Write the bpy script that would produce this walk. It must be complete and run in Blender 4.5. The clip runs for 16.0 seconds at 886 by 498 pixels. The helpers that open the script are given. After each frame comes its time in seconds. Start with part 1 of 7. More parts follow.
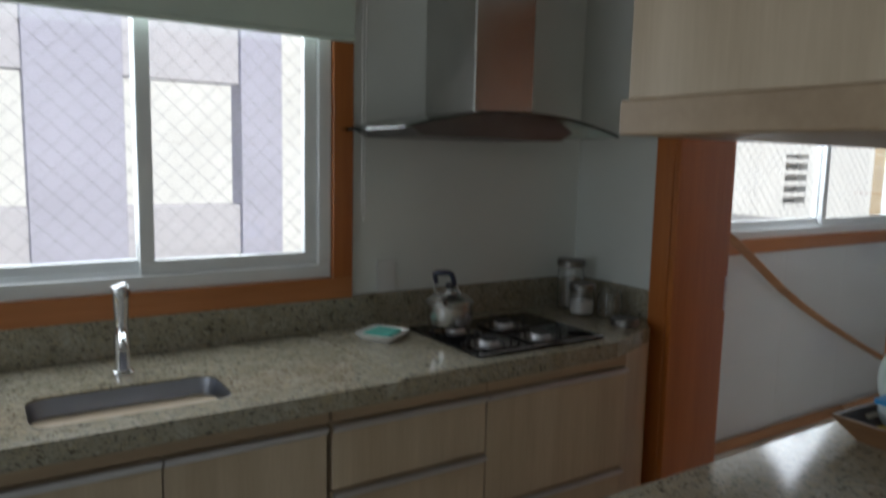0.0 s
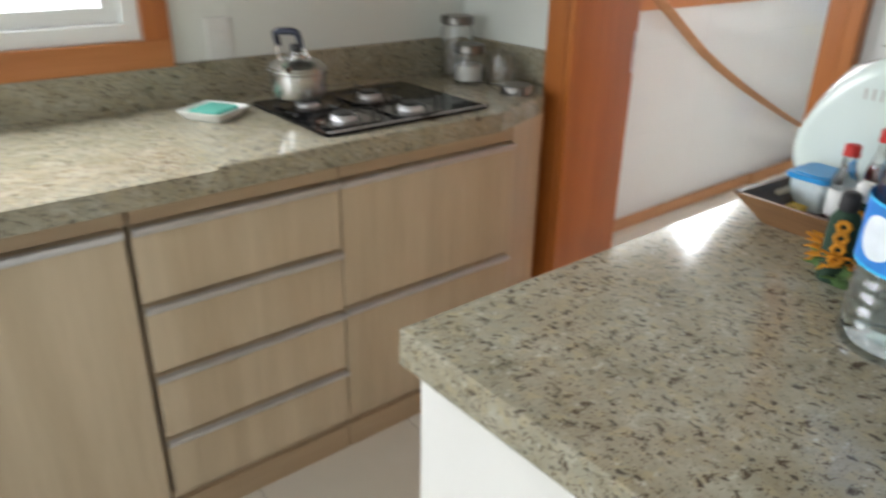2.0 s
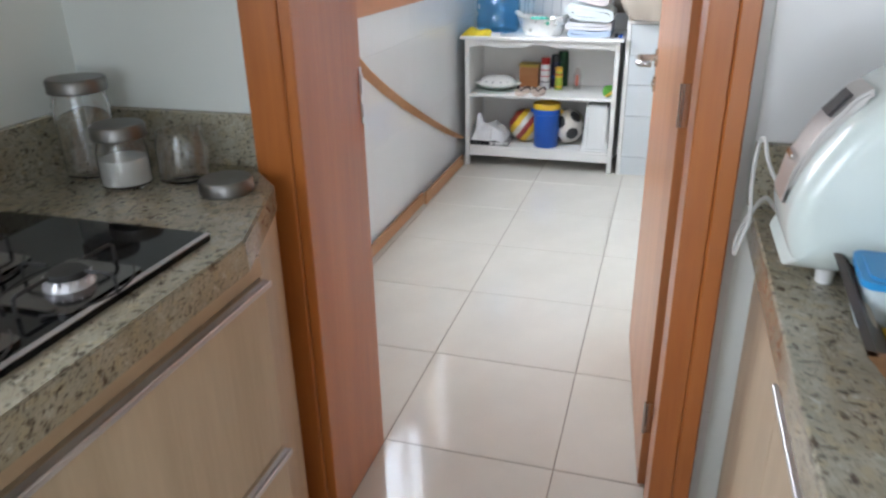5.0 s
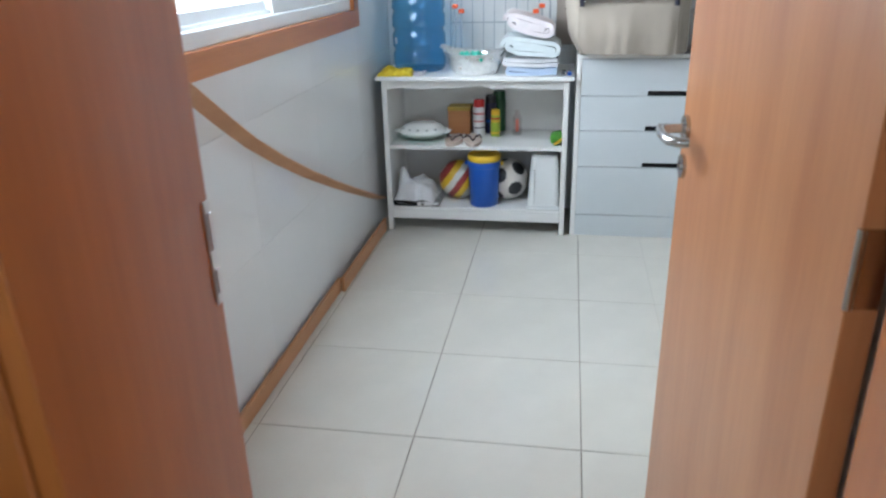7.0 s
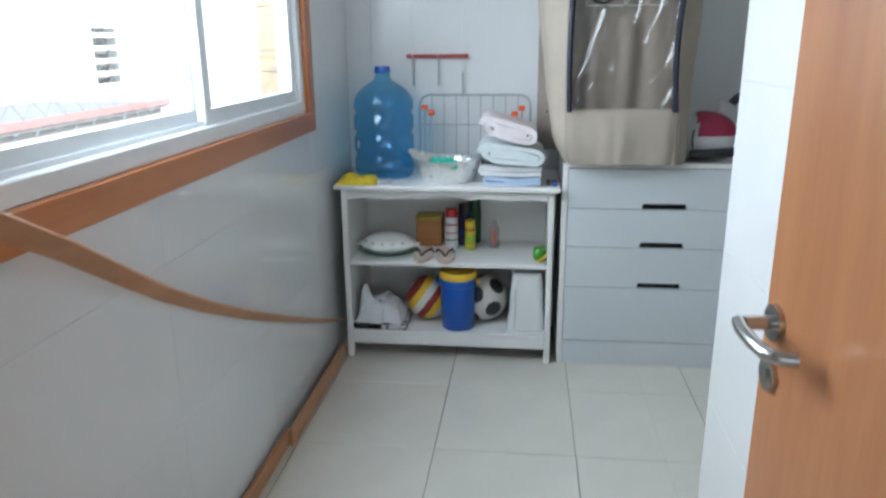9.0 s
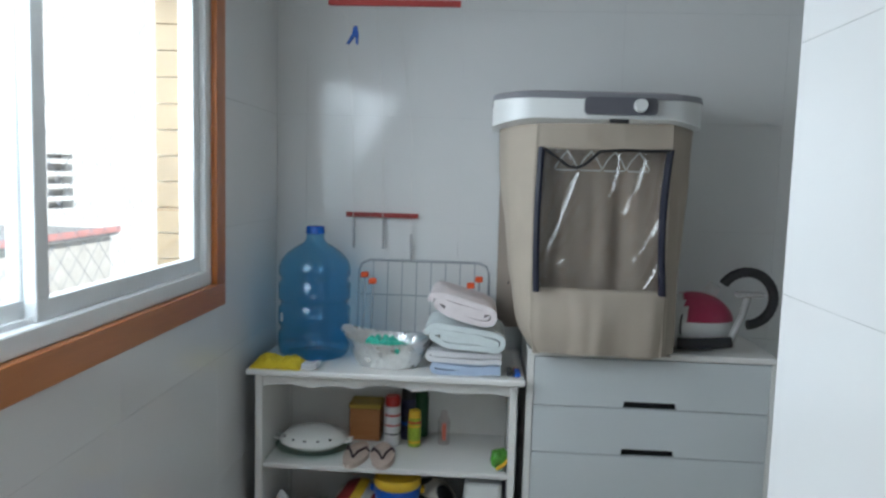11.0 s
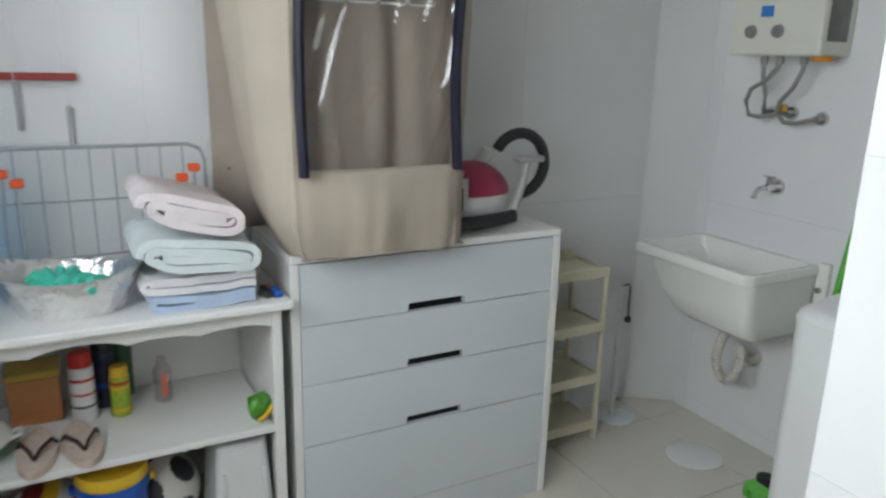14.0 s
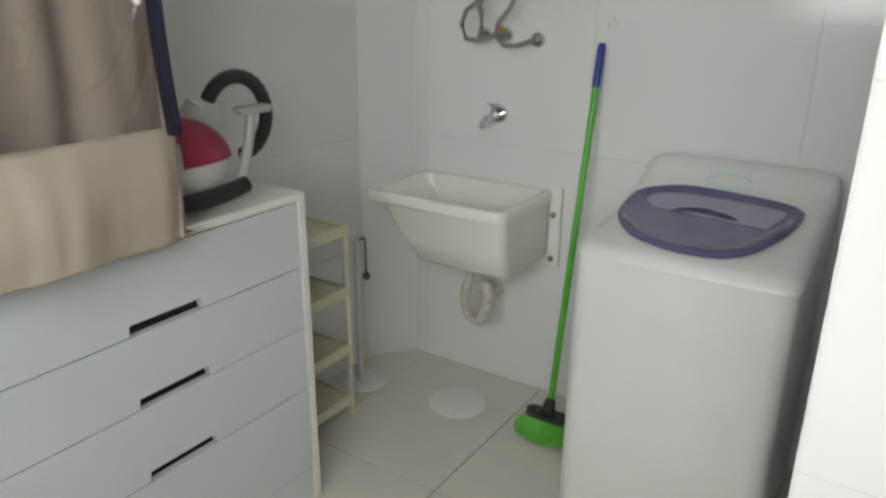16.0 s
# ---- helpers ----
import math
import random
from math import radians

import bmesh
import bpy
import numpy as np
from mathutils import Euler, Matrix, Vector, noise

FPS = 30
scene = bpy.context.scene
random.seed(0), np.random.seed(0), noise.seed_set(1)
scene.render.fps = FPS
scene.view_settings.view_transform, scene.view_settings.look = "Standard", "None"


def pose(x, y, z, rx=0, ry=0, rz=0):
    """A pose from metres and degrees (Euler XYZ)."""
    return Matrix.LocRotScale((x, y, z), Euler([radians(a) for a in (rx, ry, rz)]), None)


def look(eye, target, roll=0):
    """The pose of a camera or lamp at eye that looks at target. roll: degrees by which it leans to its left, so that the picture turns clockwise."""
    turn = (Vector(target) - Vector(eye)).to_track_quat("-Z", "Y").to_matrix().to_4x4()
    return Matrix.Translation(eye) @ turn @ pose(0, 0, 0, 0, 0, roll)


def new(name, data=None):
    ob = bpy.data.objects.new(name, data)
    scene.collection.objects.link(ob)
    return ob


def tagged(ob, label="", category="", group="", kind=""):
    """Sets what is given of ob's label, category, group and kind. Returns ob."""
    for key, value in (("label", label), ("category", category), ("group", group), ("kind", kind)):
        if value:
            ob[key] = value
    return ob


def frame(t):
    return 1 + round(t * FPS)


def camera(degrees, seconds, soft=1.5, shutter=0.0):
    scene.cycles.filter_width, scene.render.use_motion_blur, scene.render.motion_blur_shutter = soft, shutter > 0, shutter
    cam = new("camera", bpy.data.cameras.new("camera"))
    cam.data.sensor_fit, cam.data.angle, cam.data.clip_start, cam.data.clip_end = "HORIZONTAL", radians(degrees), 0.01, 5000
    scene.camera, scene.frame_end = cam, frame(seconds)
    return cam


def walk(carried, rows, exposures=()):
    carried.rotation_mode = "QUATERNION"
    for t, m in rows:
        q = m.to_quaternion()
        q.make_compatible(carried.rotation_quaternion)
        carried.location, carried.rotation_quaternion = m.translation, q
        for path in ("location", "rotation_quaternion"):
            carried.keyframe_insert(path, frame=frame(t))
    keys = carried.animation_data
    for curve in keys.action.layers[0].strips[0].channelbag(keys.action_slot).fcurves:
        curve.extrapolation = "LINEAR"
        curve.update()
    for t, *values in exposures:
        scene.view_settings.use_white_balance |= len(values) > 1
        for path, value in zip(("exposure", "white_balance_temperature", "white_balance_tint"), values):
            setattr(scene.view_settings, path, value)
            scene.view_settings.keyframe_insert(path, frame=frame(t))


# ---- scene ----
cam = camera(63.2, 16.0, soft=2.4, shutter=0.5)
PATH = [
    (0, (1.381, 0.791, 1.483), (2.467, 2.452, 1.231), 1.3),
    (0.5, (1.478, 0.82, 1.457), (2.545, 2.441, 0.973), 1.3),
    (1, (1.586, 0.836, 1.417), (2.557, 2.488, 0.843), 1.4),
    (1.5, (1.662, 0.878, 1.389), (2.61, 2.487, 0.675), 0.2),
    (2, (1.766, 0.983, 1.374), (2.916, 2.394, 0.545), 1.0),
    (2.3, (1.806, 1.067, 1.377), (3.124, 2.289, 0.499), 2.0),
    (2.5, (1.832, 1.118, 1.348), (3.221, 2.269, 0.483), 0.6),
    (3, (1.896, 1.227, 1.314), (3.329, 2.32, 0.448), -0.2),
    (3.5, (2.009, 1.391, 1.333), (3.464, 2.488, 0.508), 0.2),
    (4, (2.084, 1.517, 1.334), (3.584, 2.558, 0.518), -0.1),
    (4.5, (2.14, 1.66, 1.327), (3.803, 2.42, 0.517), -1.8),
    (5, (2.221, 1.794, 1.332), (3.972, 2.336, 0.531), -1.1),
    (5.2, (2.297, 1.833, 1.319), (4.056, 2.346, 0.518), -0.8),
    (7.3, (3.144, 2.063, 1.311), (4.973, 2.374, 0.564), -1.4),
    (7.5, (3.213, 2.062, 1.311), (5.041, 2.388, 0.568), -0.8),
    (8, (3.345, 2.105, 1.319), (5.173, 2.471, 0.595), -1.6),
    (8.5, (3.445, 2.155, 1.339), (5.317, 2.438, 0.695), -1.7),
    (9, (3.527, 2.169, 1.362), (5.435, 2.392, 0.806), -0.5),
    (9.5, (3.669, 2.151, 1.39), (5.613, 2.403, 0.995), -0.1),
    (9.7, (3.71, 2.141, 1.398), (5.66, 2.423, 1.057), 0.3),
    (11.8, (4.329, 2.234, 1.455), (6.323, 2.246, 1.294), 1.6),
    (12, (4.382, 2.253, 1.444), (6.372, 2.238, 1.25), 1.2),
    (12.5, (4.493, 2.326, 1.438), (6.461, 2.12, 1.144), 2.7),
    (13, (4.582, 2.453, 1.426), (6.488, 1.967, 1.061), 1.3),
    (13.5, (4.651, 2.524, 1.415), (6.447, 1.788, 0.929), 2.4),
    (14, (4.793, 2.492, 1.365), (6.495, 1.576, 0.851), 1.5),
    (14.5, (4.915, 2.441, 1.366), (6.538, 1.388, 0.86), 1.8),
    (15, (5.047, 2.405, 1.36), (6.461, 1.089, 0.842), 2.7),
    (15.5, (5.162, 2.407, 1.348), (6.36, 0.912, 0.777), 1.6),
    (16, (5.252, 2.422, 1.337), (6.288, 0.847, 0.669), 0.5),
]
EXPOSURES = [(0, -0.36, 6500, 11), (0.5, 0.02, 6550, 11), (1.0, 0.65, 6650, 12), (2.0, 1.65, 6900, 12), (2.5, 1.75, 6850, 13), (3.5, 1.88, 6450, 14), (4.0, 1.7, 6450, 14), (5.0, 1.5, 6350, 14), (7.5, 1.05, 5950, 8), (9.0, 0.75, 5950, 7), (9.7, 0.6, 5950, 7), (11.8, 0.1, 6300, 7), (12.5, 0.25, 6350, 7), (13.5, 0.6, 6400, 8), (14.5, 0.52, 6800, 9), (15.0, 0.54, 6950, 9), (16.0, 0.58, 7200, 9)]
walk(cam, [(t, look(eye, target, roll)) for t, eye, target, roll in PATH], EXPOSURES)

# ---- light ----
world = bpy.data.worlds.new("world")
scene.world = world
world.use_nodes = True
wn = world.node_tree
sky = wn.nodes.new("ShaderNodeTexSky")
sky.sky_type, sky.sun_disc = "NISHITA", False
sky.sun_elevation, sky.sun_rotation = radians(44), radians(168)
wn.links.new(sky.outputs[0], wn.nodes["Background"].inputs[0])
wn.nodes["Background"].inputs[1].default_value = 0.13
sun = new("sun", bpy.data.lights.new("sun", "SUN"))
sun.data.energy, sun.data.angle, sun.data.color = 5.0, radians(0.5), (1, 0.96, 0.90)
sun.matrix_world = look((0, 0, 0), (-0.2, 0.95, -0.95))


def window_light(name, place, target, width, height, power, color=(0.84, 0.92, 1.0)):
    lamp = new(name, bpy.data.lights.new(name, "AREA"))
    lamp.data.shape, lamp.data.size, lamp.data.size_y = "RECTANGLE", width, height
    lamp.data.energy, lamp.data.color = power, color
    lamp.matrix_world = look(place, target)
    return lamp


window_light("kitchen_window_light", (1.6, 3.30, 1.55), (1.6, 2.0, 0.75), 1.4, 0.9, 22)
window_light("laundry_window_light", (5.42, 3.25, 1.6), (5.85, 2.0, 0.6), 1.4, 0.9, 25)
# Added fill lamp in an unseen west opening, brightening the kitchen from behind.
window_light("west_fill_light", (-2.35, 0.9, 1.5), (0, 0.9, 1.2), 2.2, 1.6, 18)

# ---- materials ----


def nodes_of(name):
    m = bpy.data.materials.new(name)
    m.use_nodes = True
    nt = m.node_tree
    return m, nt, nt.nodes["Principled BSDF"]


def coords(nt, scale=(1, 1, 1), space="Object"):
    tc, mp = nt.nodes.new("ShaderNodeTexCoord"), nt.nodes.new("ShaderNodeMapping")
    mp.inputs["Scale"].default_value = scale
    nt.links.new(tc.outputs[space], mp.inputs[0])
    return mp.outputs[0]


def noise_tex(nt, vec, scale, detail=4, rough=0.55):
    n = nt.nodes.new("ShaderNodeTexNoise")
    n.inputs["Scale"].default_value, n.inputs["Detail"].default_value, n.inputs["Roughness"].default_value = scale, detail, rough
    nt.links.new(vec, n.inputs["Vector"])
    return n.outputs["Fac"]


def ramp(nt, fac, stops):
    r = nt.nodes.new("ShaderNodeValToRGB")
    e = r.color_ramp.elements
    while len(e) < len(stops):
        e.new(0.5)
    for el, (p, c) in zip(e, stops):
        el.position, el.color = p, (*c, 1)
    nt.links.new(fac, r.inputs[0])
    return r.outputs[0]


def mix(nt, fac, a, b, mode="MIX"):
    m = nt.nodes.new("ShaderNodeMix")
    m.data_type, m.blend_type = "RGBA", mode
    for sock, v in ((m.inputs[0], fac), (m.inputs[6], a), (m.inputs[7], b)):
        if isinstance(v, (int, float)):
            sock.default_value = v
        elif isinstance(v, tuple):
            sock.default_value = (*v, 1)
        else:
            nt.links.new(v, sock)
    return m.outputs[2]


def bump(nt, bs, height, strength, distance=0.002):
    b = nt.nodes.new("ShaderNodeBump")
    b.inputs["Strength"].default_value, b.inputs["Distance"].default_value = strength, distance
    nt.links.new(height, b.inputs["Height"])
    nt.links.new(b.outputs[0], bs.inputs["Normal"])


def simple(name, color, rough=0.5, metal=0.0, vary=0.12, scale=9.0, grain=120.0, relief=0.15, coat=0.0, wear=None):
    """A surface with broad and fine variation of colour, gloss and relief."""
    m, nt, bs = nodes_of(name)
    v = coords(nt)
    broad, fine = noise_tex(nt, v, scale, 5), noise_tex(nt, v, grain, 3)
    dark = tuple(c * (1 - vary) for c in color)
    light = tuple(min(1, c * (1 + vary * 0.6)) for c in color)
    c1 = ramp(nt, broad, [(0.3, dark), (0.7, light)])
    c2 = mix(nt, 0.12, c1, ramp(nt, fine, [(0.35, dark), (0.65, light)]))
    if wear:
        c2 = mix(nt, ramp(nt, noise_tex(nt, v, scale * 3, 8, 0.7), [(0.62, (0, 0, 0)), (0.72, (1, 1, 1))]), c2, wear)
    nt.links.new(c2, bs.inputs["Base Color"])
    r = nt.nodes.new("ShaderNodeMapRange")
    r.inputs[3].default_value, r.inputs[4].default_value = max(0.03, rough * 0.8), min(1, rough * 1.25)
    nt.links.new(broad, r.inputs[0])
    nt.links.new(r.outputs[0], bs.inputs["Roughness"])
    bs.inputs["Metallic"].default_value = metal
    bs.inputs["Coat Weight"].default_value = coat
    if relief:
        bump(nt, bs, fine, relief)
    return m


def wood(name, dark, light, rough=0.4, axis="z", stretch=12.0, coat=0.0, streak=1.0):
    m, nt, bs = nodes_of(name)
    s = {"x": (1 / stretch, 1, 1), "y": (1, 1 / stretch, 1), "z": (1, 1, 1 / stretch)}[axis]
    v = coords(nt, s)
    a, b = noise_tex(nt, v, 9 * streak, 5, 0.6), noise_tex(nt, v, 90 * streak, 3, 0.6)
    mid = tuple((p + q) / 2 for p, q in zip(dark, light))
    c = ramp(nt, a, [(0.32, dark), (0.5, mid), (0.68, light)])
    c = mix(nt, 0.18, c, ramp(nt, b, [(0.35, dark), (0.65, light)]))
    nt.links.new(c, bs.inputs["Base Color"])
    bs.inputs["Roughness"].default_value, bs.inputs["Coat Weight"].default_value = rough, coat
    bs.inputs["Coat Roughness"].default_value = 0.2
    bump(nt, bs, b, 0.12, 0.001)
    return m


def granite(name):
    m, nt, bs = nodes_of(name)
    v = coords(nt, space="Object")
    base = ramp(nt, noise_tex(nt, v, 14, 6, 0.6), [(0.3, (0.26, 0.23, 0.155)), (0.5, (0.345, 0.31, 0.23)), (0.7, (0.43, 0.405, 0.325))])
    grey = ramp(nt, noise_tex(nt, v, 60, 5, 0.6), [(0.5, (0, 0, 0)), (0.6, (1, 1, 1))])
    c = mix(nt, grey, base, (0.32, 0.30, 0.23))
    tan = ramp(nt, noise_tex(nt, v, 48, 4, 0.5), [(0.54, (0, 0, 0)), (0.64, (0.7, 0.7, 0.7))])
    c = mix(nt, tan, c, (0.40, 0.34, 0.22))
    flecks = coords(nt, (1.0, 0.62, 1.4))
    spots = ramp(nt, noise_tex(nt, flecks, 128, 4, 0.6), [(0.37, (0.8, 0.8, 0.8)), (0.42, (0, 0, 0))])
    c = mix(nt, spots, c, (0.035, 0.026, 0.022))
    clump = coords(nt, (0.8, 1.0, 1.0))
    blots = ramp(nt, noise_tex(nt, clump, 62, 6, 0.72), [(0.375, (0.85, 0.85, 0.85)), (0.42, (0, 0, 0))])
    c = mix(nt, blots, c, (0.06, 0.038, 0.025))
    pale = ramp(nt, noise_tex(nt, v, 85, 5, 0.65), [(0.60, (0, 0, 0)), (0.67, (0.8, 0.8, 0.8))])
    c = mix(nt, pale, c, (0.52, 0.49, 0.41))
    small = ramp(nt, noise_tex(nt, v, 260, 2, 0.5), [(0.33, (1, 1, 1)), (0.37, (0, 0, 0))])
    c = mix(nt, small, c, (0.10, 0.07, 0.05))
    nt.links.new(c, bs.inputs["Base Color"])
    bs.inputs["Roughness"].default_value = 0.10
    bump(nt, bs, noise_tex(nt, v, 60, 3), 0.05, 0.0005)
    return m


def glassy(name, color=(1, 1, 1), rough=0.02, ior=1.45):
    m, nt, bs = nodes_of(name)
    bs.inputs["Base Color"].default_value = (*color, 1)
    bs.inputs["Roughness"].default_value, bs.inputs["Transmission Weight"].default_value, bs.inputs["IOR"].default_value = rough, 1.0, ior
    return m


def pane_glass(name, tint=(0.97, 0.99, 0.99), dirt=0.04, base=0.045):
    """Thin flat glass: straight through, with a mirror's share."""
    m, nt, bs = nodes_of(name)
    nt.nodes.remove(bs)
    tr, gl, mx = nt.nodes.new("ShaderNodeBsdfTransparent"), nt.nodes.new("ShaderNodeBsdfGlossy"), nt.nodes.new("ShaderNodeMixShader")
    lw, pw, fr = nt.nodes.new("ShaderNodeLayerWeight"), nt.nodes.new("ShaderNodeMath"), nt.nodes.new("ShaderNodeMath")
    pw.operation, pw.inputs[1].default_value = "POWER", 5.0
    fr.operation, fr.inputs[1].default_value, fr.inputs[2].default_value = "MULTIPLY_ADD", 0.9, base
    nt.links.new(lw.outputs["Facing"], pw.inputs[0])
    nt.links.new(pw.outputs[0], fr.inputs[0])
    tr.inputs[0].default_value, gl.inputs["Roughness"].default_value = (*tint, 1), dirt
    for a, b in ((fr.outputs[0], mx.inputs[0]), (tr.outputs[0], mx.inputs[1]), (gl.outputs[0], mx.inputs[2])):
        nt.links.new(a, b)
    nt.links.new(mx.outputs[0], nt.nodes["Material Output"].inputs[0])
    return m


def glowing(name, color, strength):
    m, nt, bs = nodes_of(name)
    bs.inputs["Base Color"].default_value = (*color, 1)
    bs.inputs["Emission Color"].default_value, bs.inputs["Emission Strength"].default_value = (*color, 1), strength
    return m


WALL = simple("painted_plaster", (0.74, 0.77, 0.74), 0.6, vary=0.03, scale=2.5, grain=220, relief=0.08)
CEIL = simple("ceiling_paint", (0.82, 0.82, 0.80), 0.7, vary=0.03, scale=2)
WTILE = simple("glazed_wall_tile", (0.74, 0.745, 0.74), 0.11, vary=0.02, scale=3, grain=60, relief=0.02)
GROUT = simple("wall_grout", (0.74, 0.745, 0.74), 0.4, vary=0.02)
FTILE = simple("polished_floor_tile", (0.68, 0.645, 0.57), 0.08, vary=0.05, scale=5, grain=160, relief=0.015)
FGROUT = simple("floor_grout", (0.30, 0.26, 0.20), 0.85, vary=0.15)
CHERRY = wood("orange_varnished_wood", (0.36, 0.105, 0.022), (0.52, 0.175, 0.04), 0.32, "z", 14, 0.25)
CHERRY_X = wood("orange_varnished_wood_lying", (0.38, 0.13, 0.035), (0.54, 0.21, 0.07), 0.36, "x", 14, 0.2)
TRIMWOOD = wood("tan_orange_trim_wood", (0.42, 0.19, 0.075), (0.58, 0.30, 0.14), 0.42, "x", 14, 0.1)
DOORWOOD = wood("door_veneer", (0.40, 0.155, 0.058), (0.55, 0.25, 0.105), 0.33, "z", 10, 0.2)
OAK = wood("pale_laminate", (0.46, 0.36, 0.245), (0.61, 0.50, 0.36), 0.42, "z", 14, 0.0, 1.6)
# Lying grain in a darker tone, for rails, plinths and the bottom board.
OAK_X = wood("darker_laminate_lying", (0.34, 0.24, 0.15), (0.46, 0.34, 0.22), 0.45, "x", 14)
GRANITE = granite("speckled_granite")
ALU = simple("satin_aluminium", (0.62, 0.62, 0.64), 0.40, 0.85, vary=0.08, grain=300)
WHITEALU = simple("white_coated_aluminium", (0.80, 0.82, 0.82), 0.3, vary=0.03)
STEEL = simple("brushed_steel", (0.55, 0.54, 0.52), 0.24, 1.0, vary=0.1, grain=400, relief=0.08)
CHROME = simple("chrome", (0.75, 0.75, 0.76), 0.07, 1.0, vary=0.04, relief=0.0)
BLACKGLASS = simple("black_glass", (0.006, 0.006, 0.007), 0.05, vary=0.3, relief=0.0)
BLACKGLASS.node_tree.nodes["Principled BSDF"].inputs["Specular IOR Level"].default_value = 0.3
BLACK = simple("black_plastic", (0.02, 0.02, 0.022), 0.4, vary=0.2)
IRON = simple("black_enamelled_iron", (0.02, 0.02, 0.02), 0.5, vary=0.2)
WHITEPAINT = simple("white_furniture_paint", (0.80, 0.79, 0.76), 0.35, vary=0.04, scale=6)
GREYPAINT = simple("grey_white_lacquer", (0.62, 0.655, 0.665), 0.32, vary=0.03, scale=4)
CREAM = simple("cream_plastic", (0.72, 0.68, 0.52), 0.4, vary=0.06)
WPLASTIC = simple("white_plastic", (0.72, 0.73, 0.715), 0.3, vary=0.03)
GLASS = glassy("clear_glass")
PANE = pane_glass("window_glass")

# ---- builders ----


def bm_box(bm, x0, x1, y0, y1, z0, z1, bevel=0.0, seg=1):
    m = Matrix.LocRotScale(((x0 + x1) / 2, (y0 + y1) / 2, (z0 + z1) / 2), None, (abs(x1 - x0), abs(y1 - y0), abs(z1 - z0)))
    vs = bmesh.ops.create_cube(bm, size=1, matrix=m)["verts"]
    if bevel:
        es = list({e for v in vs for e in v.link_edges})
        bmesh.ops.bevel(bm, geom=es, offset=bevel, segments=seg, affect="EDGES", profile=0.5)
    return vs


def bm_cyl(bm, p0, p1, r0, r1=None, seg=20, caps=True):
    p0, p1 = Vector(p0), Vector(p1)
    d = p1 - p0
    m = Matrix.Translation((p0 + p1) / 2) @ d.to_track_quat("Z", "Y").to_matrix().to_4x4()
    return bmesh.ops.create_cone(bm, cap_ends=caps, segments=seg, radius1=r0, radius2=r0 if r1 is None else r1, depth=d.length, matrix=m)["verts"]


def bm_lathe(bm, profile, seg=28, centre=(0, 0, 0), sx=1.0, sy=1.0):
    """Turns a profile of (radius, height) round the upright axis."""
    rings = []
    cx, cy, cz = centre
    for r, z in profile:
        if r < 1e-5:
            rings.append([bm.verts.new((cx, cy, cz + z))])
        else:
            rings.append([bm.verts.new((cx + sx * r * math.cos(2 * math.pi * i / seg), cy + sy * r * math.sin(2 * math.pi * i / seg), cz + z)) for i in range(seg)])
    for a, b in zip(rings, rings[1:]):
        for i in range(seg):
            j = (i + 1) % seg
            if len(a) == 1 and len(b) == 1:
                continue
            if len(a) == 1:
                bm.faces.new((a[0], b[j], b[i]))
            elif len(b) == 1:
                bm.faces.new((a[i], a[j], b[0]))
            else:
                bm.faces.new((a[i], a[j], b[j], b[i]))


def bm_tube(bm, pts, r, seg=8, closed=False):
    """A round tube along points; r may be a list."""
    pts = [Vector(p) for p in pts]
    n = len(pts)
    rs = r if isinstance(r, (list, tuple)) else [r] * n
    rings, up = [], Vector((0.13, 0.27, 0.95)).normalized()
    for i, p in enumerate(pts):
        a = pts[(i - 1) % n] if closed or i else p
        b = pts[(i + 1) % n] if closed or i < n - 1 else p
        d = (b - a).normalized()
        side = d.cross(up)
        if side.length < 0.05:
            side = d.cross(Vector((1, 0, 0)))
        side.normalize()
        top = side.cross(d)
        rings.append([bm.verts.new(p + rs[i] * (math.cos(t) * side + math.sin(t) * top)) for t in (2 * math.pi * k / seg for k in range(seg))])
    for a, b in list(zip(rings, rings[1:])) + ([(rings[-1], rings[0])] if closed else []):
        for k in range(seg):
            bm.faces.new((a[k], a[(k + 1) % seg], b[(k + 1) % seg], b[k]))
    if not closed:
        bm.faces.new(rings[0][::-1])
        bm.faces.new(rings[-1])


def bm_prism(bm, outline, z0, z1, axis="z"):
    """An outline of 2D points pushed from z0 to z1 along an axis."""
    put = {"z": lambda a, b, c: (a, b, c), "x": lambda a, b, c: (c, a, b), "y": lambda a, b, c: (a, c, b)}[axis]
    lo, hi = [bm.verts.new(put(a, b, z0)) for a, b in outline], [bm.verts.new(put(a, b, z1)) for a, b in outline]
    bm.faces.new(lo)
    bm.faces.new(hi)
    n = len(outline)
    for i in range(n):
        bm.faces.new((lo[i], lo[(i + 1) % n], hi[(i + 1) % n], hi[i]))


def mesh_of(bm, material, smooth=False):
    bmesh.ops.recalc_face_normals(bm, faces=bm.faces)
    me = bpy.data.meshes.new("mesh")
    bm.to_mesh(me)
    bm.free()
    for mm in material if isinstance(material, (list, tuple)) else [material]:
        me.materials.append(mm)
    if smooth:
        me.shade_smooth()
        me.set_sharp_from_angle(angle=radians(38))
    return me


def part(name, bm, material, parent=None, label="", smooth=False):
    me = mesh_of(bm, material, smooth)
    me.name = name
    ob = new(name, me)
    if parent:
        ob.parent = parent
    return tagged(ob, label)


def thing(name, label, category, group="", at=(0, 0, 0), turn=0.0):
    """An empty at a thing's base, for its parts."""
    ob = new(name)
    ob.empty_display_size = 0.05
    ob.matrix_world = pose(*at, 0, 0, turn)
    return tagged(ob, label, category, group)


def structure(name, bm, material, label="", parent=None):
    ob = part(name, bm, material, parent, label)
    return tagged(ob, kind="structure") if not parent else ob


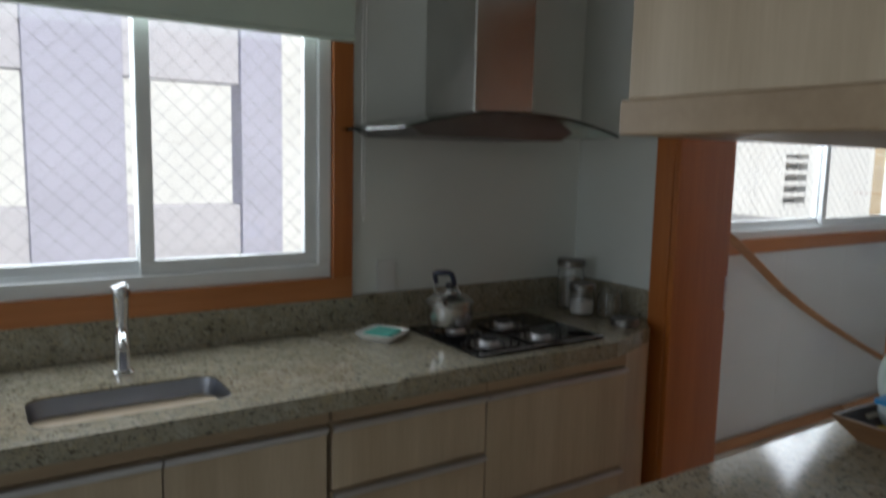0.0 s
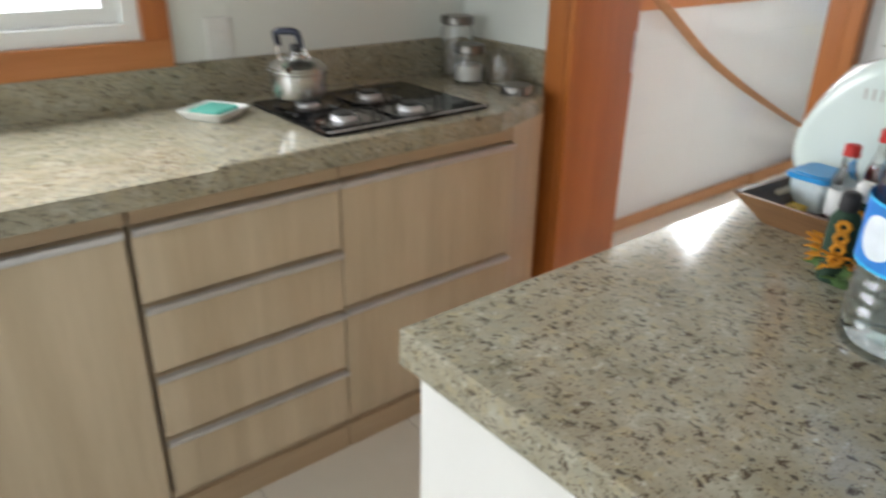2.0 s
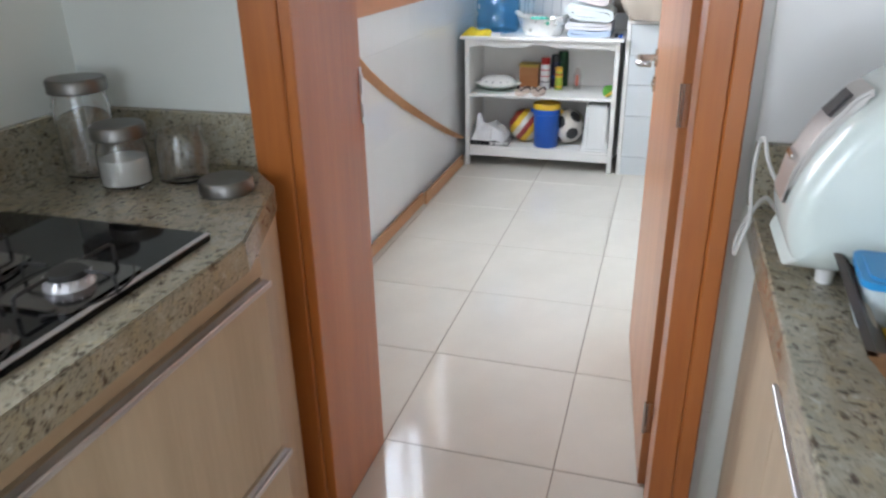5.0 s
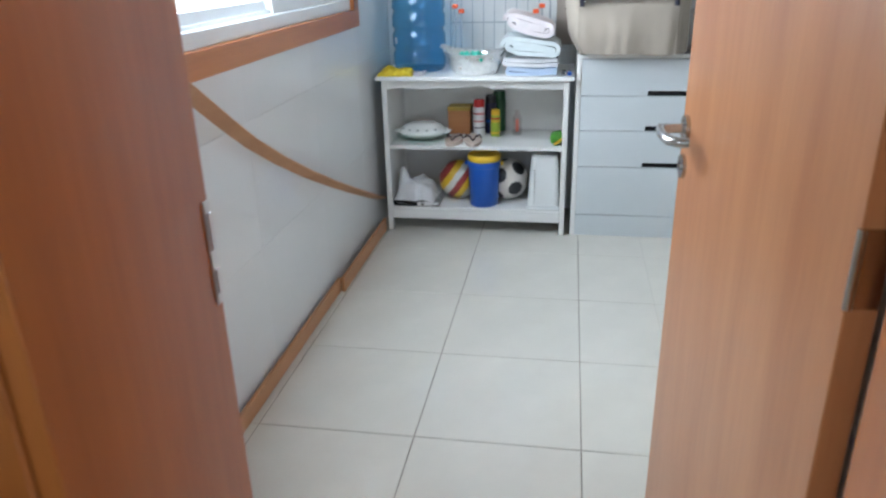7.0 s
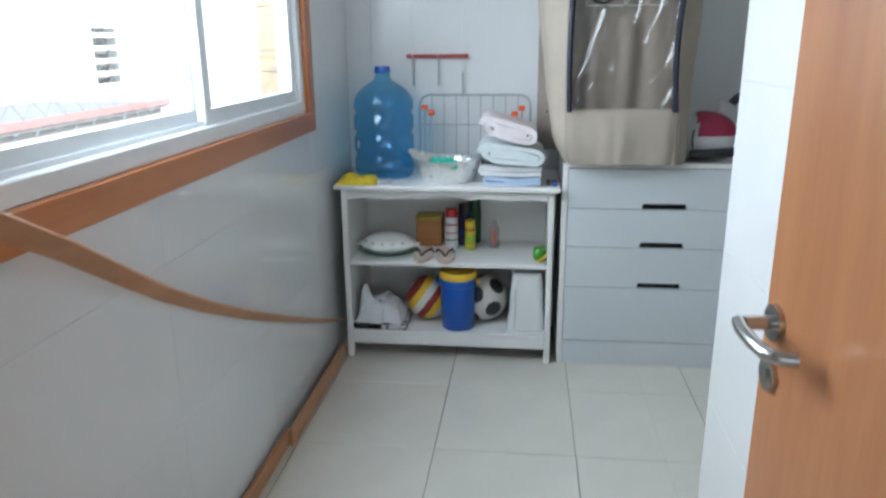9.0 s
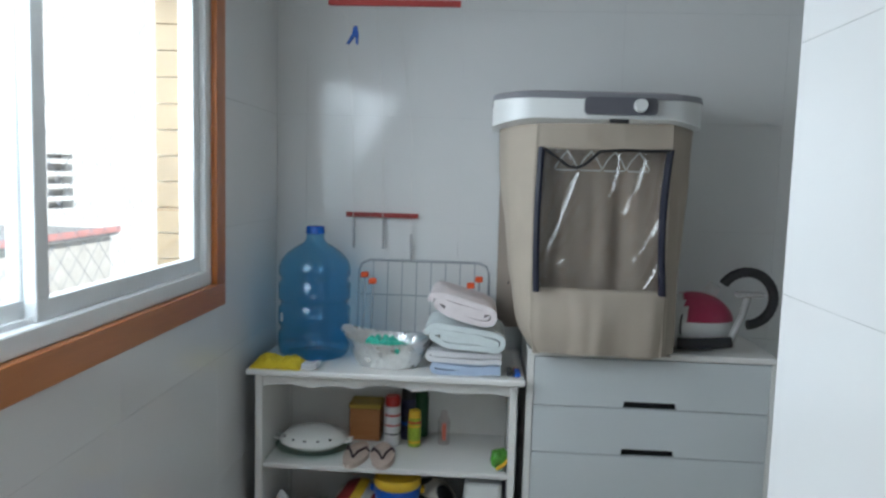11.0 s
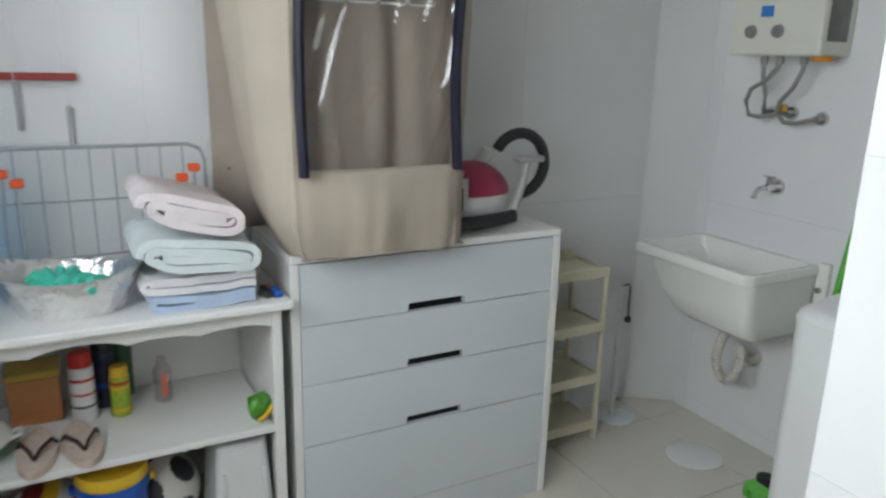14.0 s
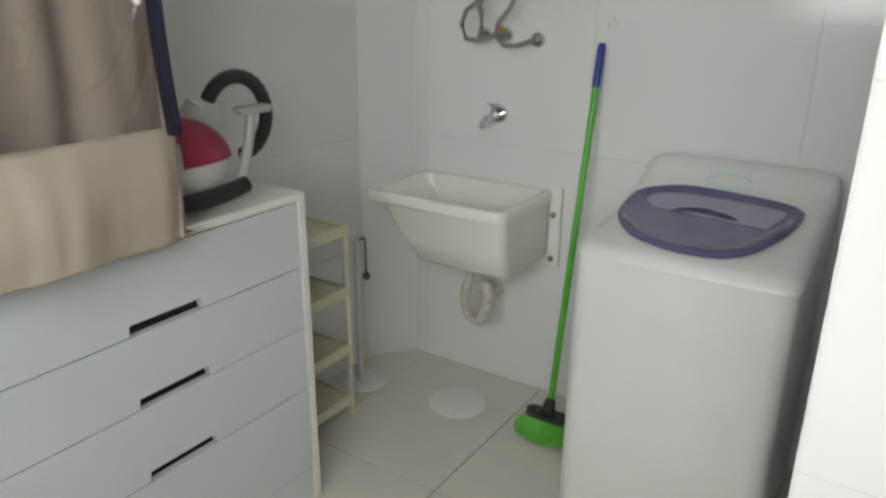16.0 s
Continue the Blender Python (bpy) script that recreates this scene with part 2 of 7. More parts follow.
def box_part(name, dims, material, parent=None, bevel=0.0, label="", seg=1):
    bm = bmesh.new()
    bm_box(bm, *dims, bevel, seg)
    return part(name, bm, material, parent, label, smooth=False)


def carve(x0, x1, z0, z1, hole):
    """What is left of a rectangle outside a rectangular hole, as rectangles."""
    a, b, c, d = hole
    if b <= x0 or a >= x1 or d <= z0 or c >= z1:
        return [(x0, x1, z0, z1)]
    out = []
    if a > x0:
        out.append((x0, a, z0, z1))
    if b < x1:
        out.append((b, x1, z0, z1))
    m0, m1 = max(a, x0), min(b, x1)
    if c > z0:
        out.append((m0, m1, z0, c))
    if d < z1:
        out.append((m0, m1, d, z1))
    return out


# ---- the shell ----
NORTH, CEILING_Z = 3.0, 2.6
KWIN = (0.75, 2.375, 1.076, 2.05)
LWIN = (4.15, 6.19, 1.105, 2.10)
DOOR_Y0, DOOR_Y1, DOOR_TOP = 1.70, 2.48, 2.10
WALL_X0, WALL_X1 = 3.49, 3.72
END_X, SOUTH_L, SIDE_Y, SIDE_X = 6.88, 0.32, 1.679, 5.29
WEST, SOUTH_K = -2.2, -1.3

bm = bmesh.new()
rects = [(WEST - 0.2, END_X + 0.2, 0, CEILING_Z)]
for hole in (KWIN, LWIN):
    rects = [r for q in rects for r in carve(*q, hole)]
for a, b, c, d in rects:
    bm_box(bm, a, b, NORTH, NORTH + 0.16, c, d)
structure("wall_north", bm, WALL, "pale painted outer wall with two window openings")
bm = bmesh.new()
for a, b, c, d in carve(SIDE_Y - 0.01, NORTH, 0, CEILING_Z, (DOOR_Y0, DOOR_Y1, -1, DOOR_TOP)) + [(SOUTH_K, SIDE_Y - 0.01, 0, CEILING_Z)]:
    bm_box(bm, WALL_X0, WALL_X1, a, b, c, d)
structure("wall_divider", bm, WALL, "pale wall between kitchen and laundry with a door opening")
bm = bmesh.new()
bm_box(bm, END_X, END_X + 0.16, SOUTH_L - 0.2, NORTH, 0, CEILING_Z)
structure("wall_east", bm, GROUT, "white tiled end wall of the laundry")
bm = bmesh.new()
bm_box(bm, WALL_X1, END_X, SOUTH_L - 0.16, SOUTH_L, 0, CEILING_Z)
structure("wall_laundry_south", bm, GROUT, "white tiled wall behind the laundry tank")
bm = bmesh.new()
bm_box(bm, WALL_X1, SIDE_X, SOUTH_L, SIDE_Y, 0, CEILING_Z)
structure("wall_side", bm, GROUT, "white tiled wall block beside the laundry door")
bm = bmesh.new()
bm_prism(bm, [(END_X, 0.485), (END_X, SOUTH_L), (6.755, SOUTH_L)], 0, CEILING_Z)
structure("wall_corner", bm, WTILE, "white tiled slanting corner of the laundry")
# Unseen west wall; its wide opening is added to let the fill lamp in.
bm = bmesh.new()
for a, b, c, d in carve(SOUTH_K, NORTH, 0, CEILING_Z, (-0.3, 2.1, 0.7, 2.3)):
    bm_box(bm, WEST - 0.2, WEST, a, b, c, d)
structure("wall_west", bm, WALL, "pale unseen wall with an added wide opening for the fill lamp")
bm = bmesh.new()
bm_box(bm, WEST - 0.2, WALL_X0, SOUTH_K - 0.2, SOUTH_K, 0, CEILING_Z)
structure("wall_south", bm, WALL, "pale wall closing the kitchen")
bm = bmesh.new()
bm_box(bm, WEST - 0.2, END_X + 0.2, SOUTH_K - 0.2, NORTH + 0.16, CEILING_Z, CEILING_Z + 0.12)
structure("ceiling", bm, CEIL, "flat white painted ceiling")
bm = bmesh.new()
bm_box(bm, WEST - 0.2, END_X + 0.2, SOUTH_K - 0.2, NORTH + 0.16, -0.15, -0.0035)
floor = structure("floor", bm, FGROUT, "polished cream porcelain tile floor with fine joints")


def window_set(name, opening, stiles, label, lit_x=None):
    x0, x1, z0, z1 = opening
    win = tagged(new(name), label, kind="structure")
    bm = bmesh.new()
    w = 0.072
    bm_box(bm, x0 - w, x1 + w, NORTH - 0.022, NORTH - 0.0005, z0 - w, z0, 0.002)
    bm_box(bm, x0 - w, x1 + w, NORTH - 0.022, NORTH - 0.0005, z1, z1 + w, 0.002)
    part("casing", bm, CHERRY_X, win, "orange varnished wood casing")
    bm = bmesh.new()
    bm_box(bm, x1, x1 + w, NORTH - 0.022, NORTH - 0.0005, z0, z1, 0.002)
    bm_box(bm, x0 - w, x0, NORTH - 0.022, NORTH - 0.0005, z0, z1, 0.002)
    part("casing", bm, CHERRY, win, "orange varnished wood casing")
    bm = bmesh.new()
    f = 0.045
    ya, yb = NORTH - 0.005, NORTH + 0.075
    for a, b, c, d in ((x0, x1, z0, z0 + f), (x0, x1, z1 - f, z1), (x0, x0 + f, z0 + f, z1 - f), (x1 - f, x1, z0 + f, z1 - f)):
        bm_box(bm, a, b, ya, yb, c, d, 0.003)
    bm_box(bm, x0 + f, x1 - f, NORTH + 0.02, NORTH + 0.026, z0 + f, z0 + f + 0.012)
    part("window_frame", bm, WHITEALU, win, "white aluminium frame")
    edges = [x0 + f] + list(stiles) + [x1 - f]
    for i, (a, b) in enumerate(zip(edges, edges[1:])):
        y = NORTH + (0.012 if i % 2 else 0.044)
        s = 0.042
        a2, b2 = a - (0.021 if i else 0), b + (0.021 if i < len(edges) - 2 else 0)
        bm = bmesh.new()
        for p, q, c, d in ((a2, b2, z0 + f, z0 + f + s), (a2, b2, z1 - f - s, z1 - f), (a2, a2 + s, z0 + f + s, z1 - f - s), (b2 - s, b2, z0 + f + s, z1 - f - s)):
            bm_box(bm, p, q, y, y + 0.026, c, d, 0.002)
        sash = part("sash", bm, WHITEALU, win, "white aluminium sliding sash")
        bm = bmesh.new()
        bm_box(bm, a2 + s, b2 - s, y + 0.010, y + 0.014, z0 + f + s, z1 - f - s)
        pane = part("pane", bm, PANE, sash, "clear glass")
        pane.visible_shadow = False
    bm = bmesh.new()
    bm_box(bm, x0 + 0.001, x1 - 0.001, NORTH + 0.076, NORTH + 0.20, z0 - 0.03, z0 - 0.001)
    part("window_sill", bm, WHITEPAINT, win, "pale outer sill")
    return win


window_set("window_1", KWIN, [1.80], "white aluminium sliding kitchen window in an orange wood casing")
window_set("window_2", LWIN, [5.39], "white aluminium sliding laundry window in an orange wood casing")

# door frame
bm = bmesh.new()
bm_box(bm, WALL_X0 - 0.035, WALL_X1 + 0.045, 2.46, 2.485, 0, DOOR_TOP - 0.02, 0.002)
bm_box(bm, WALL_X0 - 0.035, WALL_X1 + 0.008, 1.695, 1.74, 0, DOOR_TOP - 0.02, 0.002)
bm_box(bm, WALL_X1 + 0.0085, WALL_X1 + 0.03, 1.695, 1.72, 0, DOOR_TOP - 0.02, 0.002)
bm_box(bm, WALL_X0 - 0.035, WALL_X1 + 0.03, 1.695, 2.485, DOOR_TOP - 0.02, DOOR_TOP, 0.002)
frame_ob = structure("door_1", bm, CHERRY, "orange varnished wooden door frame")
bm = bmesh.new()
bm_box(bm, WALL_X0 - 0.04, WALL_X0 - 0.0005, 2.4855, 2.565, 0, DOOR_TOP + 0.08, 0.003)
bm_box(bm, WALL_X0 - 0.04, WALL_X0 - 0.0005, 1.662, 1.6945, 0, DOOR_TOP + 0.08, 0.003)
bm_box(bm, WALL_X0 - 0.04, WALL_X0 - 0.0005, 1.6945, 2.4855, DOOR_TOP + 0.0005, DOOR_TOP + 0.08, 0.003)
part("casing", bm, CHERRY, frame_ob, "orange varnished casing")
bm = bmesh.new()
bm_box(bm, WALL_X1 + 0.0005, WALL_X1 + 0.043, 2.4855, 2.56, 0, DOOR_TOP + 0.08, 0.003)
bm_box(bm, WALL_X1 + 0.0005, WALL_X1 + 0.03, 1.6835, 1.6945, 0, DOOR_TOP + 0.08, 0.003)
bm_box(bm, WALL_X1 + 0.0005, WALL_X1 + 0.03, 1.6945, 2.4855, DOOR_TOP + 0.0005, DOOR_TOP + 0.08, 0.003)
part("casing", bm, CHERRY, frame_ob, "orange varnished casing")
bm = bmesh.new()
bm_box(bm, 3.749, 3.762, 2.4575, 2.4595, 0.93, 1.06, 0.001)
bm_box(bm, 3.7515, 3.7605, 2.4545, 2.4573, 0.945, 0.975, 0.0005)
bm_box(bm, 3.7515, 3.7605, 2.4545, 2.4573, 1.00, 1.045, 0.0005)
part("strike_plate", bm, ALU, frame_ob, "scratched metal strike plate")

# door leaf, hinged at the frame and standing open into the laundry
leaf = thing("door_leaf", "orange veneered flush door standing open into the laundry", "door", at=(3.775, 1.722, 0), turn=5.0)
bm = bmesh.new()
bm_box(bm, 0.004, 0.765, 0.0, 0.035, 0.008, 2.07, 0.0015)
part("panel", bm, DOORWOOD, leaf, "orange wood veneer")
for z in (0.22, 1.0, 1.85):
    bm = bmesh.new()
    bm_box(bm, 0.0005, 0.0035, 0.004, 0.031, z - 0.045, z + 0.045)
    bm_cyl(bm, (0.001, 0.035, z - 0.045), (0.001, 0.035, z + 0.045), 0.005, seg=10)
    part("hinge", bm, STEEL, leaf, "dull steel hinge")
for side, sy in ((1, 0.035), (-1, 0.0)):
    bm = bmesh.new()
    bm_cyl(bm, (0.728, sy, 0.985), (0.728, sy + side * 0.008, 0.985), 0.026, seg=24)
    bm_cyl(bm, (0.728, sy, 0.985), (0.728, sy + side * 0.045, 0.985), 0.010, seg=14)
    if side > 0:
        bm_tube(bm, [(0.728, 0.078, 0.985), (0.731, 0.086, 0.985), (0.703, 0.092, 0.985), (0.663, 0.094, 0.985), (0.628, 0.091, 0.985), (0.610, 0.078, 0.985), (0.606, 0.060, 0.985)], 0.0095, 12)
    part("handle", bm, STEEL, leaf, "brushed steel lever handle", smooth=True)
    bm = bmesh.new()
    bm_cyl(bm, (0.728, sy, 0.908), (0.728, sy + side * 0.007, 0.908), 0.024, seg=24)
    bm_cyl(bm, (0.728, sy + side * 0.0071, 0.908), (0.728, sy + side * 0.011, 0.908), 0.009, seg=12)
    part("escutcheon", bm, STEEL, leaf, "round steel keyhole plate", smooth=True)

# ---- kitchen ----


def handle_strip(parent, x0, x1, y, z, t=0.016):
    """A satin channel along the top of a front that faces the aisle."""
    bm = bmesh.new()
    bm_prism(bm, [(y - 0.0005, z), (y - 0.0005, z - 0.020), (y - 0.004, z - 0.020), (y - 0.006, z - 0.012), (y - t, z - 0.010), (y - t, z - 0.002), (y - t + 0.002, z), (y - 0.008, z - 0.002)], x0, x1, "x")
    part("handle", bm, ALU, parent, "satin aluminium edge handle")


def base_unit(x0, x1, fronts, label, group="kitchen base units"):
    """fronts: rows of z0, z1 or pairs of x too."""
    u = thing("base_cabinet", label, "kitchen cabinet", group)
    bm = bmesh.new()
    bm_box(bm, x0 + 0.001, x1 - 0.001, 2.435, 2.97, 0.075, 0.845)
    part("body", bm, OAK, u)
    bm = bmesh.new()
    bm_box(bm, x0 + 0.001, x1 - 0.001, 2.413, 2.4345, 0.809, 0.845)
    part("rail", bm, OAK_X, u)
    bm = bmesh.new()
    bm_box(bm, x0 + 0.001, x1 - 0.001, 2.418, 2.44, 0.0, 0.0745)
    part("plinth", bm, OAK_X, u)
    for a, b, c, d in fronts:
        bm = bmesh.new()
        bm_box(bm, a + 0.002, b - 0.002, 2.412, 2.4345, c + 0.007, d - 0.002, 0.001)
        f = part("drawer" if b - a > (d - c) else "door", bm, OAK, u, "pale wood-grain laminate front")
        handle_strip(f, a + 0.002, b - 0.002, 2.412, d - 0.002)
    return u


base_unit(0.35, 1.30, [(0.35, 0.825, 0.10, 0.803), (0.825, 1.30, 0.10, 0.803)], "pale wood-grain base cabinet with two doors under granite")
base_unit(1.30, 2.11, [(1.30, 1.705, 0.10, 0.803), (1.705, 2.104, 0.10, 0.803)], "pale wood-grain sink cabinet with two doors under the worktop")
base_unit(2.116, 2.605, [(2.116, 2.605, 0.10, 0.268), (2.116, 2.605, 0.268, 0.445), (2.116, 2.605, 0.445, 0.62), (2.116, 2.605, 0.62, 0.803)], "pale wood-grain unit of four drawers under the worktop")
base_unit(2.607, 3.185, [(2.607, 3.185, 0.10, 0.45), (2.607, 3.185, 0.45, 0.803)], "pale wood-grain unit with two deep drawers under the hob")
u = thing("corner_cabinet", "slanting pale wood-grain end unit beside the door frame", "kitchen cabinet", "kitchen base units")
bm = bmesh.new()
bm_prism(bm, [(3.187, 2.420), (3.40, 2.505), (3.42, 2.567), (3.488, 2.569), (3.488, 2.97), (3.187, 2.97)], 0.075, 0.845)
part("body", bm, OAK, u)
bm = bmesh.new()
bm_prism(bm, [(3.187, 2.427), (3.41, 2.516), (3.425, 2.56), (3.187, 2.46)], 0, 0.0745)
part("plinth", bm, OAK_X, u)

# worktop with the sink opening
SX0, SX1, SY0, SY1 = 1.455, 1.895, 2.475, 2.695
top = thing("worktop", "speckled granite worktop with a raised back edge along the walls", "worktop")


def rounded(x0, x1, y0, y1, r, n=5):
    out = []
    for cx, cy, a0 in ((x1 - r, y1 - r, 0), (x0 + r, y1 - r, 90), (x0 + r, y0 + r, 180), (x1 - r, y0 + r, 270)):
        out += [(cx + r * math.cos(radians(a0 + 90 * i / n)), cy + r * math.sin(radians(a0 + 90 * i / n))) for i in range(n + 1)]
    return out


def slab_with_hole(bm, outer, hole, z0, z1):
    """A slab with one opening; both outlines run the same way round."""
    import_faces = []
    for z in (z0, z1):
        vs_o, vs_h = [bm.verts.new((x, y, z)) for x, y in outer], [bm.verts.new((x, y, z)) for x, y in hole]
        es = [bm.edges.new((v[i], v[(i + 1) % len(v)])) for v in (vs_o, vs_h) for i in range(len(v))]
        bmesh.ops.triangle_fill(bm, use_beauty=True, use_dissolve=False, edges=es)
        import_faces.append((vs_o, vs_h))
    for lo, hi in zip(*import_faces):
        n = len(lo)
        for i in range(n):
            bm.faces.new((lo[i], lo[(i + 1) % n], hi[(i + 1) % n], hi[i]))


bm = bmesh.new()
slab_with_hole(bm, [(0.3, 2.388), (2.30, 2.388), (2.30, 2.98), (0.3, 2.98)], rounded(SX0, SX1, SY0, SY1, 0.05)[::-1], 0.846, 0.895)
part("wet_slab", bm, GRANITE, top)
bm = bmesh.new()
slab = [(2.3005, 2.388), (3.12, 2.395), (3.38, 2.488), (3.448, 2.567), (3.488, 2.567), (3.488, 2.98), (2.3005, 2.98)]
bm_prism(bm, slab, 0.846, 0.90)
bmesh.ops.bevel(bm, geom=[e for e in bm.edges if all(v.co.z > 0.89 for v in e.verts)], offset=0.003, segments=2, affect="EDGES")
part("dry_slab", bm, GRANITE, top)
bm = bmesh.new()
bm_box(bm, 0.3, 3.488, 2.9805, 2.9995, 0.86, 1.008, 0.002)
bm_box(bm, 3.468, 3.4885, 2.568, 2.980, 0.901, 1.008, 0.002)
part("backsplash", bm, GRANITE, top)

# peninsula
IX0, IY0, IY1 = 2.225, 0.70, 1.633
pen = thing("peninsula_cabinet", "pale peninsula cabinet with laminate doors towards the aisle", "kitchen cabinet")
bm = bmesh.new()
bm_box(bm, IX0 + 0.045, WALL_X0 - 0.001, IY0 + 0.05, IY1 - 0.045, 0.075, 0.845)
part("body", bm, OAK, pen)
bm = bmesh.new()
bm_box(bm, IX0 + 0.022, IX0 + 0.044, IY0 + 0.03, IY1 - 0.018, 0.0, 0.845, 0.001)
part("end_panel", bm, WHITEPAINT, pen, "smooth cream end panel")
bm = bmesh.new()
bm_box(bm, IX0 + 0.045, WALL_X0 - 0.041, IY1 - 0.0445, IY1 - 0.022, 0.803, 0.845)
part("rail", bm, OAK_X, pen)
for a, b in ((2.275, 2.68), (2.68, 3.085), (3.085, 3.448)):
    bm = bmesh.new()
    bm_box(bm, a + 0.002, b - 0.002, IY1 - 0.0445, IY1 - 0.022, 0.08, 0.798, 0.001)
    f = part("door", bm, OAK, pen, "pale wood-grain laminate door")
    if a < 3.0:
        bm = bmesh.new()
        bm_box(bm, a + 0.002, b - 0.002, IY1 - 0.0215, IY1 - 0.010, 0.790, 0.798, 0.001)
        part("handle", bm, ALU, f, "satin aluminium edge handle")
ptop = thing("peninsula_worktop", "speckled granite peninsula top with a small raised edge at the wall", "worktop")
bm = bmesh.new()
bm_box(bm, IX0, WALL_X0 - 0.002, IY0, IY1, 0.846, 0.90, 0.003, 2)
part("slab", bm, GRANITE, ptop)
bm = bmesh.new()
bm_box(bm, WALL_X0 - 0.022, WALL_X0 - 0.002, IY0, IY1 + 0.005, 0.9005, 1.008, 0.002)
part("backsplash", bm, GRANITE, ptop)

# upper cabinet over the peninsula
up = thing("upper_cabinet", "pale wood-grain cabinet hung above the peninsula", "kitchen cabinet")
bm = bmesh.new()
bm_box(bm, 2.215, WALL_X0 - 0.001, 0.76, 1.55, 1.575, 2.35)
part("body", bm, OAK, up)
bm = bmesh.new()
bm_box(bm, 2.195, WALL_X0 - 0.001, 0.74, 1.565, 1.522, 1.574, 0.003)
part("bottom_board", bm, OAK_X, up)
bm = bmesh.new()
bm_box(bm, 2.198, 2.2145, 0.76, 1.55, 1.5745, 2.35, 0.001)
part("side_panel", bm, OAK, up, "pale wood-grain side panel")

# extractor hood
hood = thing("cooker_hood", "steel chimney extractor hood with a curved glass canopy above the hob", "cooker hood")
bm = bmesh.new()
bm_box(bm, 2.735, 2.98, 2.70, 2.999, 1.62, 2.599, 0.004)
part("chimney", bm, STEEL, hood, "brushed steel chimney")
bm = bmesh.new()
ring = [(2.50, 1.545), (3.04, 1.545), (3.09, 1.575), (3.0, 1.63), (2.72, 1.63), (2.45, 1.575)]
bm_prism(bm, ring, 2.62, 2.999, "y")
part("motor_box", bm, simple("dark_steel", (0.16, 0.15, 0.15), 0.3, 0.9), hood, "dark steel filter box")
bm = bmesh.new()
n = 24
prof = [(2.40 + 0.85 * i / n, 1.562 + 0.060 * (1 - (2 * i / n - 1) ** 2)) for i in range(n + 1)]
bm_prism(bm, prof + [(x, z + 0.008) for x, z in reversed(prof)], 2.56, 2.7, "y")
bm_prism(bm, [p for p in prof if not 2.72 < p[0] < 2.99][:9] + [(2.7, 1.612), (2.7, 1.62)] + [(x, z + 0.008) for x, z in reversed([p for p in prof if p[0] < 2.70])], 2.7005, 2.995, "y")
bm_prism(bm, [(3.0, 1.612)] + [p for p in prof if p[0] > 3.0] + [(x, z + 0.008) for x, z in reversed([p for p in prof if p[0] > 3.0])] + [(3.0, 1.62)], 2.7005, 2.995, "y")
part("canopy", bm, glassy("greenish_glass", (0.55, 0.68, 0.63)), hood, "thin curved glass canopy", smooth=True)

# ---- laundry ----
sh = thing("open_shelf_unit", "white painted wooden shelf unit with a scalloped apron", "shelf unit")
Y0, Y1 = 2.048, 2.943
XF, XB = 6.445, 6.84
for y in (Y0, Y1 - 0.025):
    for x in (XF, XB - 0.025):
        box_part("leg", (x, x + 0.03, y, y + 0.025, 0, 0.766), WHITEPAINT, sh, 0.002)
    box_part("side_panel", (XF + 0.031, XB - 0.026, y + 0.004, y + 0.020, 0.07, 0.766), WHITEPAINT, sh)
box_part("tabletop", (XF - 0.033, XB + 0.01, Y0 - 0.022, Y1 + 0.022, 0.7665, 0.786), WHITEPAINT, sh, 0.004, seg=2)
box_part("shelf", (XF + 0.004, XB - 0.005, Y0 + 0.026, Y1 - 0.026, 0.429, 0.447), WHITEPAINT, sh, 0.002)
box_part("shelf", (XF + 0.004, XB - 0.005, Y0 + 0.026, Y1 - 0.026, 0.112, 0.129), WHITEPAINT, sh, 0.002)
box_part("rail", (XF + 0.002, XF + 0.018, Y0 + 0.026, Y1 - 0.026, 0.066, 0.1115), WHITEPAINT, sh, 0.001)
box_part("back_panel", (XB - 0.004, XB + 0.002, Y0 + 0.022, Y1 - 0.022, 0.07, 0.766), WHITEPAINT, sh)
bm = bmesh.new()
n = 70
pts = [(Y0 + 0.026 + (Y1 - Y0 - 0.052) * i / n, 0.718 + 0.009 * abs(math.sin(math.pi * 5.0 * i / n)) ** 0.7 * 1.3 + (0.010 if abs(i / n - 0.5) < 0.1 else 0)) for i in range(n + 1)]
bm_prism(bm, pts + [(Y1 - 0.026, 0.766), (Y0 + 0.026, 0.766)], XF + 0.002, XF + 0.018, "x")
part("apron", bm, WHITEPAINT, sh, "scalloped white apron")

ch = thing("chest_of_drawers", "pale grey chest of four drawers with black finger slots", "chest of drawers")
C0, C1 = 1.193, 2.018
CF = 6.465
CT = 0.882
box_part("top", (CF, 6.86, C0, C1, CT - 0.02, CT), WHITEPAINT, ch, 0.002)
box_part("side_panel", (CF, 6.86, C1 - 0.022, C1, 0, CT - 0.0205), WHITEPAINT, ch, 0.001)
box_part("side_panel", (CF, 6.86, C0, C0 + 0.022, 0, CT - 0.0205), WHITEPAINT, ch, 0.001)
box_part("back_panel", (6.845, 6.858, C0 + 0.023, C1 - 0.023, 0.0, CT - 0.021), WHITEPAINT, ch)
box_part("plinth", (CF + 0.004, CF + 0.02, C0 + 0.0225, C1 - 0.0225, 0, 0.106), GREYPAINT, ch, 0.001)
zs = [0.108, 0.352, 0.528, 0.692, 0.860]
